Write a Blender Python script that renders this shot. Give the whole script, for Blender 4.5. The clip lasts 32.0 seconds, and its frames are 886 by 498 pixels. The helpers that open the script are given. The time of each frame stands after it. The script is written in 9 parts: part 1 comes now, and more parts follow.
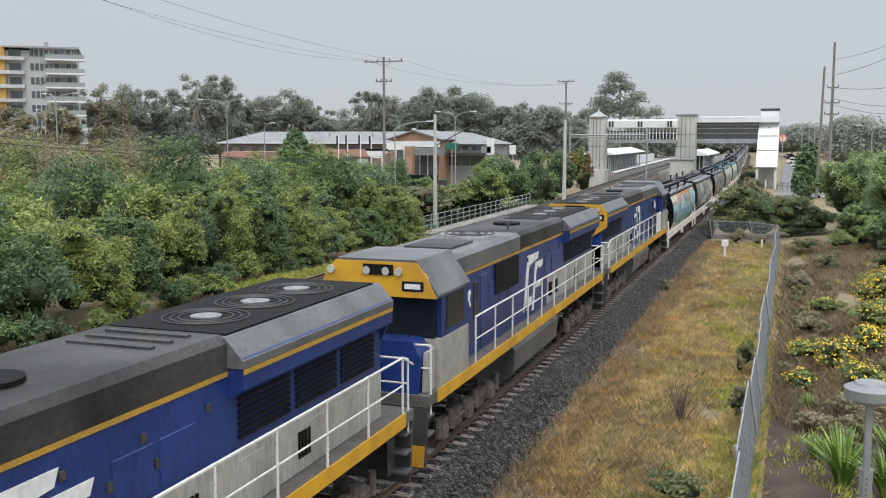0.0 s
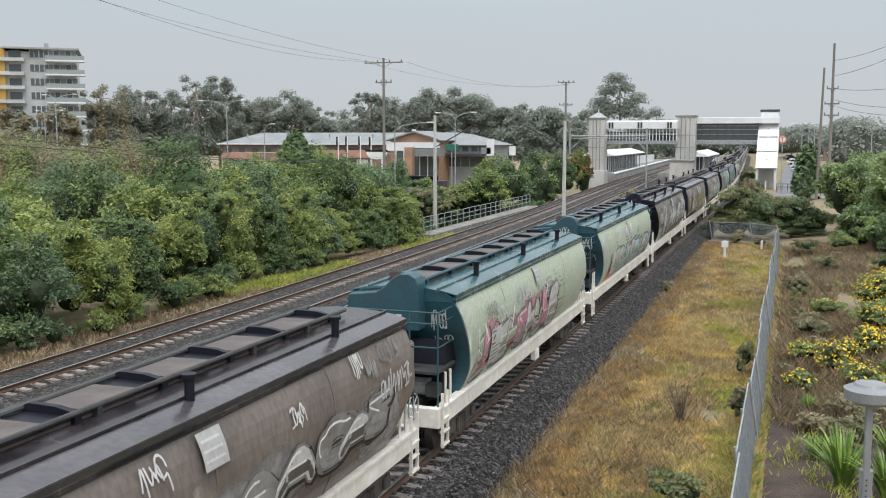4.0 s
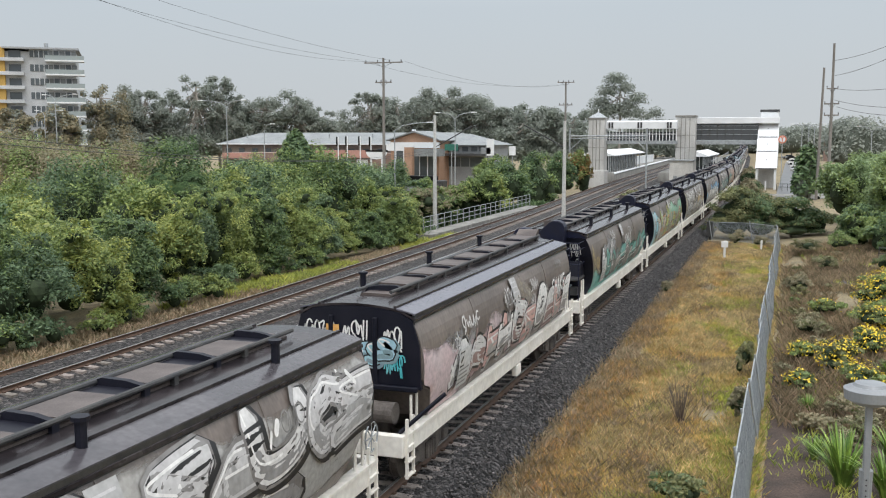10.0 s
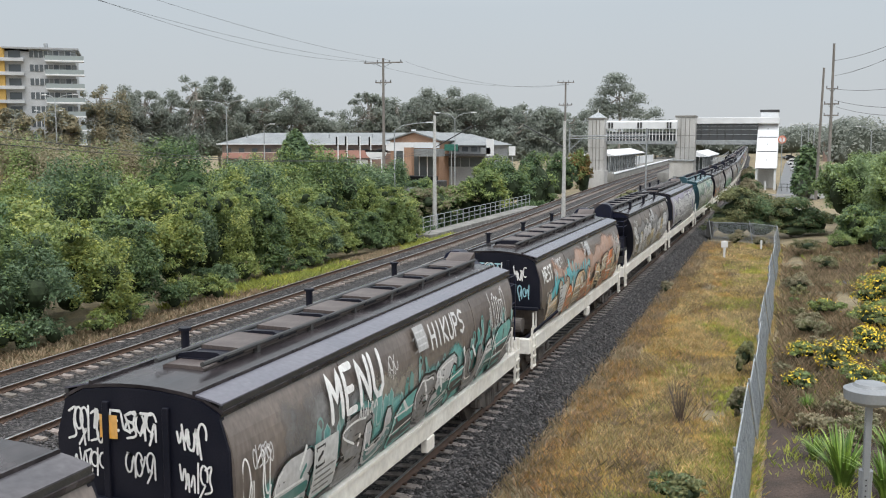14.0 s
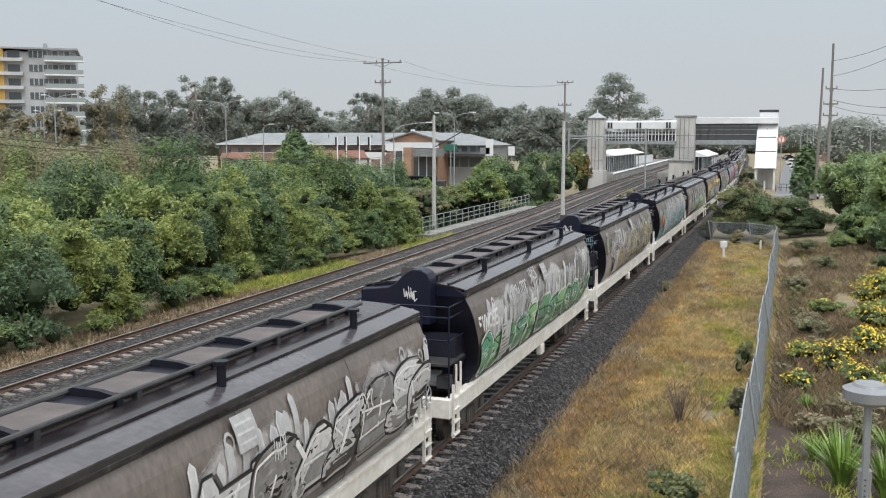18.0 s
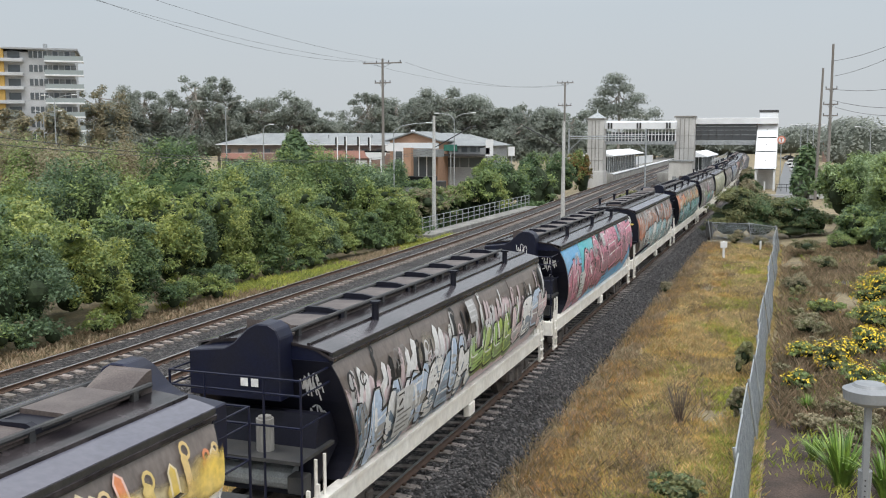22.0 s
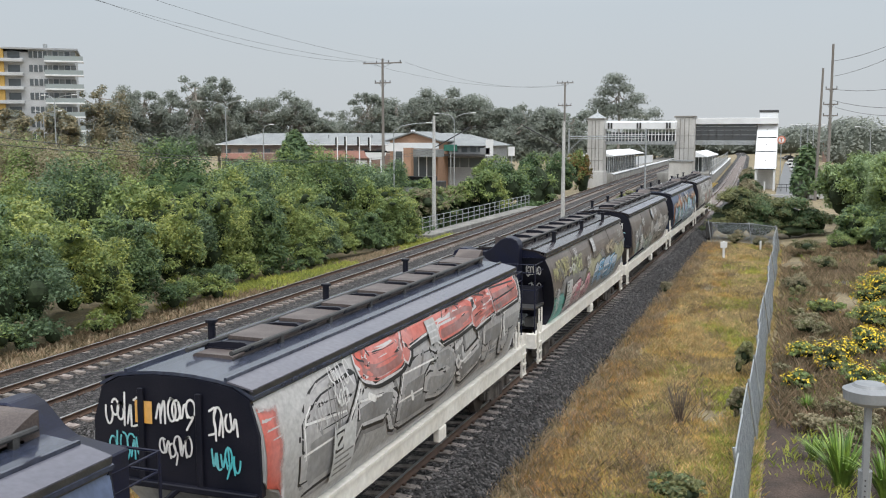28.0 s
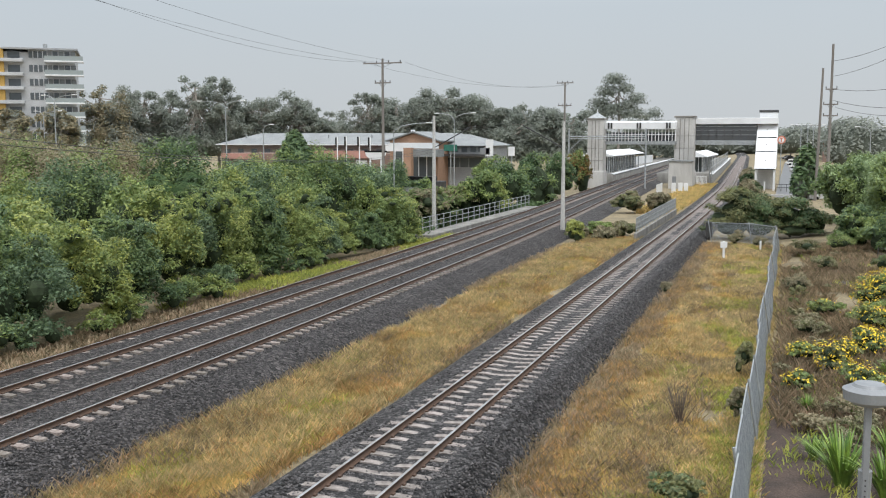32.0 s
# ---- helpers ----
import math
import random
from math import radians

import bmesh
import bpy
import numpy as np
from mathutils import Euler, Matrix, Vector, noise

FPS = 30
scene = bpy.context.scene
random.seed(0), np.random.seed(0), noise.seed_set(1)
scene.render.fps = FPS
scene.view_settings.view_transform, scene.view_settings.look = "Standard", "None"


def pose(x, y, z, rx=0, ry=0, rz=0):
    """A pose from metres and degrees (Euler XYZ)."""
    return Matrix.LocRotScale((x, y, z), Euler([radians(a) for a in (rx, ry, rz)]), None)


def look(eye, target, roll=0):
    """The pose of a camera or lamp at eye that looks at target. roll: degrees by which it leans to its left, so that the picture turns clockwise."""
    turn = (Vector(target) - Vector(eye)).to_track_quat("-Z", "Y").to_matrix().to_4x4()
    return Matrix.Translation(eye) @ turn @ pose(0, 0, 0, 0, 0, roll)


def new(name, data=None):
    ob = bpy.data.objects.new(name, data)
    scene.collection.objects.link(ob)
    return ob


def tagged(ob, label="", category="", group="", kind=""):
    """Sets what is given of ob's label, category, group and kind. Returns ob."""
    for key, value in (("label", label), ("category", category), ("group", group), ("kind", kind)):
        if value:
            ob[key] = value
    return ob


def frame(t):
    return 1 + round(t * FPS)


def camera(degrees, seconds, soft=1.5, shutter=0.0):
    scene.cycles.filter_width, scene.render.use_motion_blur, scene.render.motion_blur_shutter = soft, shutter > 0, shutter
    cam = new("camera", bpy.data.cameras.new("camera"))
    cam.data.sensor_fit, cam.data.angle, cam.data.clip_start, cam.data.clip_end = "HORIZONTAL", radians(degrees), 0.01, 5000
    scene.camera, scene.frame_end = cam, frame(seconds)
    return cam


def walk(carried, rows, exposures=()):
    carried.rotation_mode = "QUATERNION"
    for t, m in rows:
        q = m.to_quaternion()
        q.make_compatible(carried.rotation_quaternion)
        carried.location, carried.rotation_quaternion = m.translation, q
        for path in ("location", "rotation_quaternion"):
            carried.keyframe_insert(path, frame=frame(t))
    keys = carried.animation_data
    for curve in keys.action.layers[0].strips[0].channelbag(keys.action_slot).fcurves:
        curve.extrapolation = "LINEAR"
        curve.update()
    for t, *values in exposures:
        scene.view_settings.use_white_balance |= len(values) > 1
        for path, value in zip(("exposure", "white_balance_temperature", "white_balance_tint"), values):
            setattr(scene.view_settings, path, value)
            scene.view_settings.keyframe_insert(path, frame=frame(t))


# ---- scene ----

# camera: a phone held still above the line, drifting by a hair
EYE = Vector((8.39, 0.0, 7.22))
cam = camera(49.1, 32.0, soft=1.1, shutter=0.0)


def held(left, down):
    """The camera's pose: degrees to the left of the line, degrees below level."""
    a, b = radians(left), radians(down)
    way = Vector((-math.sin(a) * math.cos(b), math.cos(a) * math.cos(b), -math.sin(b)))
    return look(EYE, EYE + way, 0)


walk(cam, [(0.0, held(19.735, 6.60)), (1.0, held(19.735, 6.54)), (9.0, held(19.72, 6.54)), (16.0, held(19.69, 6.53)),
           (18.0, held(19.67, 6.53)), (23.0, held(19.67, 6.51)), (32.0, held(19.67, 6.51))], exposures=[(0.0, 0.0), (32.0, 0.0)])

# overcast sky: brighter towards the zenith, and a wide veiled sun
world = bpy.data.worlds.new("overcast")
scene.world = world
world.use_nodes = True
wn, wl = world.node_tree.nodes, world.node_tree.links
wn.clear()
w_out, w_bg = wn.new("ShaderNodeOutputWorld"), wn.new("ShaderNodeBackground")
w_sky, w_mix, w_ramp = wn.new("ShaderNodeTexSky"), wn.new("ShaderNodeMix"), wn.new("ShaderNodeValToRGB")
w_tc, w_sep, w_n = wn.new("ShaderNodeTexCoord"), wn.new("ShaderNodeSeparateXYZ"), wn.new("ShaderNodeTexNoise")
w_sky.sky_type, w_sky.sun_disc = "NISHITA", False
w_sky.sun_elevation, w_sky.sun_rotation, w_sky.dust_density = radians(55), radians(150), 6.0
w_scale = wn.new("ShaderNodeMix")
w_scale.data_type, w_scale.blend_type = "RGBA", "MULTIPLY"
w_scale.inputs[0].default_value = 1.0
w_scale.inputs[7].default_value = (0.09, 0.09, 0.09, 1)
w_mix.data_type = "RGBA"
w_mix.inputs[0].default_value = 0.88
ramp = w_ramp.color_ramp
ramp.elements[0].position, ramp.elements[0].color = 0.0, (0.63, 0.665, 0.69, 1)
ramp.elements[1].position, ramp.elements[1].color = 1.0, (1.9, 2.0, 2.1, 1)
el = ramp.elements.new(0.13)
el.color = (0.605, 0.67, 0.725, 1)
el = ramp.elements.new(0.40)
el.color = (1.15, 1.23, 1.30, 1)
w_n.inputs["Scale"].default_value, w_n.inputs["Detail"].default_value = 1.6, 3
w_add = wn.new("ShaderNodeMix")
w_add.data_type, w_add.blend_type = "RGBA", "SOFT_LIGHT"
w_add.inputs[0].default_value = 0.16
wl.new(w_tc.outputs["Generated"], w_sep.inputs[0])
wl.new(w_tc.outputs["Generated"], w_n.inputs["Vector"])
wl.new(w_sep.outputs["Z"], w_ramp.inputs[0])
wl.new(w_ramp.outputs[0], w_add.inputs[6])
wl.new(w_n.outputs["Fac"], w_add.inputs[7])
wl.new(w_sky.outputs[0], w_scale.inputs[6])
wl.new(w_scale.outputs[2], w_mix.inputs[6])
wl.new(w_add.outputs[2], w_mix.inputs[7])
wl.new(w_mix.outputs[2], w_bg.inputs["Color"])
wl.new(w_bg.outputs[0], w_out.inputs[0])
sun = new("sun", bpy.data.lights.new("sun", "SUN"))
sun.data.energy, sun.data.angle, sun.data.color = 1.7, radians(30), (1.0, 0.98, 0.97)
sun.matrix_world = look((0, 0, 50), (-12, 22, 0))
tagged(sun, kind="structure")

# ---- materials ----
MATS = {}


def mat(name, a, b=None, rough=0.7, metal=0.0, scale=4.0, fine=40.0, bump=0.2, grit=0.25, island=0.0, per=0.0, coat=0.0, streak=0.0, depth=0.01, spec=0.5, thin=0.0):
    """A worn surface: a and b mix by a broad noise, a fine noise gives grain, with bump; island or per vary leaves and pieces."""
    if name in MATS:
        return MATS[name]
    m = bpy.data.materials.new(name)
    m.use_nodes = True
    n, l = m.node_tree.nodes, m.node_tree.links
    p = n["Principled BSDF"]
    b = b or tuple(c * 0.7 for c in a)
    tc = n.new("ShaderNodeTexCoord")
    mp = n.new("ShaderNodeMapping")
    if streak:
        mp.inputs["Scale"].default_value = (1, 1, streak)
    l.new(tc.outputs["Object"], mp.inputs[0])
    n1, n2 = n.new("ShaderNodeTexNoise"), n.new("ShaderNodeTexNoise")
    for nd, s, d in ((n1, scale, 4), (n2, fine, 3)):
        nd.inputs["Scale"].default_value, nd.inputs["Detail"].default_value = s, d
        l.new(mp.outputs[0], nd.inputs["Vector"])
    r = n.new("ShaderNodeMapRange")
    r.inputs[1].default_value, r.inputs[2].default_value = 0.35, 0.65
    l.new(n1.outputs["Fac"], r.inputs[0])
    mx = n.new("ShaderNodeMix")
    mx.data_type = "RGBA"
    mx.inputs[6].default_value, mx.inputs[7].default_value = (*a, 1), (*b, 1)
    l.new(r.outputs[0], mx.inputs[0])
    out = mx.outputs[2]
    if grit:
        g = n.new("ShaderNodeMapRange")
        g.inputs[1].default_value, g.inputs[2].default_value = 0.3, 0.7
        g.inputs[3].default_value, g.inputs[4].default_value = 1 - grit, 1 + grit
        l.new(n2.outputs["Fac"], g.inputs[0])
        hv = n.new("ShaderNodeHueSaturation")
        l.new(g.outputs[0], hv.inputs["Value"])
        l.new(out, hv.inputs["Color"])
        out = hv.outputs[0]
    if island or per:
        src = n.new("ShaderNodeNewGeometry").outputs["Random Per Island"] if island else n.new("ShaderNodeObjectInfo").outputs["Random"]
        k = island or per
        g = n.new("ShaderNodeMapRange")
        g.inputs[3].default_value, g.inputs[4].default_value = 1 - k, 1 + k
        l.new(src, g.inputs[0])
        hv = n.new("ShaderNodeHueSaturation")
        l.new(g.outputs[0], hv.inputs["Value"])
        g2 = n.new("ShaderNodeMapRange")
        g2.inputs[3].default_value, g2.inputs[4].default_value = 0.5 + k * 0.06, 0.5 - k * 0.05
        l.new(src, g2.inputs[0])
        l.new(g2.outputs[0], hv.inputs["Hue"])
        l.new(out, hv.inputs["Color"])
        out = hv.outputs[0]
    l.new(out, p.inputs["Base Color"])
    rr = n.new("ShaderNodeMapRange")
    rr.inputs[3].default_value, rr.inputs[4].default_value = max(0.04, rough - 0.12), min(1, rough + 0.12)
    l.new(n1.outputs["Fac"], rr.inputs[0])
    l.new(rr.outputs[0], p.inputs["Roughness"])
    p.inputs["Metallic"].default_value = metal
    p.inputs["Specular IOR Level"].default_value = spec
    p.inputs["Coat Weight"].default_value = coat
    if bump:
        bp = n.new("ShaderNodeBump")
        bp.inputs["Strength"].default_value, bp.inputs["Distance"].default_value = bump, depth
        l.new(n2.outputs["Fac"], bp.inputs["Height"])
        l.new(bp.outputs[0], p.inputs["Normal"])
    if thin:
        # light passes through leaves and blades
        tr, ms = n.new("ShaderNodeBsdfTranslucent"), n.new("ShaderNodeMixShader")
        l.new(out, tr.inputs["Color"])
        ms.inputs[0].default_value = thin
        l.new(p.outputs[0], ms.inputs[1])
        l.new(tr.outputs[0], ms.inputs[2])
        l.new(ms.outputs[0], n["Material Output"].inputs["Surface"])
    MATS[name] = m
    return m


def glass(name, tint=(0.02, 0.03, 0.035)):
    return mat(name, tint, tint, rough=0.16, scale=2, bump=0, grit=0)


def gravel(name, a, b, stone, light=0.0):
    """Crushed stone: cells with their own shade, and deep bump."""
    m = bpy.data.materials.new(name)
    m.use_nodes = True
    n, l = m.node_tree.nodes, m.node_tree.links
    p = n["Principled BSDF"]
    tc, v, v2, nz = n.new("ShaderNodeTexCoord"), n.new("ShaderNodeTexVoronoi"), n.new("ShaderNodeTexVoronoi"), n.new("ShaderNodeTexNoise")
    v.inputs["Scale"].default_value, v2.inputs["Scale"].default_value = 1 / stone, 2.3 / stone
    nz.inputs["Scale"].default_value, nz.inputs["Detail"].default_value = 0.9, 5
    for nd in (v, v2, nz):
        l.new(tc.outputs["Object"], nd.inputs["Vector"])
    mx = n.new("ShaderNodeMix")
    mx.data_type = "RGBA"
    mx.inputs[6].default_value, mx.inputs[7].default_value = (*a, 1), (*b, 1)
    sep = n.new("ShaderNodeSeparateColor")
    l.new(v.outputs["Color"], sep.inputs[0])
    pw = n.new("ShaderNodeMath")
    pw.operation = "POWER"
    pw.inputs[1].default_value = 2.6
    l.new(sep.outputs[0], pw.inputs[0])
    l.new(pw.outputs[0], mx.inputs[0])
    hv, g = n.new("ShaderNodeHueSaturation"), n.new("ShaderNodeMapRange")
    g.inputs[1].default_value, g.inputs[2].default_value, g.inputs[3].default_value, g.inputs[4].default_value = 0.3, 0.7, 0.7, 1.3
    l.new(nz.outputs["Fac"], g.inputs[0])
    l.new(g.outputs[0], hv.inputs["Value"])
    l.new(mx.outputs[2], hv.inputs["Color"])
    l.new(hv.outputs[0], p.inputs["Base Color"])
    p.inputs["Roughness"].default_value = 0.75
    ad = n.new("ShaderNodeMath")
    ad.operation = "ADD"
    l.new(v.outputs["Distance"], ad.inputs[0])
    l.new(v2.outputs["Distance"], ad.inputs[1])
    bp = n.new("ShaderNodeBump")
    bp.invert = True
    bp.inputs["Strength"].default_value, bp.inputs["Distance"].default_value = 1.0, stone
    l.new(ad.outputs[0], bp.inputs["Height"])
    l.new(bp.outputs[0], p.inputs["Normal"])
    return m


M_BALLAST = gravel("ballast", (0.008, 0.008, 0.009), (0.185, 0.172, 0.170), 0.085)
M_BALLAST_MAIN = gravel("ballast_brown_grey", (0.012, 0.010, 0.010), (0.170, 0.152, 0.146), 0.085)
M_RAIL = mat("rail_side", (0.075, 0.045, 0.032), (0.12, 0.07, 0.045), rough=0.8, scale=3, bump=0.3)
M_RAILTOP = mat("rail_top", (0.5, 0.5, 0.5), (0.35, 0.33, 0.31), rough=0.32, metal=0.9, scale=2, bump=0)
M_SLEEPER = mat("sleeper_concrete", (0.35, 0.31, 0.285), (0.20, 0.172, 0.158), rough=0.85, scale=5, bump=0.3, per=0.2)
M_SLEEPER_OLD = mat("sleeper_brown", (0.34, 0.30, 0.27), (0.18, 0.15, 0.13), rough=0.9, scale=5, bump=0.3, per=0.25)
M_CONC = mat("concrete", (0.55, 0.54, 0.52), (0.42, 0.41, 0.39), rough=0.85, scale=0.7, fine=25, streak=0.3, bump=0.2)
M_CONC_DARK = mat("old_concrete", (0.26, 0.25, 0.23), (0.16, 0.155, 0.14), rough=0.9, scale=0.8, fine=20, streak=0.3)
M_WHITE = mat("white_panel", (0.80, 0.81, 0.82), (0.70, 0.71, 0.72), rough=0.45, scale=0.6, bump=0.03, grit=0.04)
M_GALV = mat("galvanised_steel", (0.42, 0.44, 0.45), (0.30, 0.32, 0.33), rough=0.5, metal=0.4, scale=3, bump=0.05)
M_ASPHALT = mat("wet_asphalt", (0.085, 0.086, 0.09), (0.12, 0.12, 0.122), rough=0.42, scale=0.25, fine=60, bump=0.15)
M_DARKSTEEL = mat("dark_steel", (0.03, 0.031, 0.034), (0.06, 0.058, 0.055), rough=0.6, scale=3, bump=0.1)
M_WOOD = mat("weathered_pole_wood", (0.25, 0.23, 0.21), (0.17, 0.155, 0.14), rough=0.9, scale=2, fine=30, streak=0.1)
M_LEAF = mat("leaf", (0.245, 0.315, 0.095), (0.140, 0.205, 0.075), rough=0.6, scale=0.3, fine=3, bump=0, thin=0.3, island=0.35)
M_LEAF_YEL = mat("leaf_yellowing", (0.35, 0.38, 0.10), (0.225, 0.285, 0.085), rough=0.55, scale=0.5, fine=3, bump=0, thin=0.3, island=0.3)
M_LEAF_DARK = mat("leaf_dark", (0.130, 0.200, 0.082), (0.085, 0.145, 0.065), rough=0.5, scale=0.4, fine=3, bump=0, thin=0.3, island=0.4)
# distance haze is painted into the gum leaves: paler and greyer than their own colour
M_LEAF_GUM_HAZED = mat("leaf_gum_hazed", (0.32, 0.345, 0.30), (0.27, 0.295, 0.255), rough=0.6, scale=0.12, fine=2, bump=0, thin=0.48, island=0.22)
M_LEAF_BROWN = mat("leaf_brown", (0.33, 0.285, 0.175), (0.23, 0.21, 0.13), rough=0.65, scale=0.3, fine=2, bump=0, thin=0.35, island=0.35)
M_LEAF_COOL = mat("leaf_cool", (0.140, 0.210, 0.105), (0.098, 0.155, 0.080), rough=0.55, scale=0.4, fine=3, bump=0, thin=0.3, island=0.4)
M_LEAF_PALE = mat("leaf_pale", (0.33, 0.42, 0.215), (0.235, 0.32, 0.165), rough=0.6, scale=0.3, fine=3, bump=0, thin=0.4, island=0.25)
M_LEAF_OLIVE = mat("leaf_olive", (0.205, 0.21, 0.085), (0.135, 0.15, 0.066), rough=0.6, scale=0.4, fine=3, bump=0, thin=0.3, island=0.35)
M_LEAF_RED = mat("leaf_orange", (0.304, 0.138, 0.041), (0.138, 0.124, 0.041), rough=0.6, scale=0.5, fine=2, bump=0, thin=0.18, island=0.4)
M_BARK = mat("bark", (0.12, 0.09, 0.07), (0.20, 0.17, 0.14), rough=0.95, scale=2, fine=20, streak=0.3, bump=0.5)
M_BARK_PALE = mat("gum_bark", (0.38, 0.35, 0.31), (0.22, 0.19, 0.16), rough=0.8, scale=1.2, fine=12, streak=0.3)
M_GRASS = mat("dry_grass", (0.70, 0.53, 0.215), (0.53, 0.41, 0.175), rough=0.8, scale=0.35, fine=2, bump=0, thin=0.45, island=0.35)
M_GRASS_PALE = mat("pale_straw", (0.76, 0.62, 0.33), (0.60, 0.49, 0.27), rough=0.8, scale=0.6, fine=2, bump=0, thin=0.45, island=0.35)
M_GRASS_RUST = mat("rusty_grass", (0.62, 0.41, 0.18), (0.47, 0.33, 0.155), rough=0.8, scale=0.6, fine=2, bump=0, thin=0.45, island=0.35)
M_GRASS_GREEN = mat("green_grass", (0.54, 0.55, 0.13), (0.38, 0.43, 0.115), rough=0.7, scale=0.5, fine=2, bump=0, thin=0.45, island=0.35)
M_GRASS_BROWN = mat("brown_weeds", (0.44, 0.345, 0.225), (0.32, 0.255, 0.17), rough=0.85, scale=0.5, fine=2, bump=0, thin=0.4, island=0.4)
M_FLOWER = mat("yellow_petals", (0.82, 0.60, 0.03), (0.70, 0.50, 0.03), rough=0.6, scale=3, bump=0, island=0.2)


# ---- mesh helpers ----
def box(bm, x0, x1, y0, y1, z0, z1, bevel=0.0):
    m = Matrix.Translation(((x0 + x1) / 2, (y0 + y1) / 2, (z0 + z1) / 2)) @ Matrix.Diagonal((abs(x1 - x0), abs(y1 - y0), abs(z1 - z0), 1))
    r = bmesh.ops.create_cube(bm, size=1, matrix=m)
    if bevel:
        es = list({e for v in r["verts"] for e in v.link_edges})
        bmesh.ops.bevel(bm, geom=es, offset=bevel, segments=1, affect="EDGES")
    return bm


def rod(bm, a, b, r0, r1=None, n=8):
    """A tapered rod from a to b."""
    a, b = Vector(a), Vector(b)
    d = b - a
    if d.length < 1e-6:
        return bm
    m = Matrix.Translation((a + b) / 2) @ d.to_track_quat("Z", "Y").to_matrix().to_4x4()
    bmesh.ops.create_cone(bm, cap_ends=True, segments=n, radius1=r0, radius2=r0 if r1 is None else r1, depth=d.length, matrix=m)
    return bm


def tube(bm, pts, r, n=5):
    """One bent tube through the points."""
    rings = []
    for i, p in enumerate(pts):
        d = (Vector(pts[min(i + 1, len(pts) - 1)]) - Vector(pts[max(i - 1, 0)])).normalized()
        q = d.to_track_quat("Z", "Y")
        rings.append([bm.verts.new(Vector(p) + q @ Vector((r * math.cos(k * math.tau / n), r * math.sin(k * math.tau / n), 0))) for k in range(n)])
    for a, b in zip(rings[:-1], rings[1:]):
        for k in range(n):
            bm.faces.new((a[k], a[(k + 1) % n], b[(k + 1) % n], b[k]))
    return bm


def prism(bm, pts, axis, a, b):
    """The polygon pts swept along an axis from a to b; pts run through the two other axes in order."""
    def at(p, q):
        return {"x": (q, p[0], p[1]), "y": (p[0], q, p[1]), "z": (p[0], p[1], q)}[axis]
    va, vb = [bm.verts.new(at(p, a)) for p in pts], [bm.verts.new(at(p, b)) for p in pts]
    bm.faces.new(va)
    bm.faces.new(vb[::-1])
    for i in range(len(pts)):
        j = (i + 1) % len(pts)
        bm.faces.new((va[j], va[i], vb[i], vb[j]))
    bmesh.ops.recalc_face_normals(bm, faces=bm.faces[:])
    return bm


def mesh_of(name, bm, *mats, smooth=False):
    me = bpy.data.meshes.new(name)
    bm.to_mesh(me)
    bm.free()
    for m in mats:
        me.materials.append(m)
    if smooth:
        me.polygons.foreach_set("use_smooth", [True] * len(me.polygons))
    return me


def part(name, bm, material, parent, label="", smooth=False):
    """Links a bmesh as one mesh object under a thing or a part."""
    ob = new(name, mesh_of(name, bm, material, smooth=smooth))
    ob.parent = parent
    if label:
        ob["label"] = label
    return ob


def piece(name, me, parent, m=None):
    """A further object on a shared mesh."""
    ob = new(name, me)
    ob.parent = parent
    if m is not None:
        ob.matrix_basis = m
    return ob


def thing(name, label, category, m=None, group="", kind=""):
    ob = new(name)
    if m is not None:
        ob.matrix_world = m
    return tagged(ob, label, category, group, kind)


def soup(name, verts, faces, *mats, index=None):
    me = bpy.data.meshes.new(name)
    verts, faces = np.asarray(verts, dtype=np.float32), np.asarray(faces, dtype=np.int32)
    k = faces.shape[1]
    me.vertices.add(len(verts))
    me.vertices.foreach_set("co", verts.ravel())
    me.loops.add(faces.size)
    me.loops.foreach_set("vertex_index", faces.ravel())
    me.polygons.add(len(faces))
    me.polygons.foreach_set("loop_start", np.arange(0, faces.size, k, dtype=np.int32))
    for m in mats:
        me.materials.append(m)
    if index is not None:
        me.polygons.foreach_set("material_index", np.asarray(index, dtype=np.int32))
    me.update(calc_edges=True)
    return me


def B():
    return bmesh.new()


def smooth_through(ys, xs):
    """A smooth curve x(y) through some places along the line."""
    ys, xs = np.array(ys, float), np.array(xs, float)
    d = np.gradient(xs, ys)

    def f(y):
        i = int(np.clip(np.searchsorted(ys, y) - 1, 0, len(ys) - 2))
        h = ys[i + 1] - ys[i]
        t = (y - ys[i]) / h
        if t < 0:
            return xs[0] + d[0] * (y - ys[0])
        if t > 1:
            return xs[-1] + d[-1] * (y - ys[-1])
        return float((2 * t**3 - 3 * t**2 + 1) * xs[i] + (t**3 - 2 * t**2 + t) * h * d[i] + (3 * t**2 - 2 * t**3) * xs[i + 1] + (t**3 - t**2) * h * d[i + 1])
    return f


# the plan: x across the line, y along it, z = 0 at the top of the rails
line_1 = smooth_through([-60, 60, 110, 150, 200, 260, 350, 430, 520, 700, 1000], [0, 0, 0, -0.55, -2.2, -4.3, -7.6, -10.6, -16, -34, -70])
line_2 = smooth_through([-60, -40, 20, 45, 66, 85, 119, 160, 204, 280, 450, 700, 1000], [-9.8, -9.8, -10.0, -10.4, -10.9, -11.6, -13.3, -15.2, -16.9, -19.5, -26, -44, -80])


def line_3(y):
    return line_2(y) - 3.75


rng = np.random.default_rng(7)


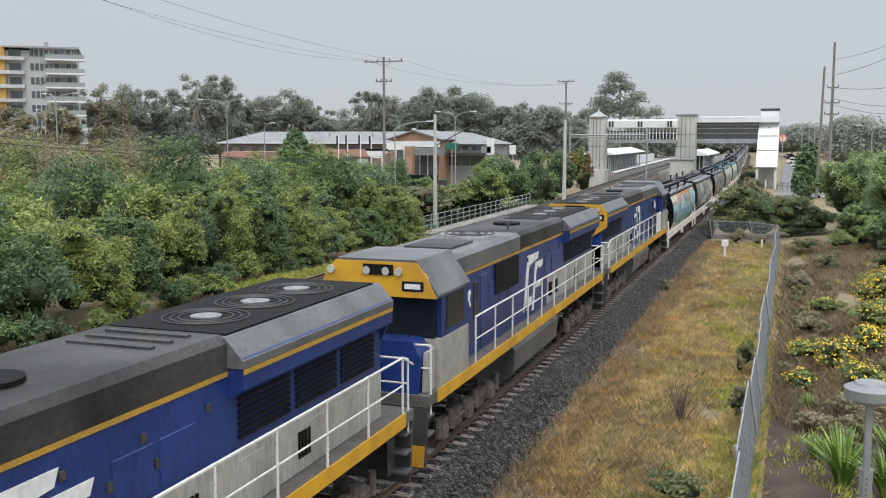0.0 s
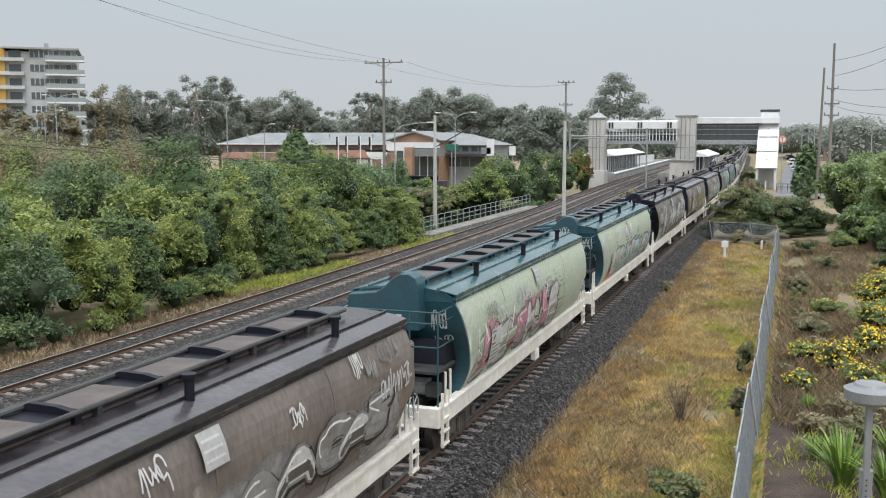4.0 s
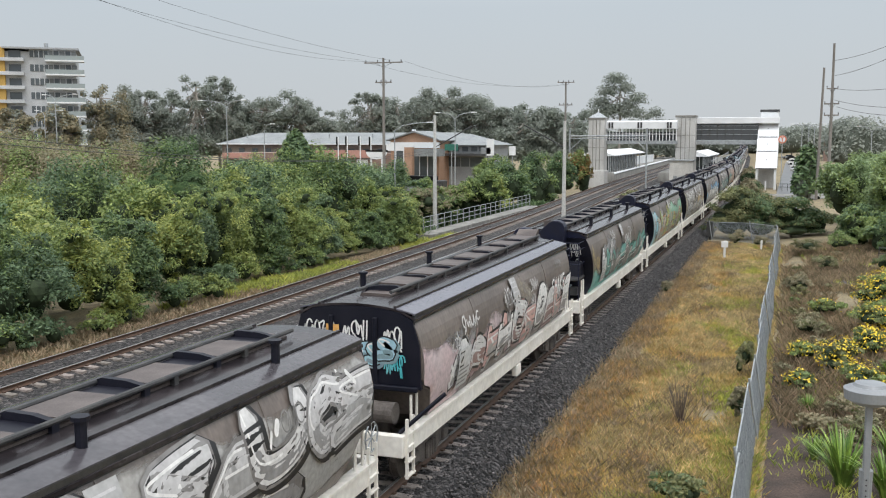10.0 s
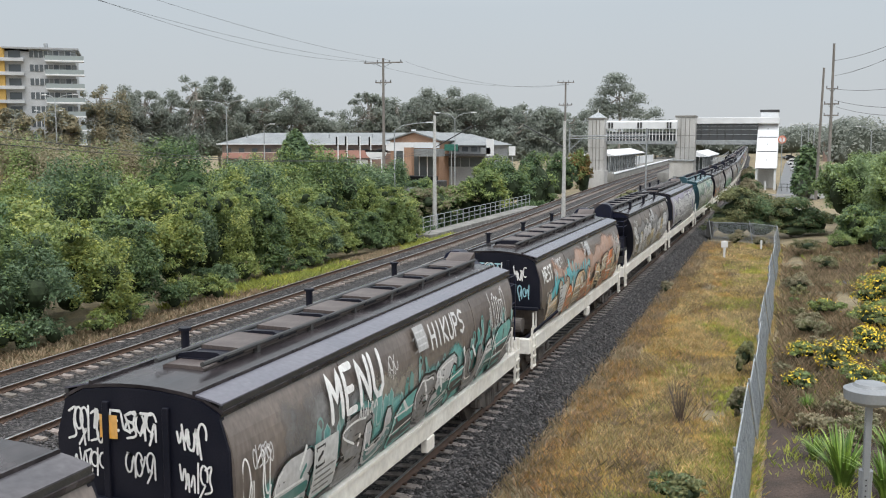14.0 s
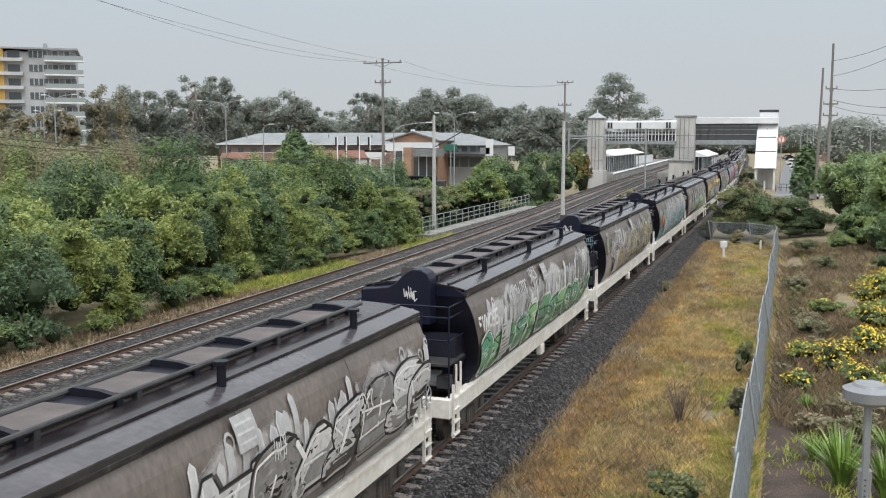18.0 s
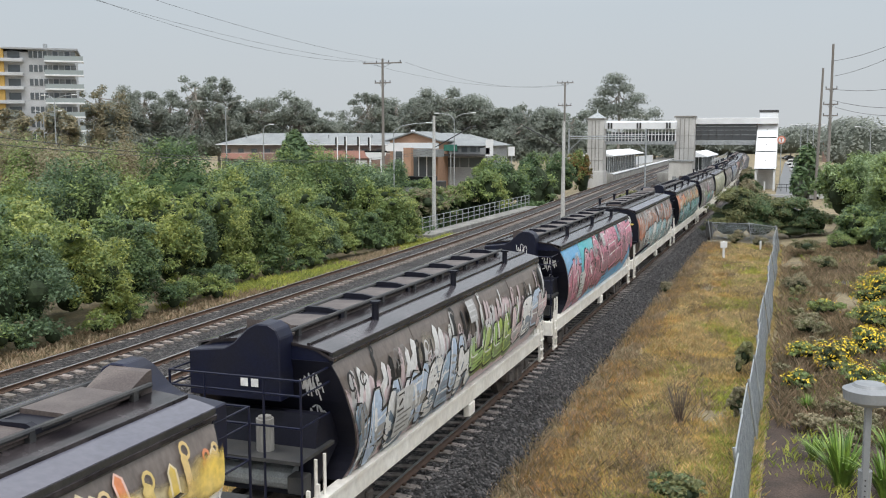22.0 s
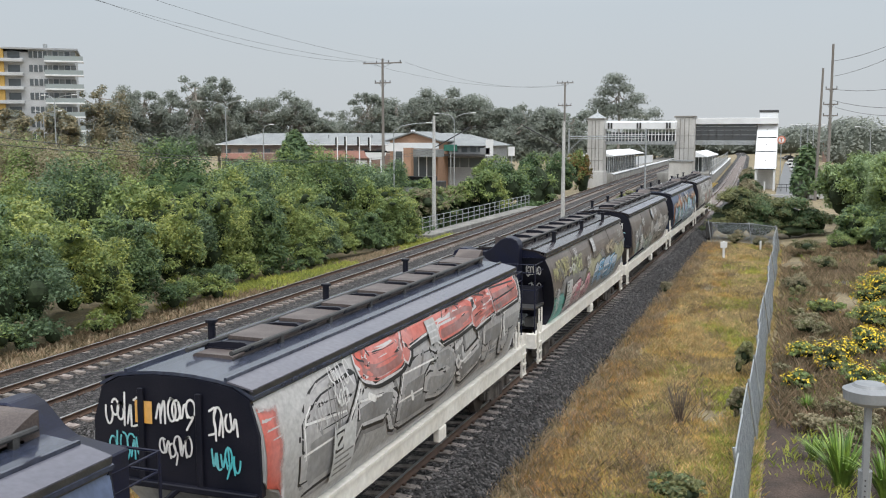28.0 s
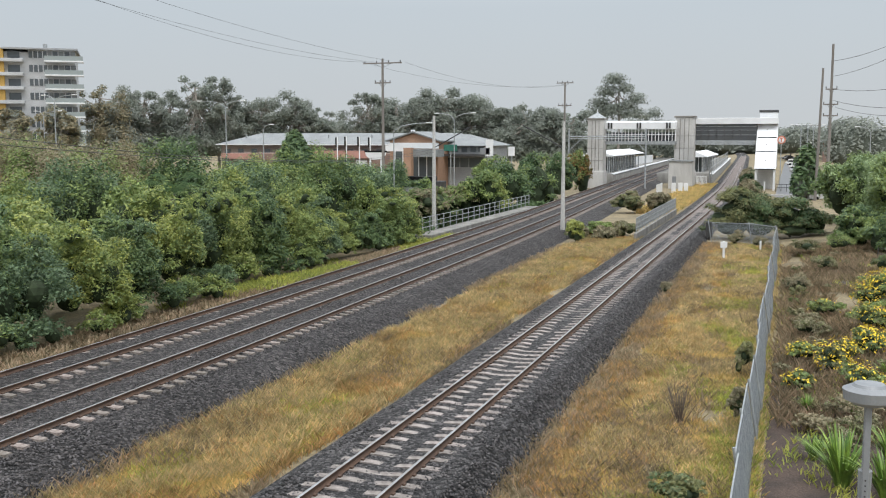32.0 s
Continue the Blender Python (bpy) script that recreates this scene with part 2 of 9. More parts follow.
# ---- ground, road and tracks ----
def height(x, y):
    """The lie of the land: a shallow formation, a raised garden on the right, a road underpass across the line."""
    z = -0.75
    if x > 8.2:
        z += min(1.0, (x - 8.2) / 6) * 0.6
    if x < -17.5:
        z -= min(1.0, (-17.5 - x) / 14) * 1.6
    d = abs(y - under(x)) - 9.0
    if x < -18.5:
        k = max(0.0, min(1.0, 1 - d / 7))
        z = z * (1 - k) + k * -5.2
    z += 0.10 * noise.noise((x * 0.35, y * 0.35, 0.3)) if x > 2.6 or -7 < x < -2.6 or x < -17 else 0
    return z


def under(x):
    """Where the middle of the road below the line runs."""
    return 89.0 + (x + 10) * -0.12


def sheet(name, xs, ys, f, m, shift=None):
    v, q = [], []
    for y in ys:
        for x in xs:
            xx = x + (shift(y) if shift else 0)
            v.append((xx, y, f(x, y)))
    w = len(xs)
    for j in range(len(ys) - 1):
        for i in range(w - 1):
            q.append((j * w + i, j * w + i + 1, (j + 1) * w + i + 1, (j + 1) * w + i))
    me = soup(name, v, q, m)
    me.polygons.foreach_set("use_smooth", [True] * len(me.polygons))
    return new(name, me)


M_GROUND = mat("dry_ground", (0.27, 0.215, 0.125), (0.17, 0.14, 0.085), rough=0.95, scale=0.45, fine=9, bump=0.6, grit=0.35, depth=0.05)
gx = sorted({*np.arange(-60, 40, 1.5).tolist(), *np.linspace(-2500, -60, 14).tolist(), *np.linspace(40, 2500, 14).tolist(), 8.0, 8.2, -18.4, -18.6, 3.1, 3.3})
gy = sorted({*np.arange(-20, 120, 1.5).tolist(), *np.linspace(-800, -20, 9).tolist(), *np.linspace(120, 4000, 40).tolist()})
tagged(sheet("ground", gx, gy, height, M_GROUND), "dry grassy ground sloping gently away from the railway", "ground", kind="structure")


def bed(name, centre, left, right, y0, y1, m, toe=0.62, double=False):
    """A ballast bed with shoulders: left and right are its half widths."""
    xs = [-left, -left + toe, -1.75, -1.3, -1.0, -0.5, 0, 0.5, 1.0, 1.3, 1.75, right - toe, right]
    zs = [-0.80, -0.30, -0.19, -0.165, -0.18, -0.195, -0.18, -0.195, -0.18, -0.165, -0.19, -0.30, -0.80]
    if double:
        xs = [-left, -left + toe, -3.3, -2.75, -1.9, -1.15, -0.8, 0, 0.6, 1.1, 1.9, 2.6, 2.95, 3.4, right - toe, right]
        zs = [-0.80, -0.34, -0.24, -0.165, -0.135, -0.16, -0.23, -0.26, -0.22, -0.155, -0.135, -0.155, -0.22, -0.26, -0.36, -0.80]
    ys = np.concatenate([np.arange(y0, 110, 1.0), np.arange(110, y1, 5.0)])
    k = {round(x, 4): z for x, z in zip(xs, zs)}
    ob = sheet(name, xs, ys, lambda x, y: k[round(x, 4)] + 0.035 * noise.noise((x * 2.2, y * 1.7, 3)), m, centre)
    return tagged(ob, "dark crushed-stone ballast bed under the track", "ballast", kind="structure")


bed("ballast_bed_1", line_1, 2.7, 2.45, -30, 900, M_BALLAST)
bed("ballast_bed_2", lambda y: line_2(y) - 1.85, 4.6, 5.1, -30, 900, M_BALLAST_MAIN, 1.0, True)

RAIL_PROFILE = [(-0.07, -0.16), (0.07, -0.16), (0.065, -0.145), (0.012, -0.125), (0.010, -0.045), (0.035, -0.035), (0.035, -0.004), (0.030, 0.0), (-0.030, 0.0), (-0.035, -0.004), (-0.035, -0.035), (-0.010, -0.045), (-0.012, -0.125), (-0.065, -0.145)]


def rail(parent, centre, off, y0, y1):
    ys = np.concatenate([np.arange(y0, 100, 8.0), np.arange(100, y1, 5.0)])
    v, q, mi = [], [], []
    n = len(RAIL_PROFILE)
    for j, y in enumerate(ys):
        c = centre(y) + off
        v += [(c + a, y, b) for a, b in RAIL_PROFILE]
        if j:
            for i in range(n):
                k = (i + 1) % n
                q.append(((j - 1) * n + i, (j - 1) * n + k, j * n + k, j * n + i))
                mi.append(1 if i in (6, 7, 8) else 0)
    ob = new("rail", soup("rail", v, q, M_RAIL, M_RAILTOP, index=mi))
    ob.parent = parent
    return ob


def sleeper_mesh(name, m):
    bm = B()
    prism(bm, [(-1.25, -0.36), (1.25, -0.36), (1.25, -0.165), (0.95, -0.150), (0.45, -0.158), (0.2, -0.185), (-0.2, -0.185), (-0.45, -0.158), (-0.95, -0.150), (-1.25, -0.165)], "y", -0.115, 0.115)
    return mesh_of(name, bm, m)


def clip_mesh():
    bm = B()
    for s in (-1, 1):
        for e in (-1, 1):
            x = s * 0.7525 + e * 0.105
            box(bm, x - 0.035, x + 0.035, -0.05, 0.05, -0.155, -0.115)
    return mesh_of("fastening", bm, M_RAIL)


def railway(name, centre, label, y0, y1, m, near0, near1):
    t = thing(name, label, "railway track", kind="structure")
    for off in (-0.7525, 0.7525):
        rail(t, centre, off, y0, y1)
    me, cl = sleeper_mesh("sleeper", m), clip_mesh()
    me_v = np.array([v.co[:] for v in me.vertices])
    me_f = [tuple(p.vertices) for p in me.polygons]
    far = B()
    y = y0
    while y < 420:
        rot = math.degrees(math.atan2(centre(y + 1) - centre(y - 1), 2))
        p = pose(centre(y), y, 0, 0, 0, -rot)
        if near0 <= y <= near1:
            s = piece("sleeper", me, t, p)
            piece("fastening", cl, s)
        elif -5 < y:
            c = p @ Matrix.Translation((0, 0, -0.25))
            bmesh.ops.create_cube(far, size=1, matrix=c @ Matrix.Diagonal((2.5, 0.22, 0.18, 1)))
        y += 0.6
    ob = part("sleepers", far, m, t)
    ob["kind"] = "stuff"
    return t


railway("track_1", line_1, "straight railway track with pale concrete sleepers and worn bright rails", -30, 900, M_SLEEPER, 8, 100)
railway("track_2", line_2, "railway track with rusty rails on brown stained sleepers", -30, 900, M_SLEEPER_OLD, 12, 90)
railway("track_3", line_3, "railway track with rusty rails beside the hedge", -30, 900, M_SLEEPER_OLD, 15, 90)


# loose stones over the near ballast
def stones(name, centre, x0, x1, y0, y1, n, m, lie=([0, 0.55, 0.9, 1.3, 1.75, 1.95, 2.55], [-0.205, -0.21, -0.19, -0.17, -0.19, -0.29, -0.78])):
    u = rng.random(n) ** 1.6
    ys = y0 + (y1 - y0) * u
    xs = x0 + (x1 - x0) * rng.random(n)
    r = 0.022 + 0.03 * rng.random(n)
    base = np.array([(1, 0, -0.3), (0.1, 1, 0), (-1, 0.2, -0.2), (0, -1, 0.1), (0.1, 0.1, 0.9), (0, 0, -0.9)])
    f = np.array([(0, 1, 4), (1, 2, 4), (2, 3, 4), (3, 0, 4), (1, 0, 5), (2, 1, 5), (3, 2, 5), (0, 3, 5)])
    a = rng.random(n) * 6.28
    ca, sa = np.cos(a), np.sin(a)
    jit = 1 + 0.5 * (rng.random((n, 6, 3)) - 0.5)
    p = base[None] * jit * r[:, None, None]
    px, py = p[..., 0] * ca[:, None] - p[..., 1] * sa[:, None], p[..., 0] * sa[:, None] + p[..., 1] * ca[:, None]
    cx = np.array([centre(y) for y in ys])
    z = np.interp(np.abs(xs), *lie)
    v = np.stack([px + (cx + xs)[:, None], py + ys[:, None], p[..., 2] * 0.8 + z[:, None] + 0.01], -1).reshape(-1, 3)
    faces = (f[None] + (np.arange(n) * 6)[:, None, None]).reshape(-1, 3)
    ob = new(name, soup(name, v, faces, m))
    return tagged(ob, "loose angular dark grey ballast stones beside the rails", "gravel", kind="stuff")


M_STONE = mat("ballast_stone", (0.040, 0.037, 0.038), (0.094, 0.087, 0.086), rough=0.7, scale=3, bump=0.2, island=0.9)
stones("loose_ballast", line_1, -2.6, 2.5, 12, 75, 26000, M_STONE)
stones("loose_ballast_far", line_2, -1.9, 3.3, 14, 80, 24000, M_STONE, ([0, 0.8, 1.1, 1.55, 2.25, 3.25], [-0.14, -0.16, -0.21, -0.26, -0.36, -0.80]))


# ---- the train ----
SPEED, PITCH = 23.15, 17.10
M_BODY = mat("hopper_paint_brown", (0.178, 0.148, 0.130), (0.128, 0.107, 0.096), rough=0.42, scale=0.6, fine=14, streak=0.25, bump=0.06, grit=0.2)
M_BODY_SLATE = mat("hopper_paint_slate", (0.09, 0.10, 0.13), (0.06, 0.067, 0.085), rough=0.4, scale=0.6, fine=14, streak=0.25, bump=0.06, grit=0.2)
M_BODY_TEAL = mat("hopper_paint_pale_green", (0.21, 0.24, 0.18), (0.14, 0.17, 0.125), rough=0.5, scale=0.6, fine=14, streak=0.25, bump=0.06, grit=0.2)
M_BODY_NAVY = mat("hopper_paint_blue", (0.085, 0.115, 0.195), (0.055, 0.075, 0.13), rough=0.4, scale=0.6, fine=14, streak=0.25, bump=0.06, grit=0.2)
M_BODY_CREAM = mat("hopper_paint_cream", (0.45, 0.45, 0.28), (0.36, 0.37, 0.23), rough=0.5, scale=0.6, fine=14, streak=0.25, bump=0.06, grit=0.15)
M_BODY_SILVER = mat("hopper_paint_silver", (0.42, 0.42, 0.42), (0.32, 0.32, 0.32), rough=0.45, scale=0.6, fine=14, streak=0.25, bump=0.06, grit=0.15)
M_ROOF = mat("wet_grey_roof", (0.014, 0.012, 0.014), (0.050, 0.043, 0.045), rough=0.24, spec=0.27, scale=1.3, fine=9, bump=0.08, grit=0.3)
# wet roof edges: the sky's reflection is painted in as a lighter, bluer base colour
M_EAVE_SHEEN = mat("wet_roof_edge_sheen", (0.050, 0.046, 0.052), (0.090, 0.082, 0.088), rough=0.2, spec=0.42, scale=0.8, fine=10, bump=0.03, grit=0.2)
M_EAVE_SKY_SHEEN = mat("wet_roof_edge_sky_sheen", (0.098, 0.096, 0.122), (0.130, 0.125, 0.148), rough=0.22, spec=0.5, scale=0.5, fine=10, bump=0.03, grit=0.1)
M_ROOF_SLATE = mat("wet_slate_roof", (0.028, 0.034, 0.056), (0.06, 0.068, 0.094), rough=0.15, spec=0.65, scale=0.9, fine=10, bump=0.05, grit=0.25)
M_ROOF_TEAL = mat("wet_teal_roof", (0.025, 0.085, 0.105), (0.09, 0.15, 0.16), rough=0.25, scale=0.8, fine=10, bump=0.05, grit=0.25)
M_NAVY = mat("navy_paint", (0.006, 0.009, 0.032), (0.010, 0.011, 0.022), rough=0.45, spec=0.3, scale=1.2, bump=0.05)
M_TEALEND = mat("teal_paint", (0.02, 0.09, 0.115), (0.03, 0.07, 0.09), rough=0.45, scale=1.2, bump=0.05)
M_SILL = mat("cream_grey_sill", (0.80, 0.77, 0.71), (0.68, 0.64, 0.575), rough=0.6, scale=1.2, fine=7, bump=0.05, grit=0.1)
M_BOGIE = mat("grimy_bogie_steel", (0.125, 0.108, 0.096), (0.07, 0.06, 0.055), rough=0.8, scale=3, bump=0.3)
M_HATCH = mat("dusty_hatch_lid", (0.132, 0.108, 0.098), (0.080, 0.064, 0.060), rough=0.5, spec=0.3, scale=1.5, bump=0.1)
M_BLACK = mat("black_end_plate", (0.006, 0.007, 0.014), (0.012, 0.012, 0.020), rough=0.5, spec=0.25, scale=1.5, bump=0.05)
M_WHEEL = mat("wheel_steel", (0.10, 0.085, 0.075), (0.06, 0.05, 0.045), rough=0.6, metal=0.5, scale=4)
M_LSILVER = mat("loco_silver", (0.42, 0.41, 0.38), (0.26, 0.25, 0.23), rough=0.5, scale=0.8, fine=14, streak=0.3, bump=0.03, grit=0.2)


def paint(rgb):
    pale = tuple(c * 0.76 + 0.13 for c in rgb) if max(rgb) > 0.1 else tuple(c * 0.82 for c in rgb)
    return mat("paint_%02x%02x%02x" % tuple(int(c * 255) for c in rgb), rgb, pale, rough=0.5, scale=1.6, fine=9, bump=0.03, grit=0.14)


def sprayed(rgb):
    """Sprayed paint whose cover thins out, speckled and worn through to what lies below."""
    name = "spray_%02x%02x%02x" % tuple(int(c * 255) for c in rgb)
    if name in MATS:
        return MATS[name]
    pale = tuple(c * 0.7 + 0.16 for c in rgb) if max(rgb) > 0.1 else tuple(c * 1.2 for c in rgb)
    m = mat(name, rgb, pale, rough=0.55, scale=1.1, fine=11, bump=0.03, grit=0.16)
    n, l = m.node_tree.nodes, m.node_tree.links
    at, nz, tc = n.new("ShaderNodeAttribute"), n.new("ShaderNodeTexNoise"), n.new("ShaderNodeTexCoord")
    at.attribute_name = "cover"
    nz.inputs["Scale"].default_value, nz.inputs["Detail"].default_value, nz.inputs["Roughness"].default_value = 2.6, 7, 0.62
    l.new(tc.outputs["Object"], nz.inputs["Vector"])
    ad, mr, ms, tr = n.new("ShaderNodeMath"), n.new("ShaderNodeMapRange"), n.new("ShaderNodeMixShader"), n.new("ShaderNodeBsdfTransparent")
    ad.operation = "ADD"
    l.new(at.outputs["Fac"], ad.inputs[0])
    l.new(nz.outputs["Fac"], ad.inputs[1])
    mr.inputs[1].default_value, mr.inputs[2].default_value, mr.inputs[4].default_value = 0.62, 1.12, 0.96
    l.new(ad.outputs[0], mr.inputs[0])
    l.new(mr.outputs[0], ms.inputs[0])
    l.new(tr.outputs[0], ms.inputs[1])
    l.new(n["Principled BSDF"].outputs[0], ms.inputs[2])
    l.new(ms.outputs[0], n["Material Output"].inputs["Surface"])
    return m


# half section of the hopper: from the sill up over the bulging side to the eave
SIDE_KEYS = [(1.20, 1.28), (1.33, 1.55), (1.43, 1.90), (1.475, 2.25), (1.485, 2.60), (1.45, 2.95), (1.37, 3.25), (1.255, 3.50)]
side_curve = smooth_through([p[1] for p in SIDE_KEYS], [p[0] for p in SIDE_KEYS])
SIDE = [(side_curve(1.28 + 2.22 * i / 15), 1.28 + 2.22 * i / 15) for i in range(16)]


def side_x(z):
    return float(np.interp(z, [p[1] for p in SIDE], [p[0] for p in SIDE]))


Y0, Y1 = 1.76, 15.8     # eaves, from the front coupling, of a wagon with its boxed end ahead


def inset(z, boxed):
    """How far the end of the body stands back from the eave's end at a height."""
    if boxed:
        return float(np.interp(z, [1.2, 1.5, 1.8, 2.2, 2.8, 3.5], [0.45, 0.62, 0.66, 0.5, 0.2, 0.0]))
    return float(np.interp(z, [1.2, 1.6, 2.1, 2.2, 3.5], [0.95, 0.7, 0.35, 0.0, 0.0]))


def hopper_body():
    """Both curved sides and the ends, closed."""
    bm = B()
    loops = []
    for fy in (0, 1):
        loop = []
        prof = [(-x, z) for x, z in SIDE] + [(x, z) for x, z in SIDE[::-1]]
        for x, z in prof:
            y = Y0 + inset(z, True) if fy == 0 else Y1 - inset(z, False)
            loop.append(bm.verts.new((x, y, z)))
        loops.append(loop)
    n = len(loops[0])
    for i in range(n):
        j = (i + 1) % n
        bm.faces.new((loops[0][i], loops[0][j], loops[1][j], loops[1][i]))
    for loop, flip in ((loops[0], False), (loops[1], True)):
        h = n // 2
        for i in range(h - 1):
            a, b, c, d = loop[i], loop[i + 1], loop[n - 2 - i], loop[n - 1 - i]
            bm.faces.new((a, b, c, d) if flip else (d, c, b, a))
    bmesh.ops.recalc_face_normals(bm, faces=bm.faces[:])
    return bm


def roof_arc(w0=-1.32, w1=1.32, n=8):
    return [(w0 + (w1 - w0) * i / n, 3.82 - 0.16 * ((w0 + (w1 - w0) * i / n) / 1.32) ** 2 - (0.10 if i in (0, n) else 0)) for i in range(n + 1)]


def hopper_roof():
    bm = B()
    top = roof_arc()
    low = [(x, z - 0.05) for x, z in top[::-1]]
    prism(bm, top + low, "y", Y0 - 0.02, Y1 + 0.02)
    return bm


def wheelset_mesh():
    bm = B()
    for s in (-0.77, 0.77):
        m = Matrix.Translation((s, 0, 0.46)) @ Matrix.Rotation(radians(90), 4, "Y")
        bmesh.ops.create_cone(bm, cap_ends=True, segments=20, radius1=0.46, radius2=0.44, depth=0.13, matrix=m)
        m2 = Matrix.Translation((s * 0.9, 0, 0.46)) @ Matrix.Rotation(radians(90), 4, "Y")
        bmesh.ops.create_cone(bm, cap_ends=True, segments=20, radius1=0.49, radius2=0.49, depth=0.03, matrix=m2)
    rod(bm, (-0.95, 0, 0.46), (0.95, 0, 0.46), 0.08)
    return mesh_of("wheelset", bm, M_WHEEL)


def bogie_frame_mesh():
    bm = B()
    for s in (-1, 1):
        x0, x1 = (0.93, 1.07) if s > 0 else (-1.07, -0.93)
        prism(bm, [(-1.15, 0.58), (-0.9, 0.66), (-0.35, 0.78), (0.35, 0.78), (0.9, 0.66), (1.15, 0.58), (1.15, 0.40), (0.75, 0.38), (0.42, 0.20), (-0.42, 0.20), (-0.75, 0.38), (-1.15, 0.40)], "x", x0, x1)
        for y in (-0.9, 0.9):
            box(bm, s * 1.02 - 0.12, s * 1.02 + 0.12, y - 0.14, y + 0.14, 0.34, 0.60, 0.03)
        for y in (-0.22, -0.07, 0.08, 0.23):
            rod(bm, (s * 1.09, y, 0.24), (s * 1.09, y, 0.60), 0.06, n=6)
    box(bm, -0.95, 0.95, -0.22, 0.22, 0.50, 0.82, 0.04)
    return mesh_of("bogie_frame", bm, M_BOGIE)


ME_WHEELS, ME_BOGIE = wheelset_mesh(), bogie_frame_mesh()


def bogie(parent, y):
    b = piece("bogie", ME_BOGIE, parent, pose(0, y, 0))
    for d in (-0.9, 0.9):
        piece("wheelset", ME_WHEELS, b, pose(0, d, 0))
    return b


def wagon_meshes():
    d = {}
    d["side_sill"] = prism(B(), [(1.22, 0.90), (1.34, 0.90), (1.34, 1.22), (1.365, 1.24), (1.365, 1.30), (1.14, 1.30), (1.14, 1.24), (1.22, 1.22)], "y", 0.75, 16.35)
    d["headstock"] = box(B(), -1.30, 1.30, 0.62, 0.80, 0.84, 1.30, 0.02)
    d["centre_beam"] = box(B(), -0.24, 0.24, 0.7, 16.4, 0.72, 1.15)
    d["hopper_chute"] = B()
    prism(d["hopper_chute"], [(-1.05, 1.27), (1.05, 1.27), (0.38, 0.42), (-0.38, 0.42)], "y", -0.75, 0.75)
    # walkway beams and lids along the roof
    d["walkway_beam"] = B()
    for x in (-0.40, 0.40):
        rod(d["walkway_beam"], (x, Y0 + 0.15, 3.93), (x, Y1 - 0.9, 3.93), 0.04)
        for y in np.arange(Y0 + 0.5, Y1 - 0.9, 1.85):
            box(d["walkway_beam"], x - 0.04, x + 0.04, y - 0.05, y + 0.05, 3.72, 3.92)
    d["hatch_trough"] = prism(B(), [(-0.36, 3.74), (0.36, 3.74), (0.36, 3.84), (0.30, 3.87), (-0.30, 3.87), (-0.36, 3.84)], "y", Y0 + 0.3, Y1 - 1.0)
    d["lid"] = prism(B(), [(-0.42, 3.875), (0.34, 3.875), (0.42, 3.92), (0.36, 3.95), (-0.30, 3.94), (-0.42, 3.90)], "y", -0.54, 0.54)
    # flat black plate stands for the shade between lids; lip and bracket follow
    d["lid_gap"] = prism(B(), [(-0.40, 3.86), (0.36, 3.86), (0.36, 3.885), (-0.40, 3.885)], "y", -0.34, 0.34)
    prism(d["lid_gap"], [(-0.44, 3.88), (0.42, 3.88), (0.42, 3.925), (0.10, 3.985), (-0.30, 3.995), (-0.44, 3.94)], "y", 0.20, 0.30)
    box(d["lid_gap"], 0.37, 0.43, 0.16, 0.28, 3.70, 3.93)
    d["vent"] = rod(rod(B(), (0, 0, 3.70), (0, 0, 4.14), 0.07, n=10), (0, 0, 4.12), (0, 0, 4.17), 0.11, n=10)
    # boxed end, with its platform and rails
    d["end_box"] = prism(B(), [(-1.22, 2.85), (0.54, 2.85), (0.54, 3.92), (0.47, 4.07), (0.32, 4.15), (0.10, 4.15), (-0.06, 4.07), (-0.34, 3.80), (-0.52, 3.70), (-1.22, 3.62)], "y", Y0 - 0.42, Y0 + 0.06)
    bmesh.ops.bevel(d["end_box"], geom=d["end_box"].edges[:], offset=0.02, segments=1, affect="EDGES")
    d["end_hood"] = prism(B(), [(Y0 + 0.06, 3.70), (Y0 + 0.06, 4.12), (Y0 + 0.16, 4.10), (Y0 + 0.85, 3.80), (Y0 + 0.85, 3.70)], "x", -0.36, 0.32)
    d["body_end"] = B()
    rows = []
    for x, z in SIDE:
        y = Y0 + inset(z, True) - 0.006
        rows.append([d["body_end"].verts.new(p) for p in ((-x, y - 0.02, z), (x, y - 0.02, z), (x, y, z), (-x, y, z))])
    for a, b in zip(rows[:-1], rows[1:]):
        for i in range(4):
            d["body_end"].faces.new((a[i], a[(i + 1) % 4], b[(i + 1) % 4], b[i]))
    d["body_end"].faces.new(rows[0])
    d["body_end"].faces.new(rows[-1])
    bmesh.ops.recalc_face_normals(d["body_end"], faces=d["body_end"].faces[:])
    ra_ = [(x * 0.995, z - 0.045) for x, z in roof_arc()]
    d["roof_end"] = prism(B(), [(-1.27, 3.42)] + ra_ + [(1.27, 3.42)], "y", Y0 + 0.0, Y0 + 0.05)
    d["platform"] = box(B(), -1.2, 1.2, 0.75, 2.0, 2.02, 2.08)
    d["end_post"] = rod(B(), (0, 0.78, 1.28), (0, 0.78, 3.41), 0.021, n=6)
    d["end_rail"] = rod(B(), (-1.22, 0.78, 0), (1.22, 0.78, 0), 0.02, n=6)
    d["side_rail"] = rod(B(), (0, 0.78, 0), (0, Y0 + 0.05, 0), 0.018, n=6)
    d["air_tank"] = rod(B(), (-0.55, 1.25, 1.62), (0.85, 1.25, 1.62), 0.20, n=14)
    d["slope_sheet"] = prism(B(), [(1.25, 1.32), (1.35, 1.32), (2.85, 2.30), (1.75, 2.62), (1.6, 2.62)], "x", -1.12, 1.12)
    # arched end
    arc = roof_arc(-1.30, 1.30)
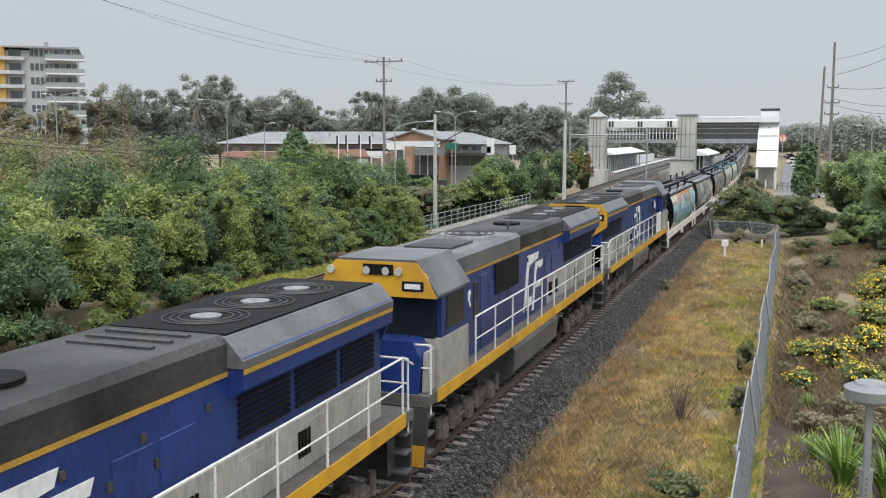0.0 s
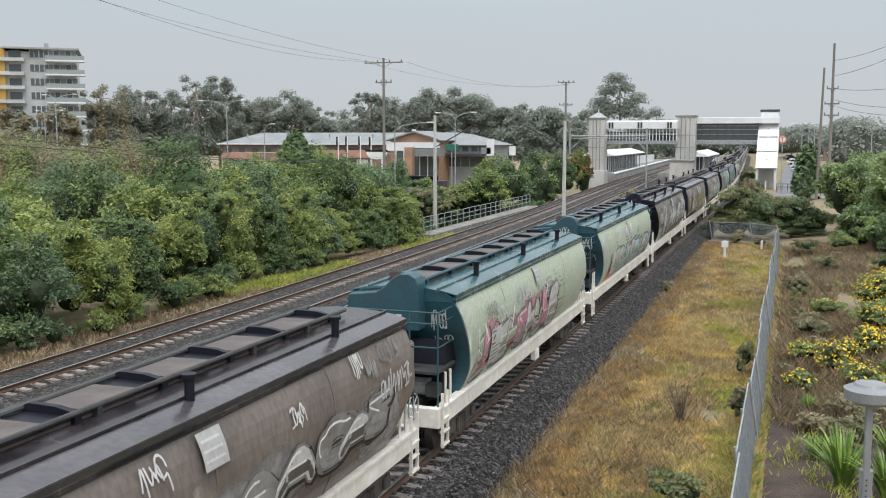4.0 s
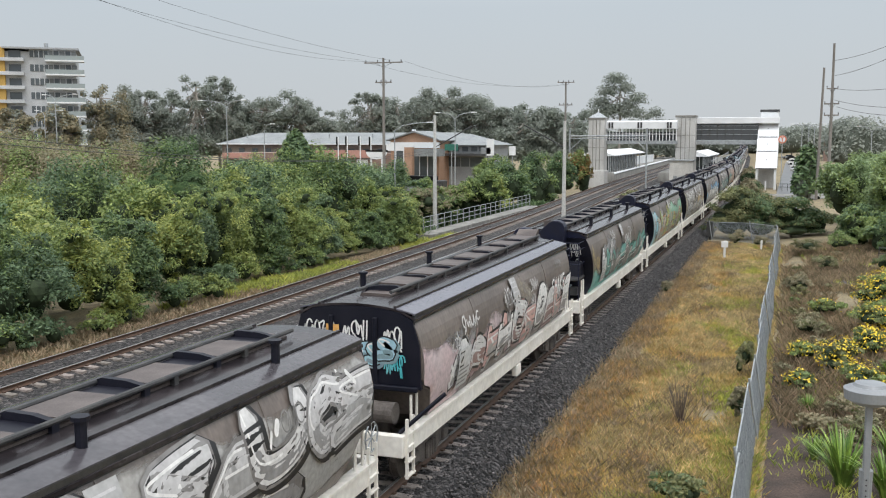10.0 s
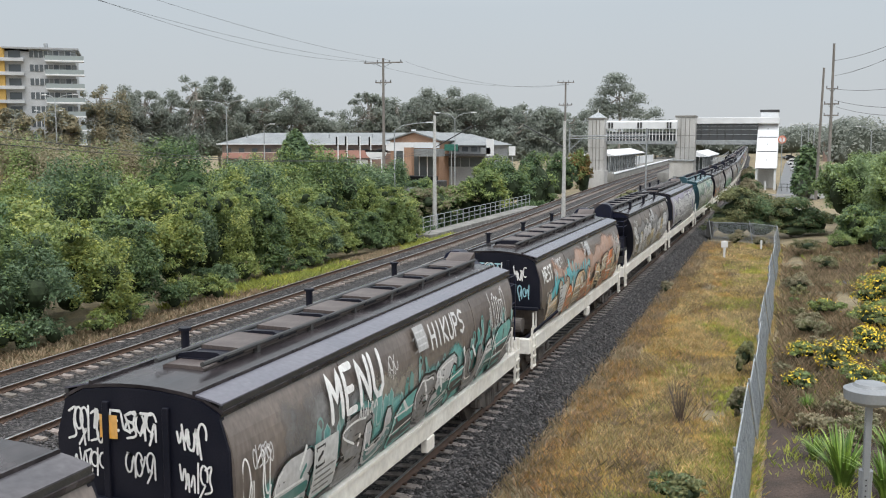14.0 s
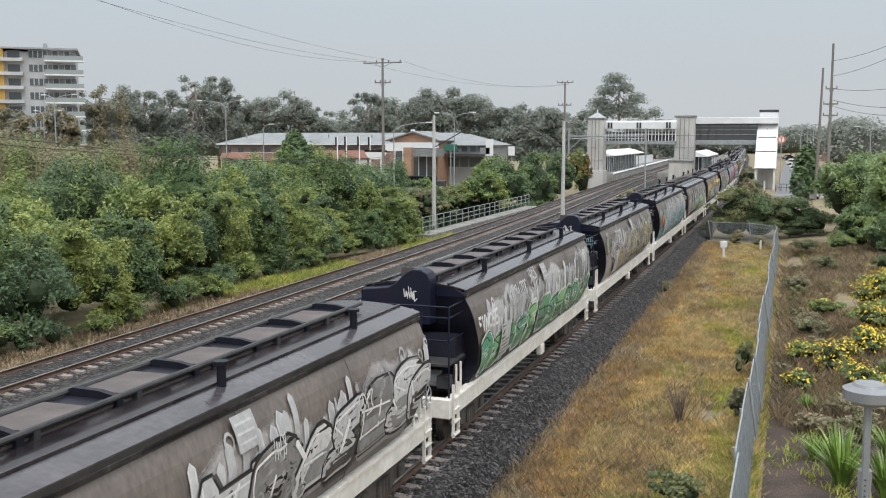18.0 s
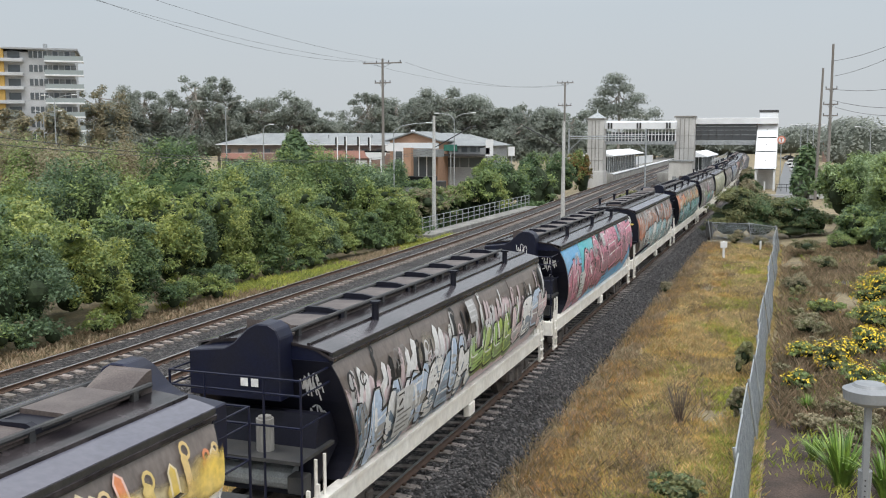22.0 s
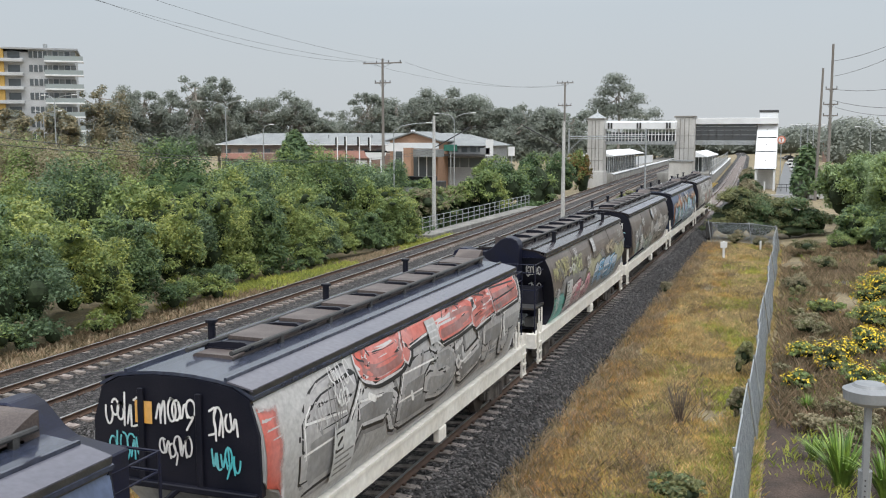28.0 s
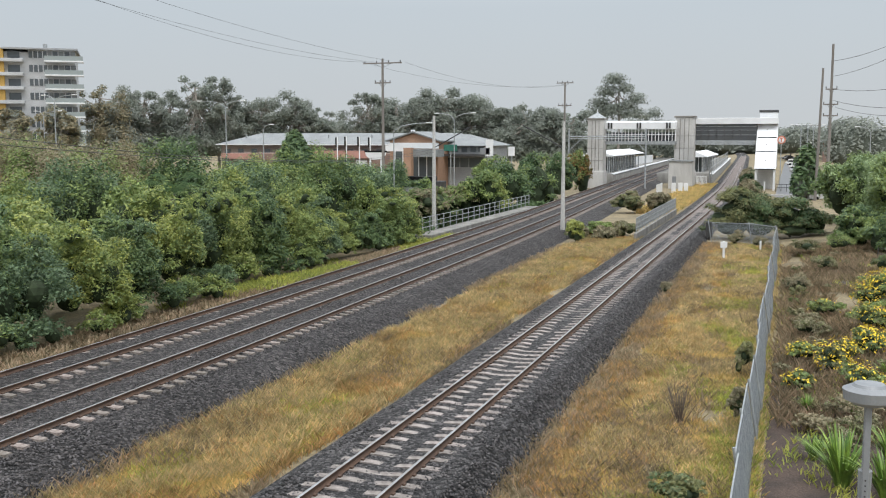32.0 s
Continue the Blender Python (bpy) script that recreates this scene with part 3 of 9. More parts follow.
    d["end_plate"] = prism(B(), [(-1.45, 2.1), (-1.42, 3.0), (-1.28, 3.46)] + [(x * 0.99, z - 0.06) for x, z in arc] + [(1.28, 3.46), (1.42, 3.0), (1.45, 2.1)], "y", Y1 - 0.06, Y1 + 0.05)
    d["end_rib"] = box(B(), -0.05, 0.05, Y1 + 0.05, Y1 + 0.11, 2.12, 3.55, 0.01)
    d["end_flange"] = box(B(), -1.40, 1.40, Y1 + 0.05, Y1 + 0.15, 2.06, 2.16, 0.015)
    d["canister"] = rod(rod(B(), (0.35, 1.15, 2.08), (0.35, 1.15, 2.62), 0.15, n=16), (0.35, 1.15, 2.62), (0.35, 1.15, 2.66), 0.11, n=16)
    d["valve_box"] = box(B(), 0.85, 1.15, 0.95, 1.25, 1.45, 1.75, 0.02)
    d["roof_edge"] = B()
    arc_e = [(0.90, 3.758), (1.0, 3.742), (1.12, 3.717), (1.22, 3.694), (1.31, 3.668)]
    prism(d["roof_edge"], arc_e + [(x, z - 0.03) for x, z in arc_e[::-1]], "y", Y0 - 0.03, Y1 + 0.0)
    d["brace"] = B()
    rod(d["brace"], (0.75, 16.3, 1.3), (-0.1, Y1 + 0.1, 2.1), 0.045, n=6)
    d["brake_cylinder"] = rod(B(), (-0.95, 16.0, 1.62), (0.55, 16.0, 1.62), 0.22, n=16)
    w = B()
    for i in range(12):
        a, b = i * math.tau / 12, (i + 1) * math.tau / 12
        rod(w, (0, 0.28 * math.cos(a), 0.28 * math.sin(a)), (0, 0.28 * math.cos(b), 0.28 * math.sin(b)), 0.018, n=5)
    for i in range(4):
        a = i * math.tau / 8
        rod(w, (0, -0.28 * math.cos(a), -0.28 * math.sin(a)), (0, 0.28 * math.cos(a), 0.28 * math.sin(a)), 0.012, n=5)
    d["brake_wheel"] = w
    d["coupler"] = box(box(B(), -0.09, 0.09, 0.05, 0.75, 0.78, 0.98), -0.16, 0.16, -0.12, 0.16, 0.72, 1.04, 0.03)
    d["step"] = B()
    for y in (0.0, 0.34):
        box(d["step"], -0.03, 0.03, y, y + 0.05, 0.38, 1.62)
    for z in (0.42, 0.72, 1.02):
        box(d["step"], -0.05, 0.05, 0.0, 0.39, z, z + 0.03)
    d["grab_post"] = rod(rod(B(), (0, 0, 1.3), (0, 0, 2.0), 0.03, n=6), (0, 0.32, 1.3), (0, 0.32, 2.0), 0.03, n=6)
    d["box_under"] = box(B(), 1.20, 1.36, -0.22, 0.22, 0.56, 0.88, 0.02)
    d["roof_rib"] = B()
    for x in (-0.86, 0.86):
        prism(d["roof_rib"], [(x - 0.03, 3.70), (x + 0.03, 3.70), (x + 0.025, 3.80), (x - 0.025, 3.80)], "y", Y0, Y1)
    d["eave_rib"] = prism(B(), [(1.24, 3.47), (1.285, 3.47), (1.318, 3.655), (1.25, 3.655)], "y", Y0, Y1)
    d["seam"] = B()
    sk = [(x + 0.012, z) for x, z in SIDE]
    for i in range(len(sk) - 1):
        (xa, za), (xb, zb) = sk[i], sk[i + 1]
        prism(d["seam"], [(xa, za), (xb, zb), (xb - 0.03, zb), (xa - 0.03, za)], "y", -0.018, 0.018)
    return d


WM = {k: mesh_of(k, v) for k, v in wagon_meshes().items()}
ME_BODY, ME_ROOF = mesh_of("body", hopper_body()), mesh_of("roof", hopper_roof())
SMALL = {}


def coloured(me, m):
    """The mesh me with the material m, made once."""
    key = (me.name, m.name)
    if key not in SMALL:
        c = me.copy()
        c.materials.clear()
        c.materials.append(m)
        SMALL[key] = c
    return SMALL[key]


# -- graffiti: strokes of paint that follow the curved side --
class Paint:
    """Strokes in metres along the side (u from the body's front end as seen, v up) gathered by colour."""
    def __init__(self, place):
        self.v, self.f, self.mi, self.mats, self.lift, self.place = [], [], [], [], 0.010, place
        self.cover = {}

    def slot(self, rgb, soft=False):
        m = sprayed(rgb) if soft else paint(rgb)
        if m not in self.mats:
            self.mats.append(m)
        return self.mats.index(m)

    def band(self, us, lo, hi, rgb, rows=16):
        """A field of colour between two wavy edges."""
        self.lift += 0.0005
        k, base = self.slot(rgb), len(self.v)
        for u, a, b in zip(us, lo, hi):
            for r in range(rows + 1):
                self.v.append(self.place(u, a + (b - a) * r / rows, self.lift))
        for i in range(len(us) - 1):
            for r in range(rows):
                p = base + i * (rows + 1) + r
                self.f.append((p, p + rows + 1, p + rows + 2, p + 1))
                self.mi.append(k)

    def haze(self, u0, u1, v0, v1, rgb, dense):
        """A cloud of spray that thins out towards its rim, but for the ends of the side."""
        self.lift += 0.0005
        k, base = self.slot(rgb, True), len(self.v)
        nu, nv = max(6, int((u1 - u0) / 0.3)), 14
        ph = u0 * 3 + v1
        for i in range(nu + 1):
            a = i / nu
            u = u0 + (u1 - u0) * a
            lo = v0 - (0.0 if v0 < 0.06 else 0.12 * math.sin(u * 1.9 + ph))
            hi = min(1.86, v1 + 0.16 * math.sin(u * 1.3 + ph) + 0.09 * math.sin(u * 3.7 + 2 * ph)) if v1 < 1.86 else 1.86
            for j in range(nv + 1):
                b = j / nv
                c = 1.0
                if u0 > 0.1:
                    c = min(c, a * (u1 - u0) / 0.4)
                if u1 < 13.9:
                    c = min(c, (1 - a) * (u1 - u0) / 0.4)
                if v0 > 0.05:
                    c = min(c, b * (hi - lo) / 0.16)
                if v1 < 1.86:
                    c = min(c, (1 - b) * (hi - lo) / 0.22)
                self.cover[len(self.v)] = c * dense
                self.v.append(self.place(u, lo + (hi - lo) * b, self.lift))
        for i in range(nu):
            for j in range(nv):
                p = base + i * (nv + 1) + j
                self.f.append((p, p + nv + 1, p + nv + 2, p + 1))
                self.mi.append(k)

    def stroke(self, pts, w, rgb, step=0.15, taper=0.0):
        """A brush stroke of width w along the points, with rounded ends."""
        self.lift += 0.00035
        k = self.slot(rgb)
        P = [np.array(p, float) for p in pts]
        line = [P[0]]
        for a, b in zip(P[:-1], P[1:]):
            n = max(1, int(np.linalg.norm(b - a) / step))
            line += [a + (b - a) * i / n for i in range(1, n + 1)]
        line = np.array(line)
        t = np.gradient(line, axis=0)
        t /= np.maximum(1e-6, np.linalg.norm(t, axis=1))[:, None]
        line = np.vstack([line[0] - t[0] * w * 0.42, line, line[-1] + t[-1] * w * 0.42])
        t = np.vstack([t[0], t, t[-1]])
        nrm = np.stack([-t[:, 1], t[:, 0]], 1)
        ww = np.full(len(line), w / 2)
        ww[0] *= 0.45
        ww[-1] *= 0.45 - 0.4 * taper
        base = len(self.v)
        cols = 1 if w < 0.07 else 2 if w < 0.25 else 4
        for q, m_, h in zip(line, nrm, ww):
            for c in range(cols + 1):
                e = q + m_ * h * (2 * c / cols - 1)
                self.v.append(self.place(e[0], e[1], self.lift))
        for i in range(len(line) - 1):
            for c in range(cols):
                p = base + i * (cols + 1) + c
                self.f.append((p, p + cols + 1, p + cols + 2, p + 1))
                self.mi.append(k)

    def done(self, name, parent, label):
        ob = new(name, soup(name, self.v, self.f, *self.mats, index=self.mi))
        if self.cover:
            c = np.ones(len(self.v), dtype=np.float32)
            c[list(self.cover.keys())] = list(self.cover.values())
            ob.data.attributes.new("cover", "FLOAT", "POINT").data.foreach_set("value", c)
        ob.parent = parent
        ob["label"] = label
        ob["kind"] = "stuff"
        return ob


def arc2(cx, cy, rx, ry, a0, a1, n=9):
    return [(cx + rx * math.cos(radians(a0 + (a1 - a0) * i / n)), cy + ry * math.sin(radians(a0 + (a1 - a0) * i / n))) for i in range(n + 1)]


# strokes of the letters that can be read, in a box one wide and one high
GLYPH = {
    "M": [[(0, 0), (0, 1), (.5, .4), (1, 1), (1, 0)]], "E": [[(.9, 1), (0, 1), (0, 0), (.9, 0)], [(0, .5), (.7, .5)]], "N": [[(0, 0), (0, 1), (1, 0), (1, 1)]],
    "U": [[(0, 1), (0, .2), (.3, 0), (.7, 0), (1, .2), (1, 1)]], "S": [[(1, .9), (.5, 1), (0, .8), (.2, .55), (.8, .45), (1, .2), (.5, 0), (0, .1)]],
    "H": [[(0, 0), (0, 1)], [(1, 0), (1, 1)], [(0, .5), (1, .5)]], "A": [[(0, 0), (.5, 1), (1, 0)], [(.2, .4), (.8, .4)]], "K": [[(0, 0), (0, 1)], [(1, 1), (0, .45), (1, 0)]],
    "O": [arc2(.5, .5, .5, .5, 0, 360, 12)], "L": [[(0, 1), (0, 0), (.8, 0)]], "I": [[(.5, 0), (.5, 1)]], "P": [[(0, 0), (0, 1), (.8, .95), (.9, .7), (.7, .5), (0, .5)]],
    "C": [[(1, .85), (.5, 1), (0, .7), (0, .3), (.5, 0), (1, .15)]], "F": [[(0, 0), (0, 1), (.9, 1)], [(0, .55), (.7, .55)]], "D": [[(0, 0), (0, 1), (.6, .95), (1, .6), (1, .4), (.6, .05), (0, 0)]],
    "T": [[(0, 1), (1, 1)], [(.5, 1), (.5, 0)]], "W": [[(0, 1), (.25, 0), (.5, .7), (.75, 0), (1, 1)]], "R": [[(0, 0), (0, 1), (.8, .95), (.9, .7), (.7, .5), (0, .5)], [(.35, .5), (1, 0)]],
    "V": [[(0, 1), (.5, 0), (1, 1)]],
    "G": [[(1, .85), (.5, 1), (0, .7), (0, .3), (.5, 0), (1, .15), (1, .45), (.6, .45)]],
}


# shares of the side's length as a glancing eye sees them, and metres from the leading end
GLANCE_F, GLANCE_U = [0, .1, .2, .3, .4, .5, .6, .7, .8, .9, 1], [0, .72, 1.55, 2.5, 3.46, 4.6, 5.95, 7.5, 9.4, 11.5, 14.04]


def word(pt, text, u, v, h, w, rgb, slant=0.1, wide=0.62, tilt=0.0, outline=False):
    for ch in text:
        for st in GLYPH.get(ch, []):
            if outline:
                pt.stroke([(u + (x * wide + y * slant) * h, v + y * h + tilt * x * h) for x, y in st], w + 0.12, (0.60, 0.59, 0.58), step=0.1)
            pt.stroke([(u + (x * wide + y * slant) * h, v + y * h + tilt * x * h) for x, y in st], w, rgb, step=0.1)
        u += h * (wide + 0.28)
        v += tilt * h


def rounded(q, n=2):
    """The polyline q with its corners cut n times."""
    for _ in range(n):
        if len(q) < 3:
            return q
        p = [q[0]]
        for a, b in zip(q[:-1], q[1:]):
            p += [(a[0] * 0.75 + b[0] * 0.25, a[1] * 0.75 + b[1] * 0.25), (a[0] * 0.25 + b[0] * 0.75, a[1] * 0.25 + b[1] * 0.75)]
        q = p + [q[-1]]
    return q


def blob(pt, u, v, ru, rv, rgb):
    """A round patch of paint with a dark rim."""
    for c, g in ((BK, 0.05), (rgb, 0.0)):
        us = [u + (ru + g) * -math.cos(math.pi * i / 16) for i in range(17)]
        pt.band(us, [v - (rv + g) * math.sin(math.pi * i / 16) for i in range(17)], [v + (rv + g) * math.sin(math.pi * i / 16) for i in range(17)], c, rows=6)
    pt.stroke(arc2(u, v, ru * 0.7, rv * 0.7, 100, 170, 6), 0.05, tuple(min(0.8, e * 1.3 + 0.1) for e in rgb))


def fringe(pt, r, ua, ub, v, h, colours):
    """Licking tongues of sprayed colour above a piece: broad feet, curled tips, bright rims."""
    u = ua
    while u < ub:
        hh, w, lean = h * r.uniform(0.25, 0.95), r.uniform(0.06, 0.2), r.uniform(-0.15, 0.35)
        c = tuple(e * 0.82 for e in colours[int(r.integers(0, len(colours)))])
        v0 = v - 0.25 + r.uniform(-0.1, 0.1)
        if r.random() < 0.4:
            v0 += r.uniform(0.0, 0.35)
        q = rounded([(u, v0), (u + lean * 0.1, v0 + hh * 0.45), (u + lean * 0.7, v0 + hh * 0.8), (u + lean * 0.5, v0 + hh + 0.2)])
        if r.random() < 0.5:
            pt.stroke(q, w + 0.07, tuple(min(0.72, e * 0.6 + 0.28) for e in c) if max(c) > 0.1 else c, taper=1.0)
        pt.stroke(q, w, c, taper=1.0)
        if r.random() < 0.25:
            e = r.uniform(0.05, 0.11)
            pt.stroke(arc2(q[-1][0] + 0.06, q[-1][1] + 0.06, e, e, 0, 360, 10), 0.04, c)
        u += r.uniform(0.1, 0.36)


def figures(pt, r, ua, ub, v0, v1, n, fills, edge):
    """A row of n fat overlapping figures between two ends."""
    wd = (ub - ua) / n
    for i in range(n):
        f = fills[i % len(fills)]
        deep = tuple(0.45 * c + 0.02 for c in fills[(i + 1) % len(fills)])
        w = wd * r.uniform(1.1, 1.45)
        u = min(ua + wd * (i + r.uniform(-0.12, 0.08)), ub - w)
        bubble(pt, r, u, v0 + r.uniform(-0.05, 0.08), w, (v1 - v0) * r.uniform(0.85, 1.08), f, edge, WH if max(edge) < 0.4 else BK, deep)


def bubble(pt, r, u, v, w, h, fill, edge, shine, deep):
    """One fat abstract figure of overlapping strokes: dark edge, fill, thin shine."""
    t = min(w, h) * r.uniform(0.36, 0.48)
    rim = min(0.12, 0.10 * h + 0.02)
    kind = r.integers(0, 6)
    x0, x1, y0, y1, sl = u + t * 0.5, u + w - t * 0.5, v + t * 0.5, v + h - t * 0.5, r.uniform(-0.05, 0.3) * w
    xm, ym = (x0 + x1) / 2, (y0 + y1) / 2
    def s(x, y):
        return (x + sl * (y - v) / h, y)
    if kind == 0:
        st = [[s(x0, y1), s(x0, y0)], [s(x1, y1), s(x1, y0)], [s(x0, ym), s(x1, ym + 0.1 * h)]]
    elif kind == 1:
        st = [[s(*p) for p in arc2(xm, ym, (x1 - x0) / 2, (y1 - y0) / 2, 40, 400, 14)]]
    elif kind == 2:
        st = [[s(x1, y1), s(xm, y1), s(x0, ym + 0.2 * h), s(xm, ym), s(x1, ym - 0.2 * h), s(xm, y0), s(x0, y0)]]
    elif kind == 3:
        st = [[s(x0, y0), s(xm, y1), s(x1, y0)], [s((x0 + xm) / 2, ym - 0.1 * h), s((x1 + xm) / 2, ym - 0.1 * h)]]
    elif kind == 4:
        st = [[s(x0, y1), s(x0, y0), s(xm, y0), s(x1, y0 + 0.1 * h), s(x1, y1)]]
    else:
        st = [[s(x0, y0), s(x0, y1), s(x1, y1)], [s(x0, ym), s(x1, ym)], [s(x0, y0), s(x1, y0)]]
    wob = 0.07 * min(w, h)
    st = [rounded([(x + r.uniform(-wob, wob), y + r.uniform(-wob, wob)) for x, y in q]) for q in st]
    for q in st:
        pt.stroke([(x + rim * 0.75, y - rim * 0.5) for x, y in q], t + rim * 1.4, BK if edge != BK else deep)
    for q in st:
        pt.stroke(q, t + rim, edge)
    for q in st:
        pt.stroke(q, t, fill)
    for q in st:
        low = [(x + t * 0.1, min(y, ym - 0.05 * h) - t * 0.12) for x, y in q if y < ym + 0.15 * h]
        if len(low) > 1:
            pt.stroke(low, t * 0.5, deep)
    for i in range(2 if h > 0.75 else 0):
        x, y = r.uniform(x0, x1), r.uniform(y0, y1)
        pt.stroke([(x, y), (x + r.uniform(-0.3, 0.3), y + r.uniform(0.1, 0.45))], r.uniform(0.05, 0.12), shine if i else deep)
    for q in st:
        off = t * 0.28
        pt.stroke([(x - off, y + off) for x, y in q[: max(2, len(q) // 2 + 1)]], 0.035, shine)


def scribble(pt, r, u, v, w, h, rgb, n=7, thick=0.04):
    """A quick unreadable tag: looping thin strokes."""
    x = u
    for i in range(n):
        dx = w / n
        k = r.integers(0, 5)
        if k == 0:
            q = arc2(x + dx / 2, v + h * r.uniform(0.35, 0.6), dx * 0.5, h * r.uniform(0.25, 0.45), r.uniform(0, 180), r.uniform(300, 520), 8)
        elif k == 3:
            q = arc2(x + dx * 0.6, v + h * 0.62, dx * 0.55, h * 0.34, r.uniform(-40, 40), r.uniform(200, 330), 8) + [(x + dx * r.uniform(-0.2, 1.4), v - h * 0.15)]
        elif k == 4:
            q = [(x + dx * 0.3, v + h), (x + dx * 0.2, v)] if r.random() < 0.5 else [(x, v + h * 0.8), (x + dx * 1.1, v + h), (x + dx * 0.5, v + h * 0.5), (x + dx * 1.1, v + h * 0.1), (x - dx * 0.1, v)]
        elif k == 1:
            q = [(x, v + h * r.uniform(0.6, 1)), (x + dx * 0.3, v + h * r.uniform(0, 0.3)), (x + dx * 0.7, v + h * r.uniform(0.6, 1)), (x + dx, v + h * r.uniform(0, 0.3))]
        else:
            q = [(x, v + h * r.uniform(0, 0.3)), (x + dx * 0.5, v + h * r.uniform(0.7, 1.05)), (x + dx * 0.55, v)]
        pt.stroke(rounded(q), thick, rgb, step=0.09)
        x += dx * r.uniform(0.5, 0.9)


WH, SV, BK, CR = (0.76, 0.75, 0.73), (0.50, 0.49, 0.49), (0.02, 0.02, 0.022), (0.66, 0.60, 0.42)
LB, SKY, CY, TL, NV = (0.30, 0.55, 0.62), (0.10, 0.36, 0.62), (0.06, 0.45, 0.50), (0.08, 0.36, 0.32), (0.03, 0.05, 0.14)
OR, RD, PK, YL, GO = (0.68, 0.20, 0.05), (0.52, 0.09, 0.06), (0.55, 0.18, 0.26), (0.70, 0.48, 0.06), (0.42, 0.32, 0.12)
GR, LM, LI, TN, PG, GY = (0.07, 0.30, 0.12), (0.38, 0.50, 0.10), (0.36, 0.30, 0.45), (0.46, 0.38, 0.26), (0.40, 0.46, 0.34), (0.17, 0.16, 0.155)

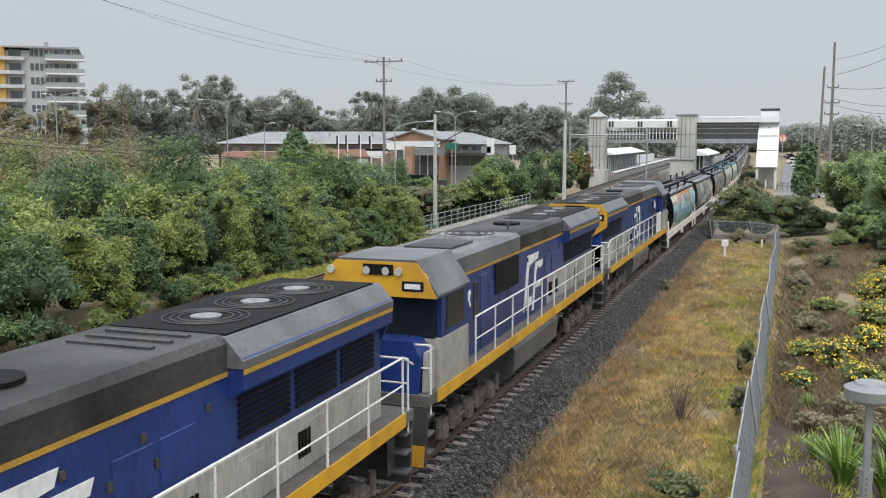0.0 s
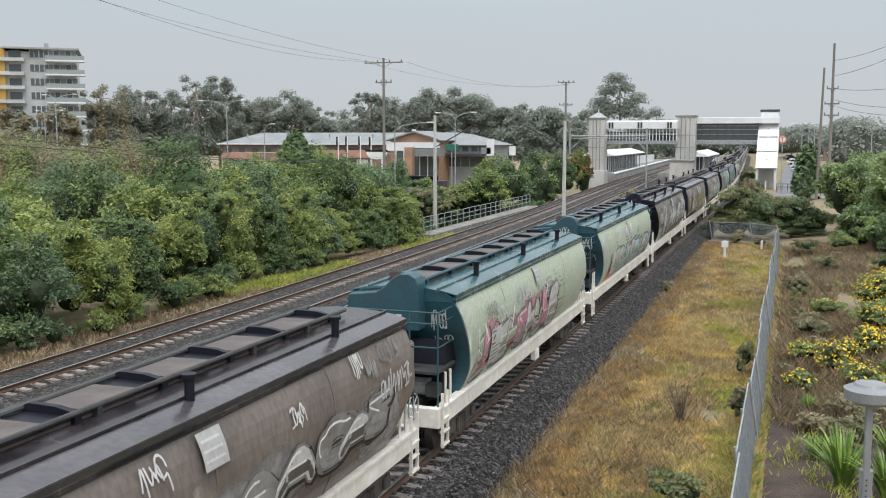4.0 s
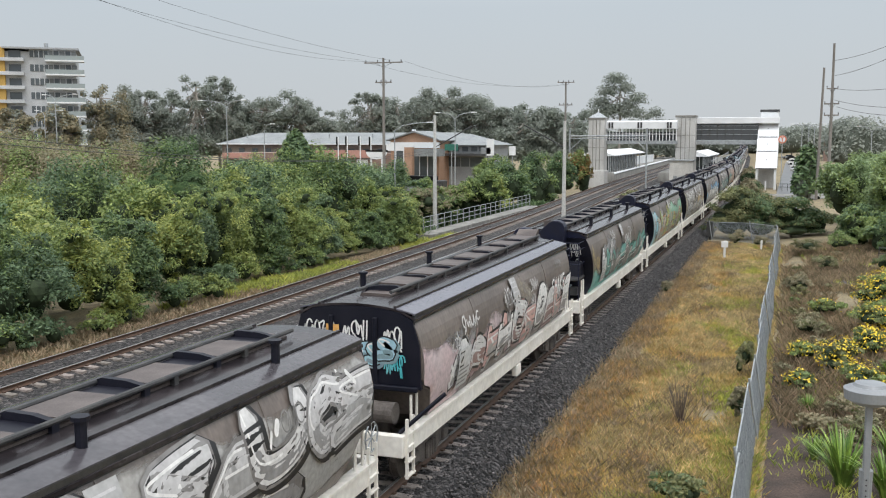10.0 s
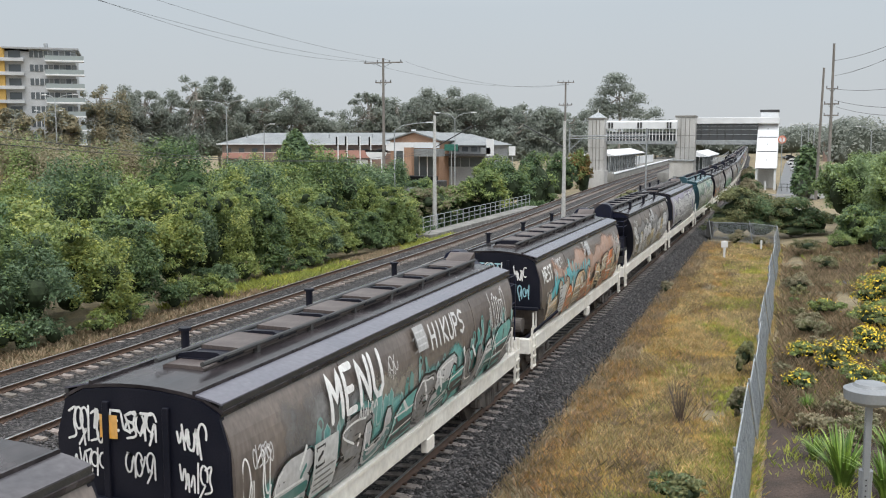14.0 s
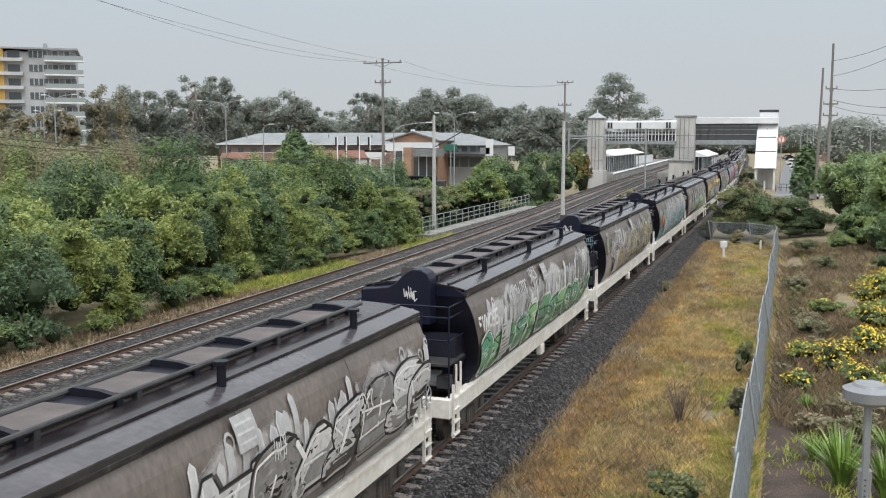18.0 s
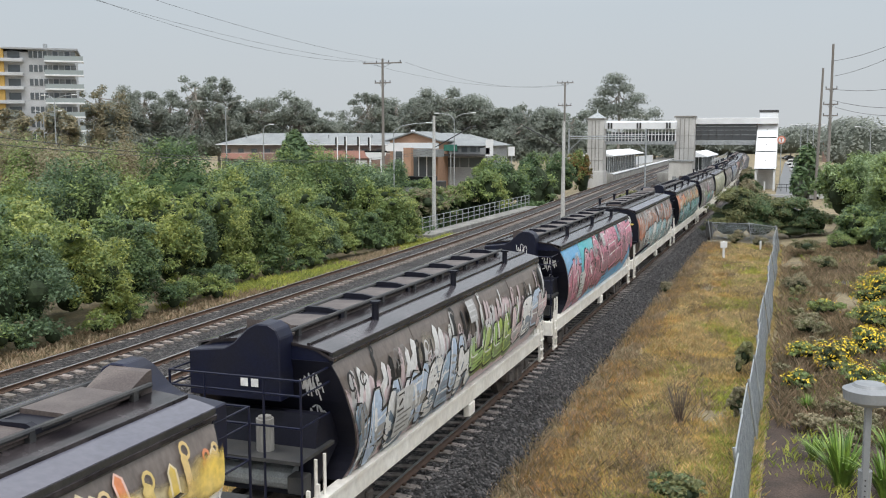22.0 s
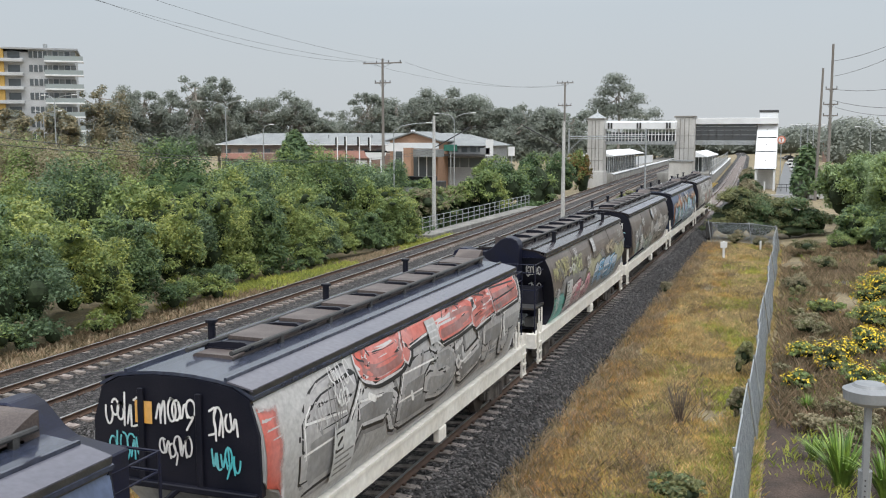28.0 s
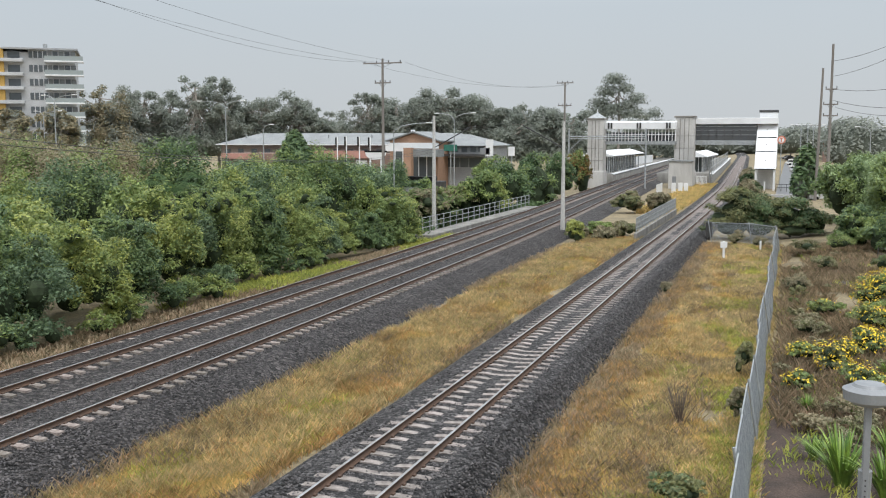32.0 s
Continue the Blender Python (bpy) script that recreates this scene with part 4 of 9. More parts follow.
# each wagon, in order: which end leads (A: boxed, B: arched), body, and its layers of paint from the first to the last
# along the side 0 is the leading end and 1 the trailing one, as a glancing eye would share it out; heights in metres above the sill
T = "teal"
LL, CHALK, SAGE, DUST, ROSE = (0.42, 0.52, 0.66), (0.60, 0.59, 0.58), (0.30, 0.38, 0.30), (0.33, 0.30, 0.28), (0.60, 0.46, 0.47)
WAGONS = [
    ("A", "brown", [("haze", 0, 1, 0, 2.16, CR, 1), ("haze", 0, .5, .3, 1.5, OR, 1), ("haze", .4, 1, 1.0, 2.1, OR, 1), ("let", 0, 1, .05, 1.75, 7, [LB, (0.14, 0.42, 0.52), LB], BK)]),
    ("B", "brown", [("haze", .3, 1, 0, 1.2, GY, .8), ("let", .3, .66, .05, .85, 4, [LB, SV, LB], GY), ("let", .66, 1, .45, 1.5, 6, [SV, GY, CHALK], GY), ("blob", .66, .6, .45, .5, WH), ("word", "MENU", .30, 1.15, .62, WH), ("word", "SHAKE", .88, 1.0, .42, WH), ("tag", .02, .7, 1.5, .45, WH), ("tag", .04, 1.2, 1.0, .35, CHALK), ("tag", .8, 1.4, 3.0, .4, CHALK)]),
    ("A", "brown", [("haze", .35, .95, .4, 1.1, GY, .6), ("let", .36, .62, .45, 1.05, 5, [YL, GO, TN], OR), ("let", .62, .95, .5, 1.15, 6, [SV, GY], GY), ("tag", .0, 1.1, .9, .7, WH), ("tag", .2, .5, 1.4, .3, CHALK), ("tag", .93, 1.0, 2.0, .4, SV)]),
    ("A", T, [("haze", 0, 1, 0, 2.0, PG, .8), ("haze", .2, .8, .2, 1.2, PK, .5), ("let", .1, .8, .1, 1.1, 9, [PG, PK, SV], GY), ("tag", .5, 1.2, 2, .4, SV)]),
    ("A", T, [("haze", 0, 1, 0, 2.1, PG, .9), ("haze", .2, .5, 0, .4, OR, .7), ("let", .35, 1, .05, 1.05, 10, [PG, SV, LB], BK), ("tag", .05, .9, 1.6, .5, SV), ("tag", .6, 1.3, 2.4, .4, WH)]),
    ("A", "brown", [("haze", 0, .35, 0, .7, SAGE, .9), ("haze", .2, 1, .1, 1.5, GY, .9), ("let", .28, .6, .15, 1.1, 5, [GY, SV, GY], SV), ("let", .58, .98, .4, 1.4, 7, [SV, CHALK, GY], GY), ("tag", .0, .8, .9, .8, WH), ("tag", .12, .9, 1.2, .5, CHALK), ("tag", .3, 1.3, 1.8, .35, CHALK), ("tag", .9, 1.3, 2, .4, WH)]),
    ("B", "brown", [("haze", .1, 1, 0, .8, TN, .8), ("haze", .3, 1, .3, 1.2, GO, .8), ("fringe", .35, 1, .8, .5, [(0.34, 0.36, 0.10), GO, LM]), ("let", .32, 1, .05, .85, 11, [TN, (0.48, 0.22, 0.12), SAGE], BK), ("tag", .04, 1.0, 1.0, .5, CHALK), ("tag", .06, .6, .9, .35, CHALK), ("tag", .3, 1.1, 2.2, .6, (0.3, 0.29, 0.27)), ("tag", .7, 1.3, 2.4, .4, CHALK)]),
    ("B", "brown", [("haze", .15, 1, .0, 1.3, GY, 1), ("haze", .2, .7, .1, .7, (0.34, 0.48, 0.46), .8), ("let", .3, .66, .2, 1.2, 6, [GY, SV, DUST], CHALK), ("let", .6, .95, .4, 1.3, 7, [SV, TN, CHALK], BK), ("blob", .92, .85, 1.3, .62, LB), ("let", .86, 1, .3, 1.25, 3, [LB, (0.22, 0.46, 0.54)], BK), ("tag", .02, .3, 1.4, .7, CHALK), ("tag", .1, 1.1, 1.3, .4, LB), ("tag", .02, 1.0, .9, .4, WH), ("tag", .3, 1.0, 2.5, .6, CHALK), ("tag", .7, 1.4, 2.0, .3, CHALK)]),
    ("A", "brown", [("haze", 0, .35, 0, .65, OR, 1), ("haze", .2, .68, .2, 1.0, LB, 1), ("haze", .5, 1, .4, 1.9, TL, .8), ("let", .06, .3, .02, .45, 3, [OR, (0.75, 0.4, 0.2)], BK), ("let", .25, .6, .1, .7, 6, [LI, (0.55, 0.48, 0.55), LB], BK), ("let", .58, 1, .4, 1.9, 7, [SAGE, (0.34, 0.52, 0.42), SV], BK), ("tag", .02, .8, .9, .8, WH), ("tag", .5, 1.3, 1.4, .35, LB)]),
    ("B", "slate", [("haze", .15, 1, .2, 1.4, (0.05, 0.30, 0.32), .9), ("fringe", .3, .9, .95, .4, [CY, (0.1, 0.4, 0.42)]), ("let", .2, .97, .1, 1.25, 9, [SV, (0.10, 0.11, 0.12), CY], BK), ("tag", .04, .9, 1.3, .5, CHALK), ("tag", .4, 1.5, 1.4, .35, CY), ("haze", 0, .2, 0, .4, TL, .7)]),
    ("A", "brown", [("haze", .1, 1, .2, 1.8, (0.34, 0.33, 0.31), 1), ("let", .12, .9, .2, 1.1, 9, [SV, CHALK, GY], GY), ("let", .25, 1, .8, 1.8, 9, [CHALK, SV, SV], GY), ("tag", .0, 1.2, 1.0, .4, WH), ("tag", .08, .6, .7, .7, LM), ("tag", .03, .25, .9, .3, LB), ("haze", 0, .15, 0, .6, GY, .8)]),
    ("B", "brown", [("haze", 0, .35, 0, 1.3, ROSE, .7), ("haze", .25, 1, .2, 1.2, ROSE, .5), ("let", .22, 1, .2, 1.2, 10, [WH, CHALK, (0.6, 0.35, 0.32)], BK), ("tag", .3, 1.3, 1.6, .3, CHALK), ("tag", .6, 1.3, 2.2, .4, CHALK), ("word", "SHAKE", .88, .9, .4, WH)]),
    ("A", "brown", [("haze", .05, 1, 0, .75, TL, .9), ("haze", .35, 1, .5, 1.1, (0.10, 0.34, 0.28), .7), ("let", .28, 1, .15, .95, 11, [DUST, TL, GY], BK), ("tag", .02, .5, .8, 1.1, GO), ("tag", .12, .7, .7, .5, GO), ("blob", .28, .95, .28, .42, CHALK), ("tag", .7, 1.0, 2.5, .4, CHALK)]),
    ("A", "brown", [("haze", 0, .3, 0, 1.6, LB, .8), ("haze", .2, 1, .0, 1.2, SAGE, 1), ("haze", .35, .7, .6, 1.4, LM, .8), ("haze", .65, 1, .7, 1.6, (0.2, 0.42, 0.28), .7), ("let", .22, 1, .1, 1.15, 10, [LM, SAGE, (0.45, 0.45, 0.38)], OR), ("tag", .0, .5, 1.2, 1.1, WH), ("tag", .05, 1.0, 1.0, .5, CHALK), ("blob", .2, .75, .5, .35, LB), ("tag", .6, 1.2, 2.6, .45, (0.55, 0.52, 0.15))]),
    ("A", "brown", [("blob", .04, .85, .85, .9, (0.52, 0.48, 0.36)), ("haze", .1, 1, 0, .9, SV, .9), ("haze", .75, 1, .1, 1.2, (0.55, 0.40, 0.2), .8), ("let", .18, .95, .1, .85, 12, [SV, TN, CHALK], BK), ("word", "FAMEL", .14, .95, .72, WH), ("word", "HIKU", .41, 1.1, .66, WH), ("word", "AS", .66, 1.22, .6, WH), ("word", "CLEO", .775, 1.2, .68, WH), ("tag", .93, .9, 1.3, .5, CHALK), ("tag", .01, 1.5, 1.0, .3, GY)]),
    ("A", "brown", [("blob", .03, .45, .8, .42, SKY), ("blob", .12, .62, .6, .36, SKY), ("haze", 0, .12, 0, .4, CY, .9), ("haze", .45, 1, .6, 1.3, (0.10, 0.36, 0.62), .9), ("blob", .9, 1.15, .9, .3, SKY), ("blob", .74, 1.05, .8, .3, SKY), ("let", .15, .95, .1, 1.15, 8, [CHALK, WH, SV], BK), ("tag", .02, .9, .9, .6, WH), ("tag", .06, 1.4, .9, .25, LB), ("tag", .33, 1.2, 1.0, .35, CHALK), ("tag", .55, 1.4, 1.2, .45, DUST)]),
    ("B", "brown", [("haze", .08, 1, 0, 1.0, TL, .9), ("fringe", .3, 1, .75, .35, [TL, (0.1, 0.3, 0.26)]), ("let", .12, 1, .08, .9, 12, [SV, TL, GY], BK), ("word", "MENU", .33, 1.15, .62, WH), ("word", "HIKUPS", .7, 1.35, .4, CHALK), ("tag", .0, .5, 1.2, .9, WH), ("tag", .9, 1.0, 2, .8, CHALK)]),
    ("B", "brown", [("haze", .2, 1, .7, 1.7, (0.42, 0.24, 0.16), .7), ("haze", .1, .7, .6, 1.25, CY, .9), ("fringe", .2, .65, .9, .3, [CY]), ("let", .1, 1, .1, 1.1, 11, [(0.62, 0.44, 0.24), TN, OR], BK), ("word", "NEST", .02, 1.35, .34, WH), ("tag", .05, .7, .9, .4, CHALK), ("tag", .92, .9, 2, .8, WH)]),
    ("A", "brown", [("haze", .1, 1, .1, 1.4, GY, 1), ("let", .1, .95, .15, 1.2, 9, [SV, GO, SV], BK), ("tag", .02, .9, 1.5, .6, WH), ("tag", .6, 1.3, 2.0, .4, CHALK)]),
    ("B", "brown", [("haze", 0, 1, 0, 1.9, (0.32, 0.29, 0.38), .9), ("let", .08, 1, .1, 1.7, 7, [SV, CHALK, SV], BK), ("tag", .05, 1.4, 1.5, .4, CHALK), ("blob", .92, .9, .3, .25, (0.12, 0.08, 0.2)), ("blob", .8, 1.6, .25, .2, (0.12, 0.08, 0.2))]),
    ("A", T, [("haze", 0, 1, 0, 2.1, SAGE, .9), ("haze", .1, .5, .6, 1.6, (0.10, 0.20, 0.14), .7), ("haze", .5, 1, 1.0, 1.8, (0.12, 0.24, 0.20), .7), ("haze", .2, .9, 0, .8, (0.16, 0.30, 0.10), .6), ("let", .05, .55, .1, 1.1, 5, [PG, SV, SAGE], BK), ("let", .52, 1, .3, 1.5, 6, [SV, PG, (0.34, 0.40, 0.26)], BK), ("tag", .1, 1.3, 1.8, .45, CHALK), ("tag", .3, 1.5, 2.2, .4, PG), ("blob", .55, 1.6, .35, .22, (0.5, 0.48, 0.4)), ("tag", .85, 1.2, 2, .5, WH)]),
    ("A", "brown", [("haze", .1, .6, .2, 1.1, (0.30, 0.36, 0.36), .7), ("haze", .55, 1, .3, 1.5, DUST, .9), ("let", .06, .6, .12, .85, 7, [OR, (0.55, 0.32, 0.16), TN], (0.24, 0.09, 0.04)), ("fringe", .58, 1, 1.0, .6, [CHALK, SV]), ("let", .58, 1, .3, 1.35, 7, [SV, GY, CHALK], BK), ("tag", .02, 1.0, 2.0, .35, CHALK)]),
    ("A", "brown", [("haze", .1, 1, .5, 1.6, (0.42, 0.41, 0.40), .9), ("fringe", .15, 1, .9, .7, [CHALK, WH, SV, GY]), ("haze", 0, 1, 0, .7, BK, .8), ("let", .02, 1, .08, .95, 12, [(0.10, 0.36, 0.22), (0.22, 0.5, 0.2), GR], WH), ("word", "FVNCEE", .03, 1.1, .3, WH), ("tag", .35, 1.3, 2.5, .4, SV)]),
    ("A", "brown", [("haze", 0, .3, 0, 1.0, (0.36, 0.30, 0.30), 1), ("haze", .2, 1, .1, 1.4, GY, 1), ("fringe", .4, 1, 1.1, .5, [CHALK, DUST]), ("haze", .55, 1, .6, 1.35, (0.45, 0.38, 0.18), .8), ("let", .33, .66, .15, 1.0, 5, [TN, GO, DUST], LI), ("let", .62, .97, .4, 1.3, 7, [GY, SV, TN], (0.55, 0.48, 0.2)), ("tag", .04, 1.0, .9, .8, (0.45, 0.48, 0.3)), ("tag", .15, .7, 1.4, .7, WH), ("tag", .3, 1.2, 2.0, .5, CHALK)]),
    ("A", "brown", [("haze", .25, 1, .1, 1.6, (0.30, 0.36, 0.36), 1), ("haze", 0, .3, 0, .6, CY, .9), ("haze", .2, .35, .4, 1.2, OR, .8), ("haze", .88, 1, .3, 1.5, OR, .9), ("let", .04, .3, .05, .6, 3, [CY, TL], BK), ("let", .3, 1, .2, 1.45, 8, [(0.32, 0.44, 0.45), SV, LB], CY), ("tag", .02, 1.1, 1.3, .5, WH), ("tag", .05, .6, .9, .4, (0.35, 0.12, 0.2)), ("fringe", .4, .95, 1.35, .5, [CHALK, SV])]),
    ("B", "brown", [("haze", 0, 1, 0, 1.25, ROSE, .9), ("fringe", .02, 1, 1.05, .65, [CHALK, ROSE, BK, WH]), ("let", .3, 1, .2, 1.15, 9, [(0.28, 0.50, 0.12), LM, (0.42, 0.55, 0.66)], BK), ("tag", .08, .3, 1.0, .8, CHALK)]),
    ("B", "brown", [("haze", 0, .15, 0, 1.4, YL, .9), ("haze", .1, 1, .7, 1.5, GO, .9), ("fringe", .1, 1, 1.1, .6, [YL, OR, (0.7, 0.5, 0.2)]), ("let", .12, .55, .15, 1.1, 6, [SV, GY, LB], BK), ("let", .52, 1, .35, 1.3, 7, [SV, CHALK, GY], BK), ("tag", .02, 1.0, .8, .7, (0.6, 0.3, 0.2)), ("haze", .6, 1, 1.2, 1.7, YL, .6)]),
    ("A", "brown", [("haze", 0, 1, 0, 1.35, ROSE, .9), ("fringe", .05, 1, 1.1, .55, [ROSE, CHALK, BK, WH]), ("let", .03, .35, .02, 1.1, 3, [(0.25, 0.36, 0.48), LL, WH], BK), ("let", .33, .66, .15, 1.15, 5, [LL, WH, (0.3, 0.42, 0.55)], BK), ("let", .64, .86, .3, 1.25, 4, [(0.32, 0.5, 0.14), LM], BK), ("let", .84, 1, .4, 1.3, 4, [ROSE, WH, LL], BK), ("tag", .02, 1.3, .9, .4, BK), ("tag", .05, .4, .6, .8, GY)]),
    ("A", "brown", [("haze", 0, 1, 0, 2.16, SKY, 1.2), ("haze", .3, .9, .8, 2.1, CY, .9), ("let", 0, .38, .0, 1.45, 3, [PK, (0.55, 0.20, 0.28)], BK), ("let", .34, .66, .2, 1.8, 4, [PK, (0.50, 0.15, 0.22)], BK), ("let", .62, 1, .5, 2.1, 5, [PK, (0.55, 0.20, 0.28)], BK), ("tag", .6, 1.5, 1.0, .4, BK)]),
    ("B", "brown", [("haze", 0, 1, .55, 1.65, (0.58, 0.19, 0.08), 1.1), ("haze", 0, 1, 0, .7, DUST, .9), ("fringe", .05, 1, 1.3, .5, [(0.55, 0.3, 0.2), GY, CHALK]), ("let", .2, 1, .08, 1.05, 12, [WH, LB, (0.3, 0.48, 0.52)], BK), ("tag", .02, 1.0, 1.6, .6, (0.6, 0.4, 0.3)), ("tag", .3, 1.4, 2.5, .4, CHALK), ("tag", .0, .1, 1.0, .5, GY)]),
    ("A", "brown", [("haze", 0, .4, .4, 1.8, OR, 1.2), ("haze", .3, 1, .8, 1.6, OR, .9), ("haze", .1, 1, 0, .7, BK, 1), ("fringe", .15, 1, 1.05, .7, [(0.72, 0.55, 0.25), CR, YL, WH]), ("let", 0, 1, .05, 1.15, 11, [(0.14, 0.38, 0.40), LB, TL], BK), ("word", "CASO", .03, 1.05, .34, WH)]),
    ("A", "brown", [("haze", .1, 1, 0, 1.3, GY, 1), ("haze", 0, .25, 0, .8, SAGE, .8), ("haze", .3, .8, .6, 1.2, (0.35, 0.42, 0.22), .7), ("let", .24, .62, .05, .75, 6, [(0.42, 0.28, 0.42), CHALK, LI], BK), ("let", .62, 1, .2, .95, 6, [CY, (0.1, 0.45, 0.4), PK], BK), ("word", "NEST", .02, 1.4, .3, WH), ("tag", .03, .5, 1.3, .8, CHALK), ("tag", .2, .9, 1.8, .6, WH), ("word", "UNOWHO", .72, 1.15, .55, BK), ("haze", .55, .7, .9, 1.6, (0.45, 0.25, 0.3), .7)]),
    ("B", "cream", [("haze", .05, 1, .1, 1.9, (0.50, 0.50, 0.36), .6), ("let", .1, 1, .15, 1.85, 7, [(0.46, 0.46, 0.30), (0.42, 0.43, 0.28)], (0.38, 0.38, 0.24))]),
    ("A", "brown", [("haze", .1, 1, .1, 1.4, GY, .9), ("let", .1, 1, .1, 1.2, 9, [SV, CHALK, GY], BK), ("tag", .1, 1.2, 2.5, .5, ROSE), ("tag", .6, 1.3, 2.4, .4, CHALK)]),
    ("B", "navy", [("haze", .05, 1, 0, .85, (0.22, 0.21, 0.10), 1), ("haze", .1, 1, .6, 1.2, (0.55, 0.56, 0.52), 1), ("fringe", .4, 1, .95, .5, [CHALK, LL]), ("let", .3, 1, .02, .6, 10, [SV, CHALK, DUST], BK)]),
    ("B", "silver", [("haze", 0, 1, 0, 2.1, (0.40, 0.39, 0.38), 1.1), ("haze", 0, .08, .3, 1.7, RD, 1.2), ("let", .12, 1, .3, 1.85, 7, [(0.38, 0.37, 0.37), SV, (0.34, 0.33, 0.33)], BK), ("let", .36, .98, 1.3, 2.1, 5, [RD, (0.5, 0.12, 0.09)], SV), ("tag", .25, .9, .8, .8, GY)]),
    ("A", "brown", [("haze", .1, 1, 0, 1.2, GY, .9), ("haze", 0, .3, 0, .7, TL, .8), ("haze", .55, 1, .4, 1.2, (0.36, 0.34, 0.18), .6), ("let", .28, .62, .1, .75, 5, [PK, ROSE], BK), ("let", .66, .92, .3, .95, 5, [LL, SKY], BK), ("tag", .05, 1.2, 3.2, .5, (0.36, 0.33, 0.12)), ("tag", .35, 1.1, 2.4, .5, (0.42, 0.44, 0.2)), ("tag", .02, .2, 1.2, .8, CHALK), ("tag", .8, 1.1, 3.5, .4, TN)]),
    ("B", "brown", [("haze", .15, .7, 0, .75, (0.32, 0.40, 0.38), 1), ("haze", .6, 1, .2, 1.3, DUST, .7), ("let", .2, .66, .05, .7, 7, [(0.34, 0.40, 0.38), SAGE, GY], (0.28, 0.34, 0.33)), ("let", .66, 1, .4, 1.2, 6, [DUST, GY], (0.3, 0.28, 0.26)), ("tag", .08, 1.0, .9, .25, CHALK), ("tag", .03, .05, .7, .5, LB), ("tag", .7, .7, 3, .35, CHALK), ("blob", .66, 1.6, .3, .16, LL)]),
    ("B", "navy", [("haze", 0, .15, 0, .8, OR, 1), ("haze", .08, 1, .4, 1.5, (0.55, 0.22, 0.07), .8), ("fringe", 0, 1, 1.0, .7, [(0.70, 0.50, 0.26), OR, CR]), ("let", .05, .55, .05, 1.15, 6, [LL, (0.2, 0.28, 0.5), TL], BK), ("let", .52, 1, .2, 1.35, 7, [LL, (0.3, 0.4, 0.62), LB], BK)]),
    ("B", "brown", [("haze", .1, 1, .1, 1.5, (0.44, 0.41, 0.39), .9), ("haze", .6, 1, .1, 1.0, (0.48, 0.28, 0.26), .8), ("let", .12, .62, .08, .85, 7, [WH, CHALK, WH], BK), ("let", .64, .98, .15, .95, 6, [(0.5, 0.3, 0.28), CHALK, DUST], GY), ("word", "HIKUPS", .28, 1.12, .66, WH), ("word", "OLEOS", .72, 1.28, .66, WH), ("tag", .02, .4, 1.1, .9, CHALK), ("tag", .12, 1.3, 1.1, .3, DUST), ("tag", .93, 1.0, 1.8, .8, CHALK)]),
]
BODIES = {"brown": (M_BODY, M_ROOF, M_NAVY, "dark brown-grey"), "slate": (M_BODY_SLATE, M_ROOF_SLATE, M_NAVY, "slate blue"), "teal": (M_BODY_TEAL, M_ROOF_TEAL, M_TEALEND, "pale green and teal"),
          "cream": (M_BODY_CREAM, M_ROOF, M_NAVY, "faded cream"), "silver": (M_BODY_SILVER, M_ROOF_SLATE, M_NAVY, "silver grey"), "navy": (M_BODY_NAVY, M_ROOF_SLATE, M_NAVY, "dark blue")}


# the colours that set each wagon's paint apart, in order
LOOKS = ["light blue letters and orange", "white and pale blue", "small yellow", "faded pink and green", "pale green and blue", "faded grey and white", "olive flame-edged", "white and grey scrawled", "light blue and sage", "turquoise and silver",
         "silver-white", "white and rose", "dark teal", "lime and pale green", "large white lettered", "white bubble and sky-blue", "teal and white", "orange and turquoise", "grey and ochre", "tall silver and lilac",
         "pale sage", "rust-orange and white", "green letters and white", "tan and mauve", "pale teal and orange", "rose and bright green", "yellow-edged silver", "pale blue and rose", "huge pink on blue", "orange-red and white",
         "teal letters and orange flame", "mauve and teal", "ghostly cream", "grey and white", "white spray and olive", "silver and red", "small pink and blue", "faint pale teal", "lilac-blue and orange flame", "white lettered and rosy"]


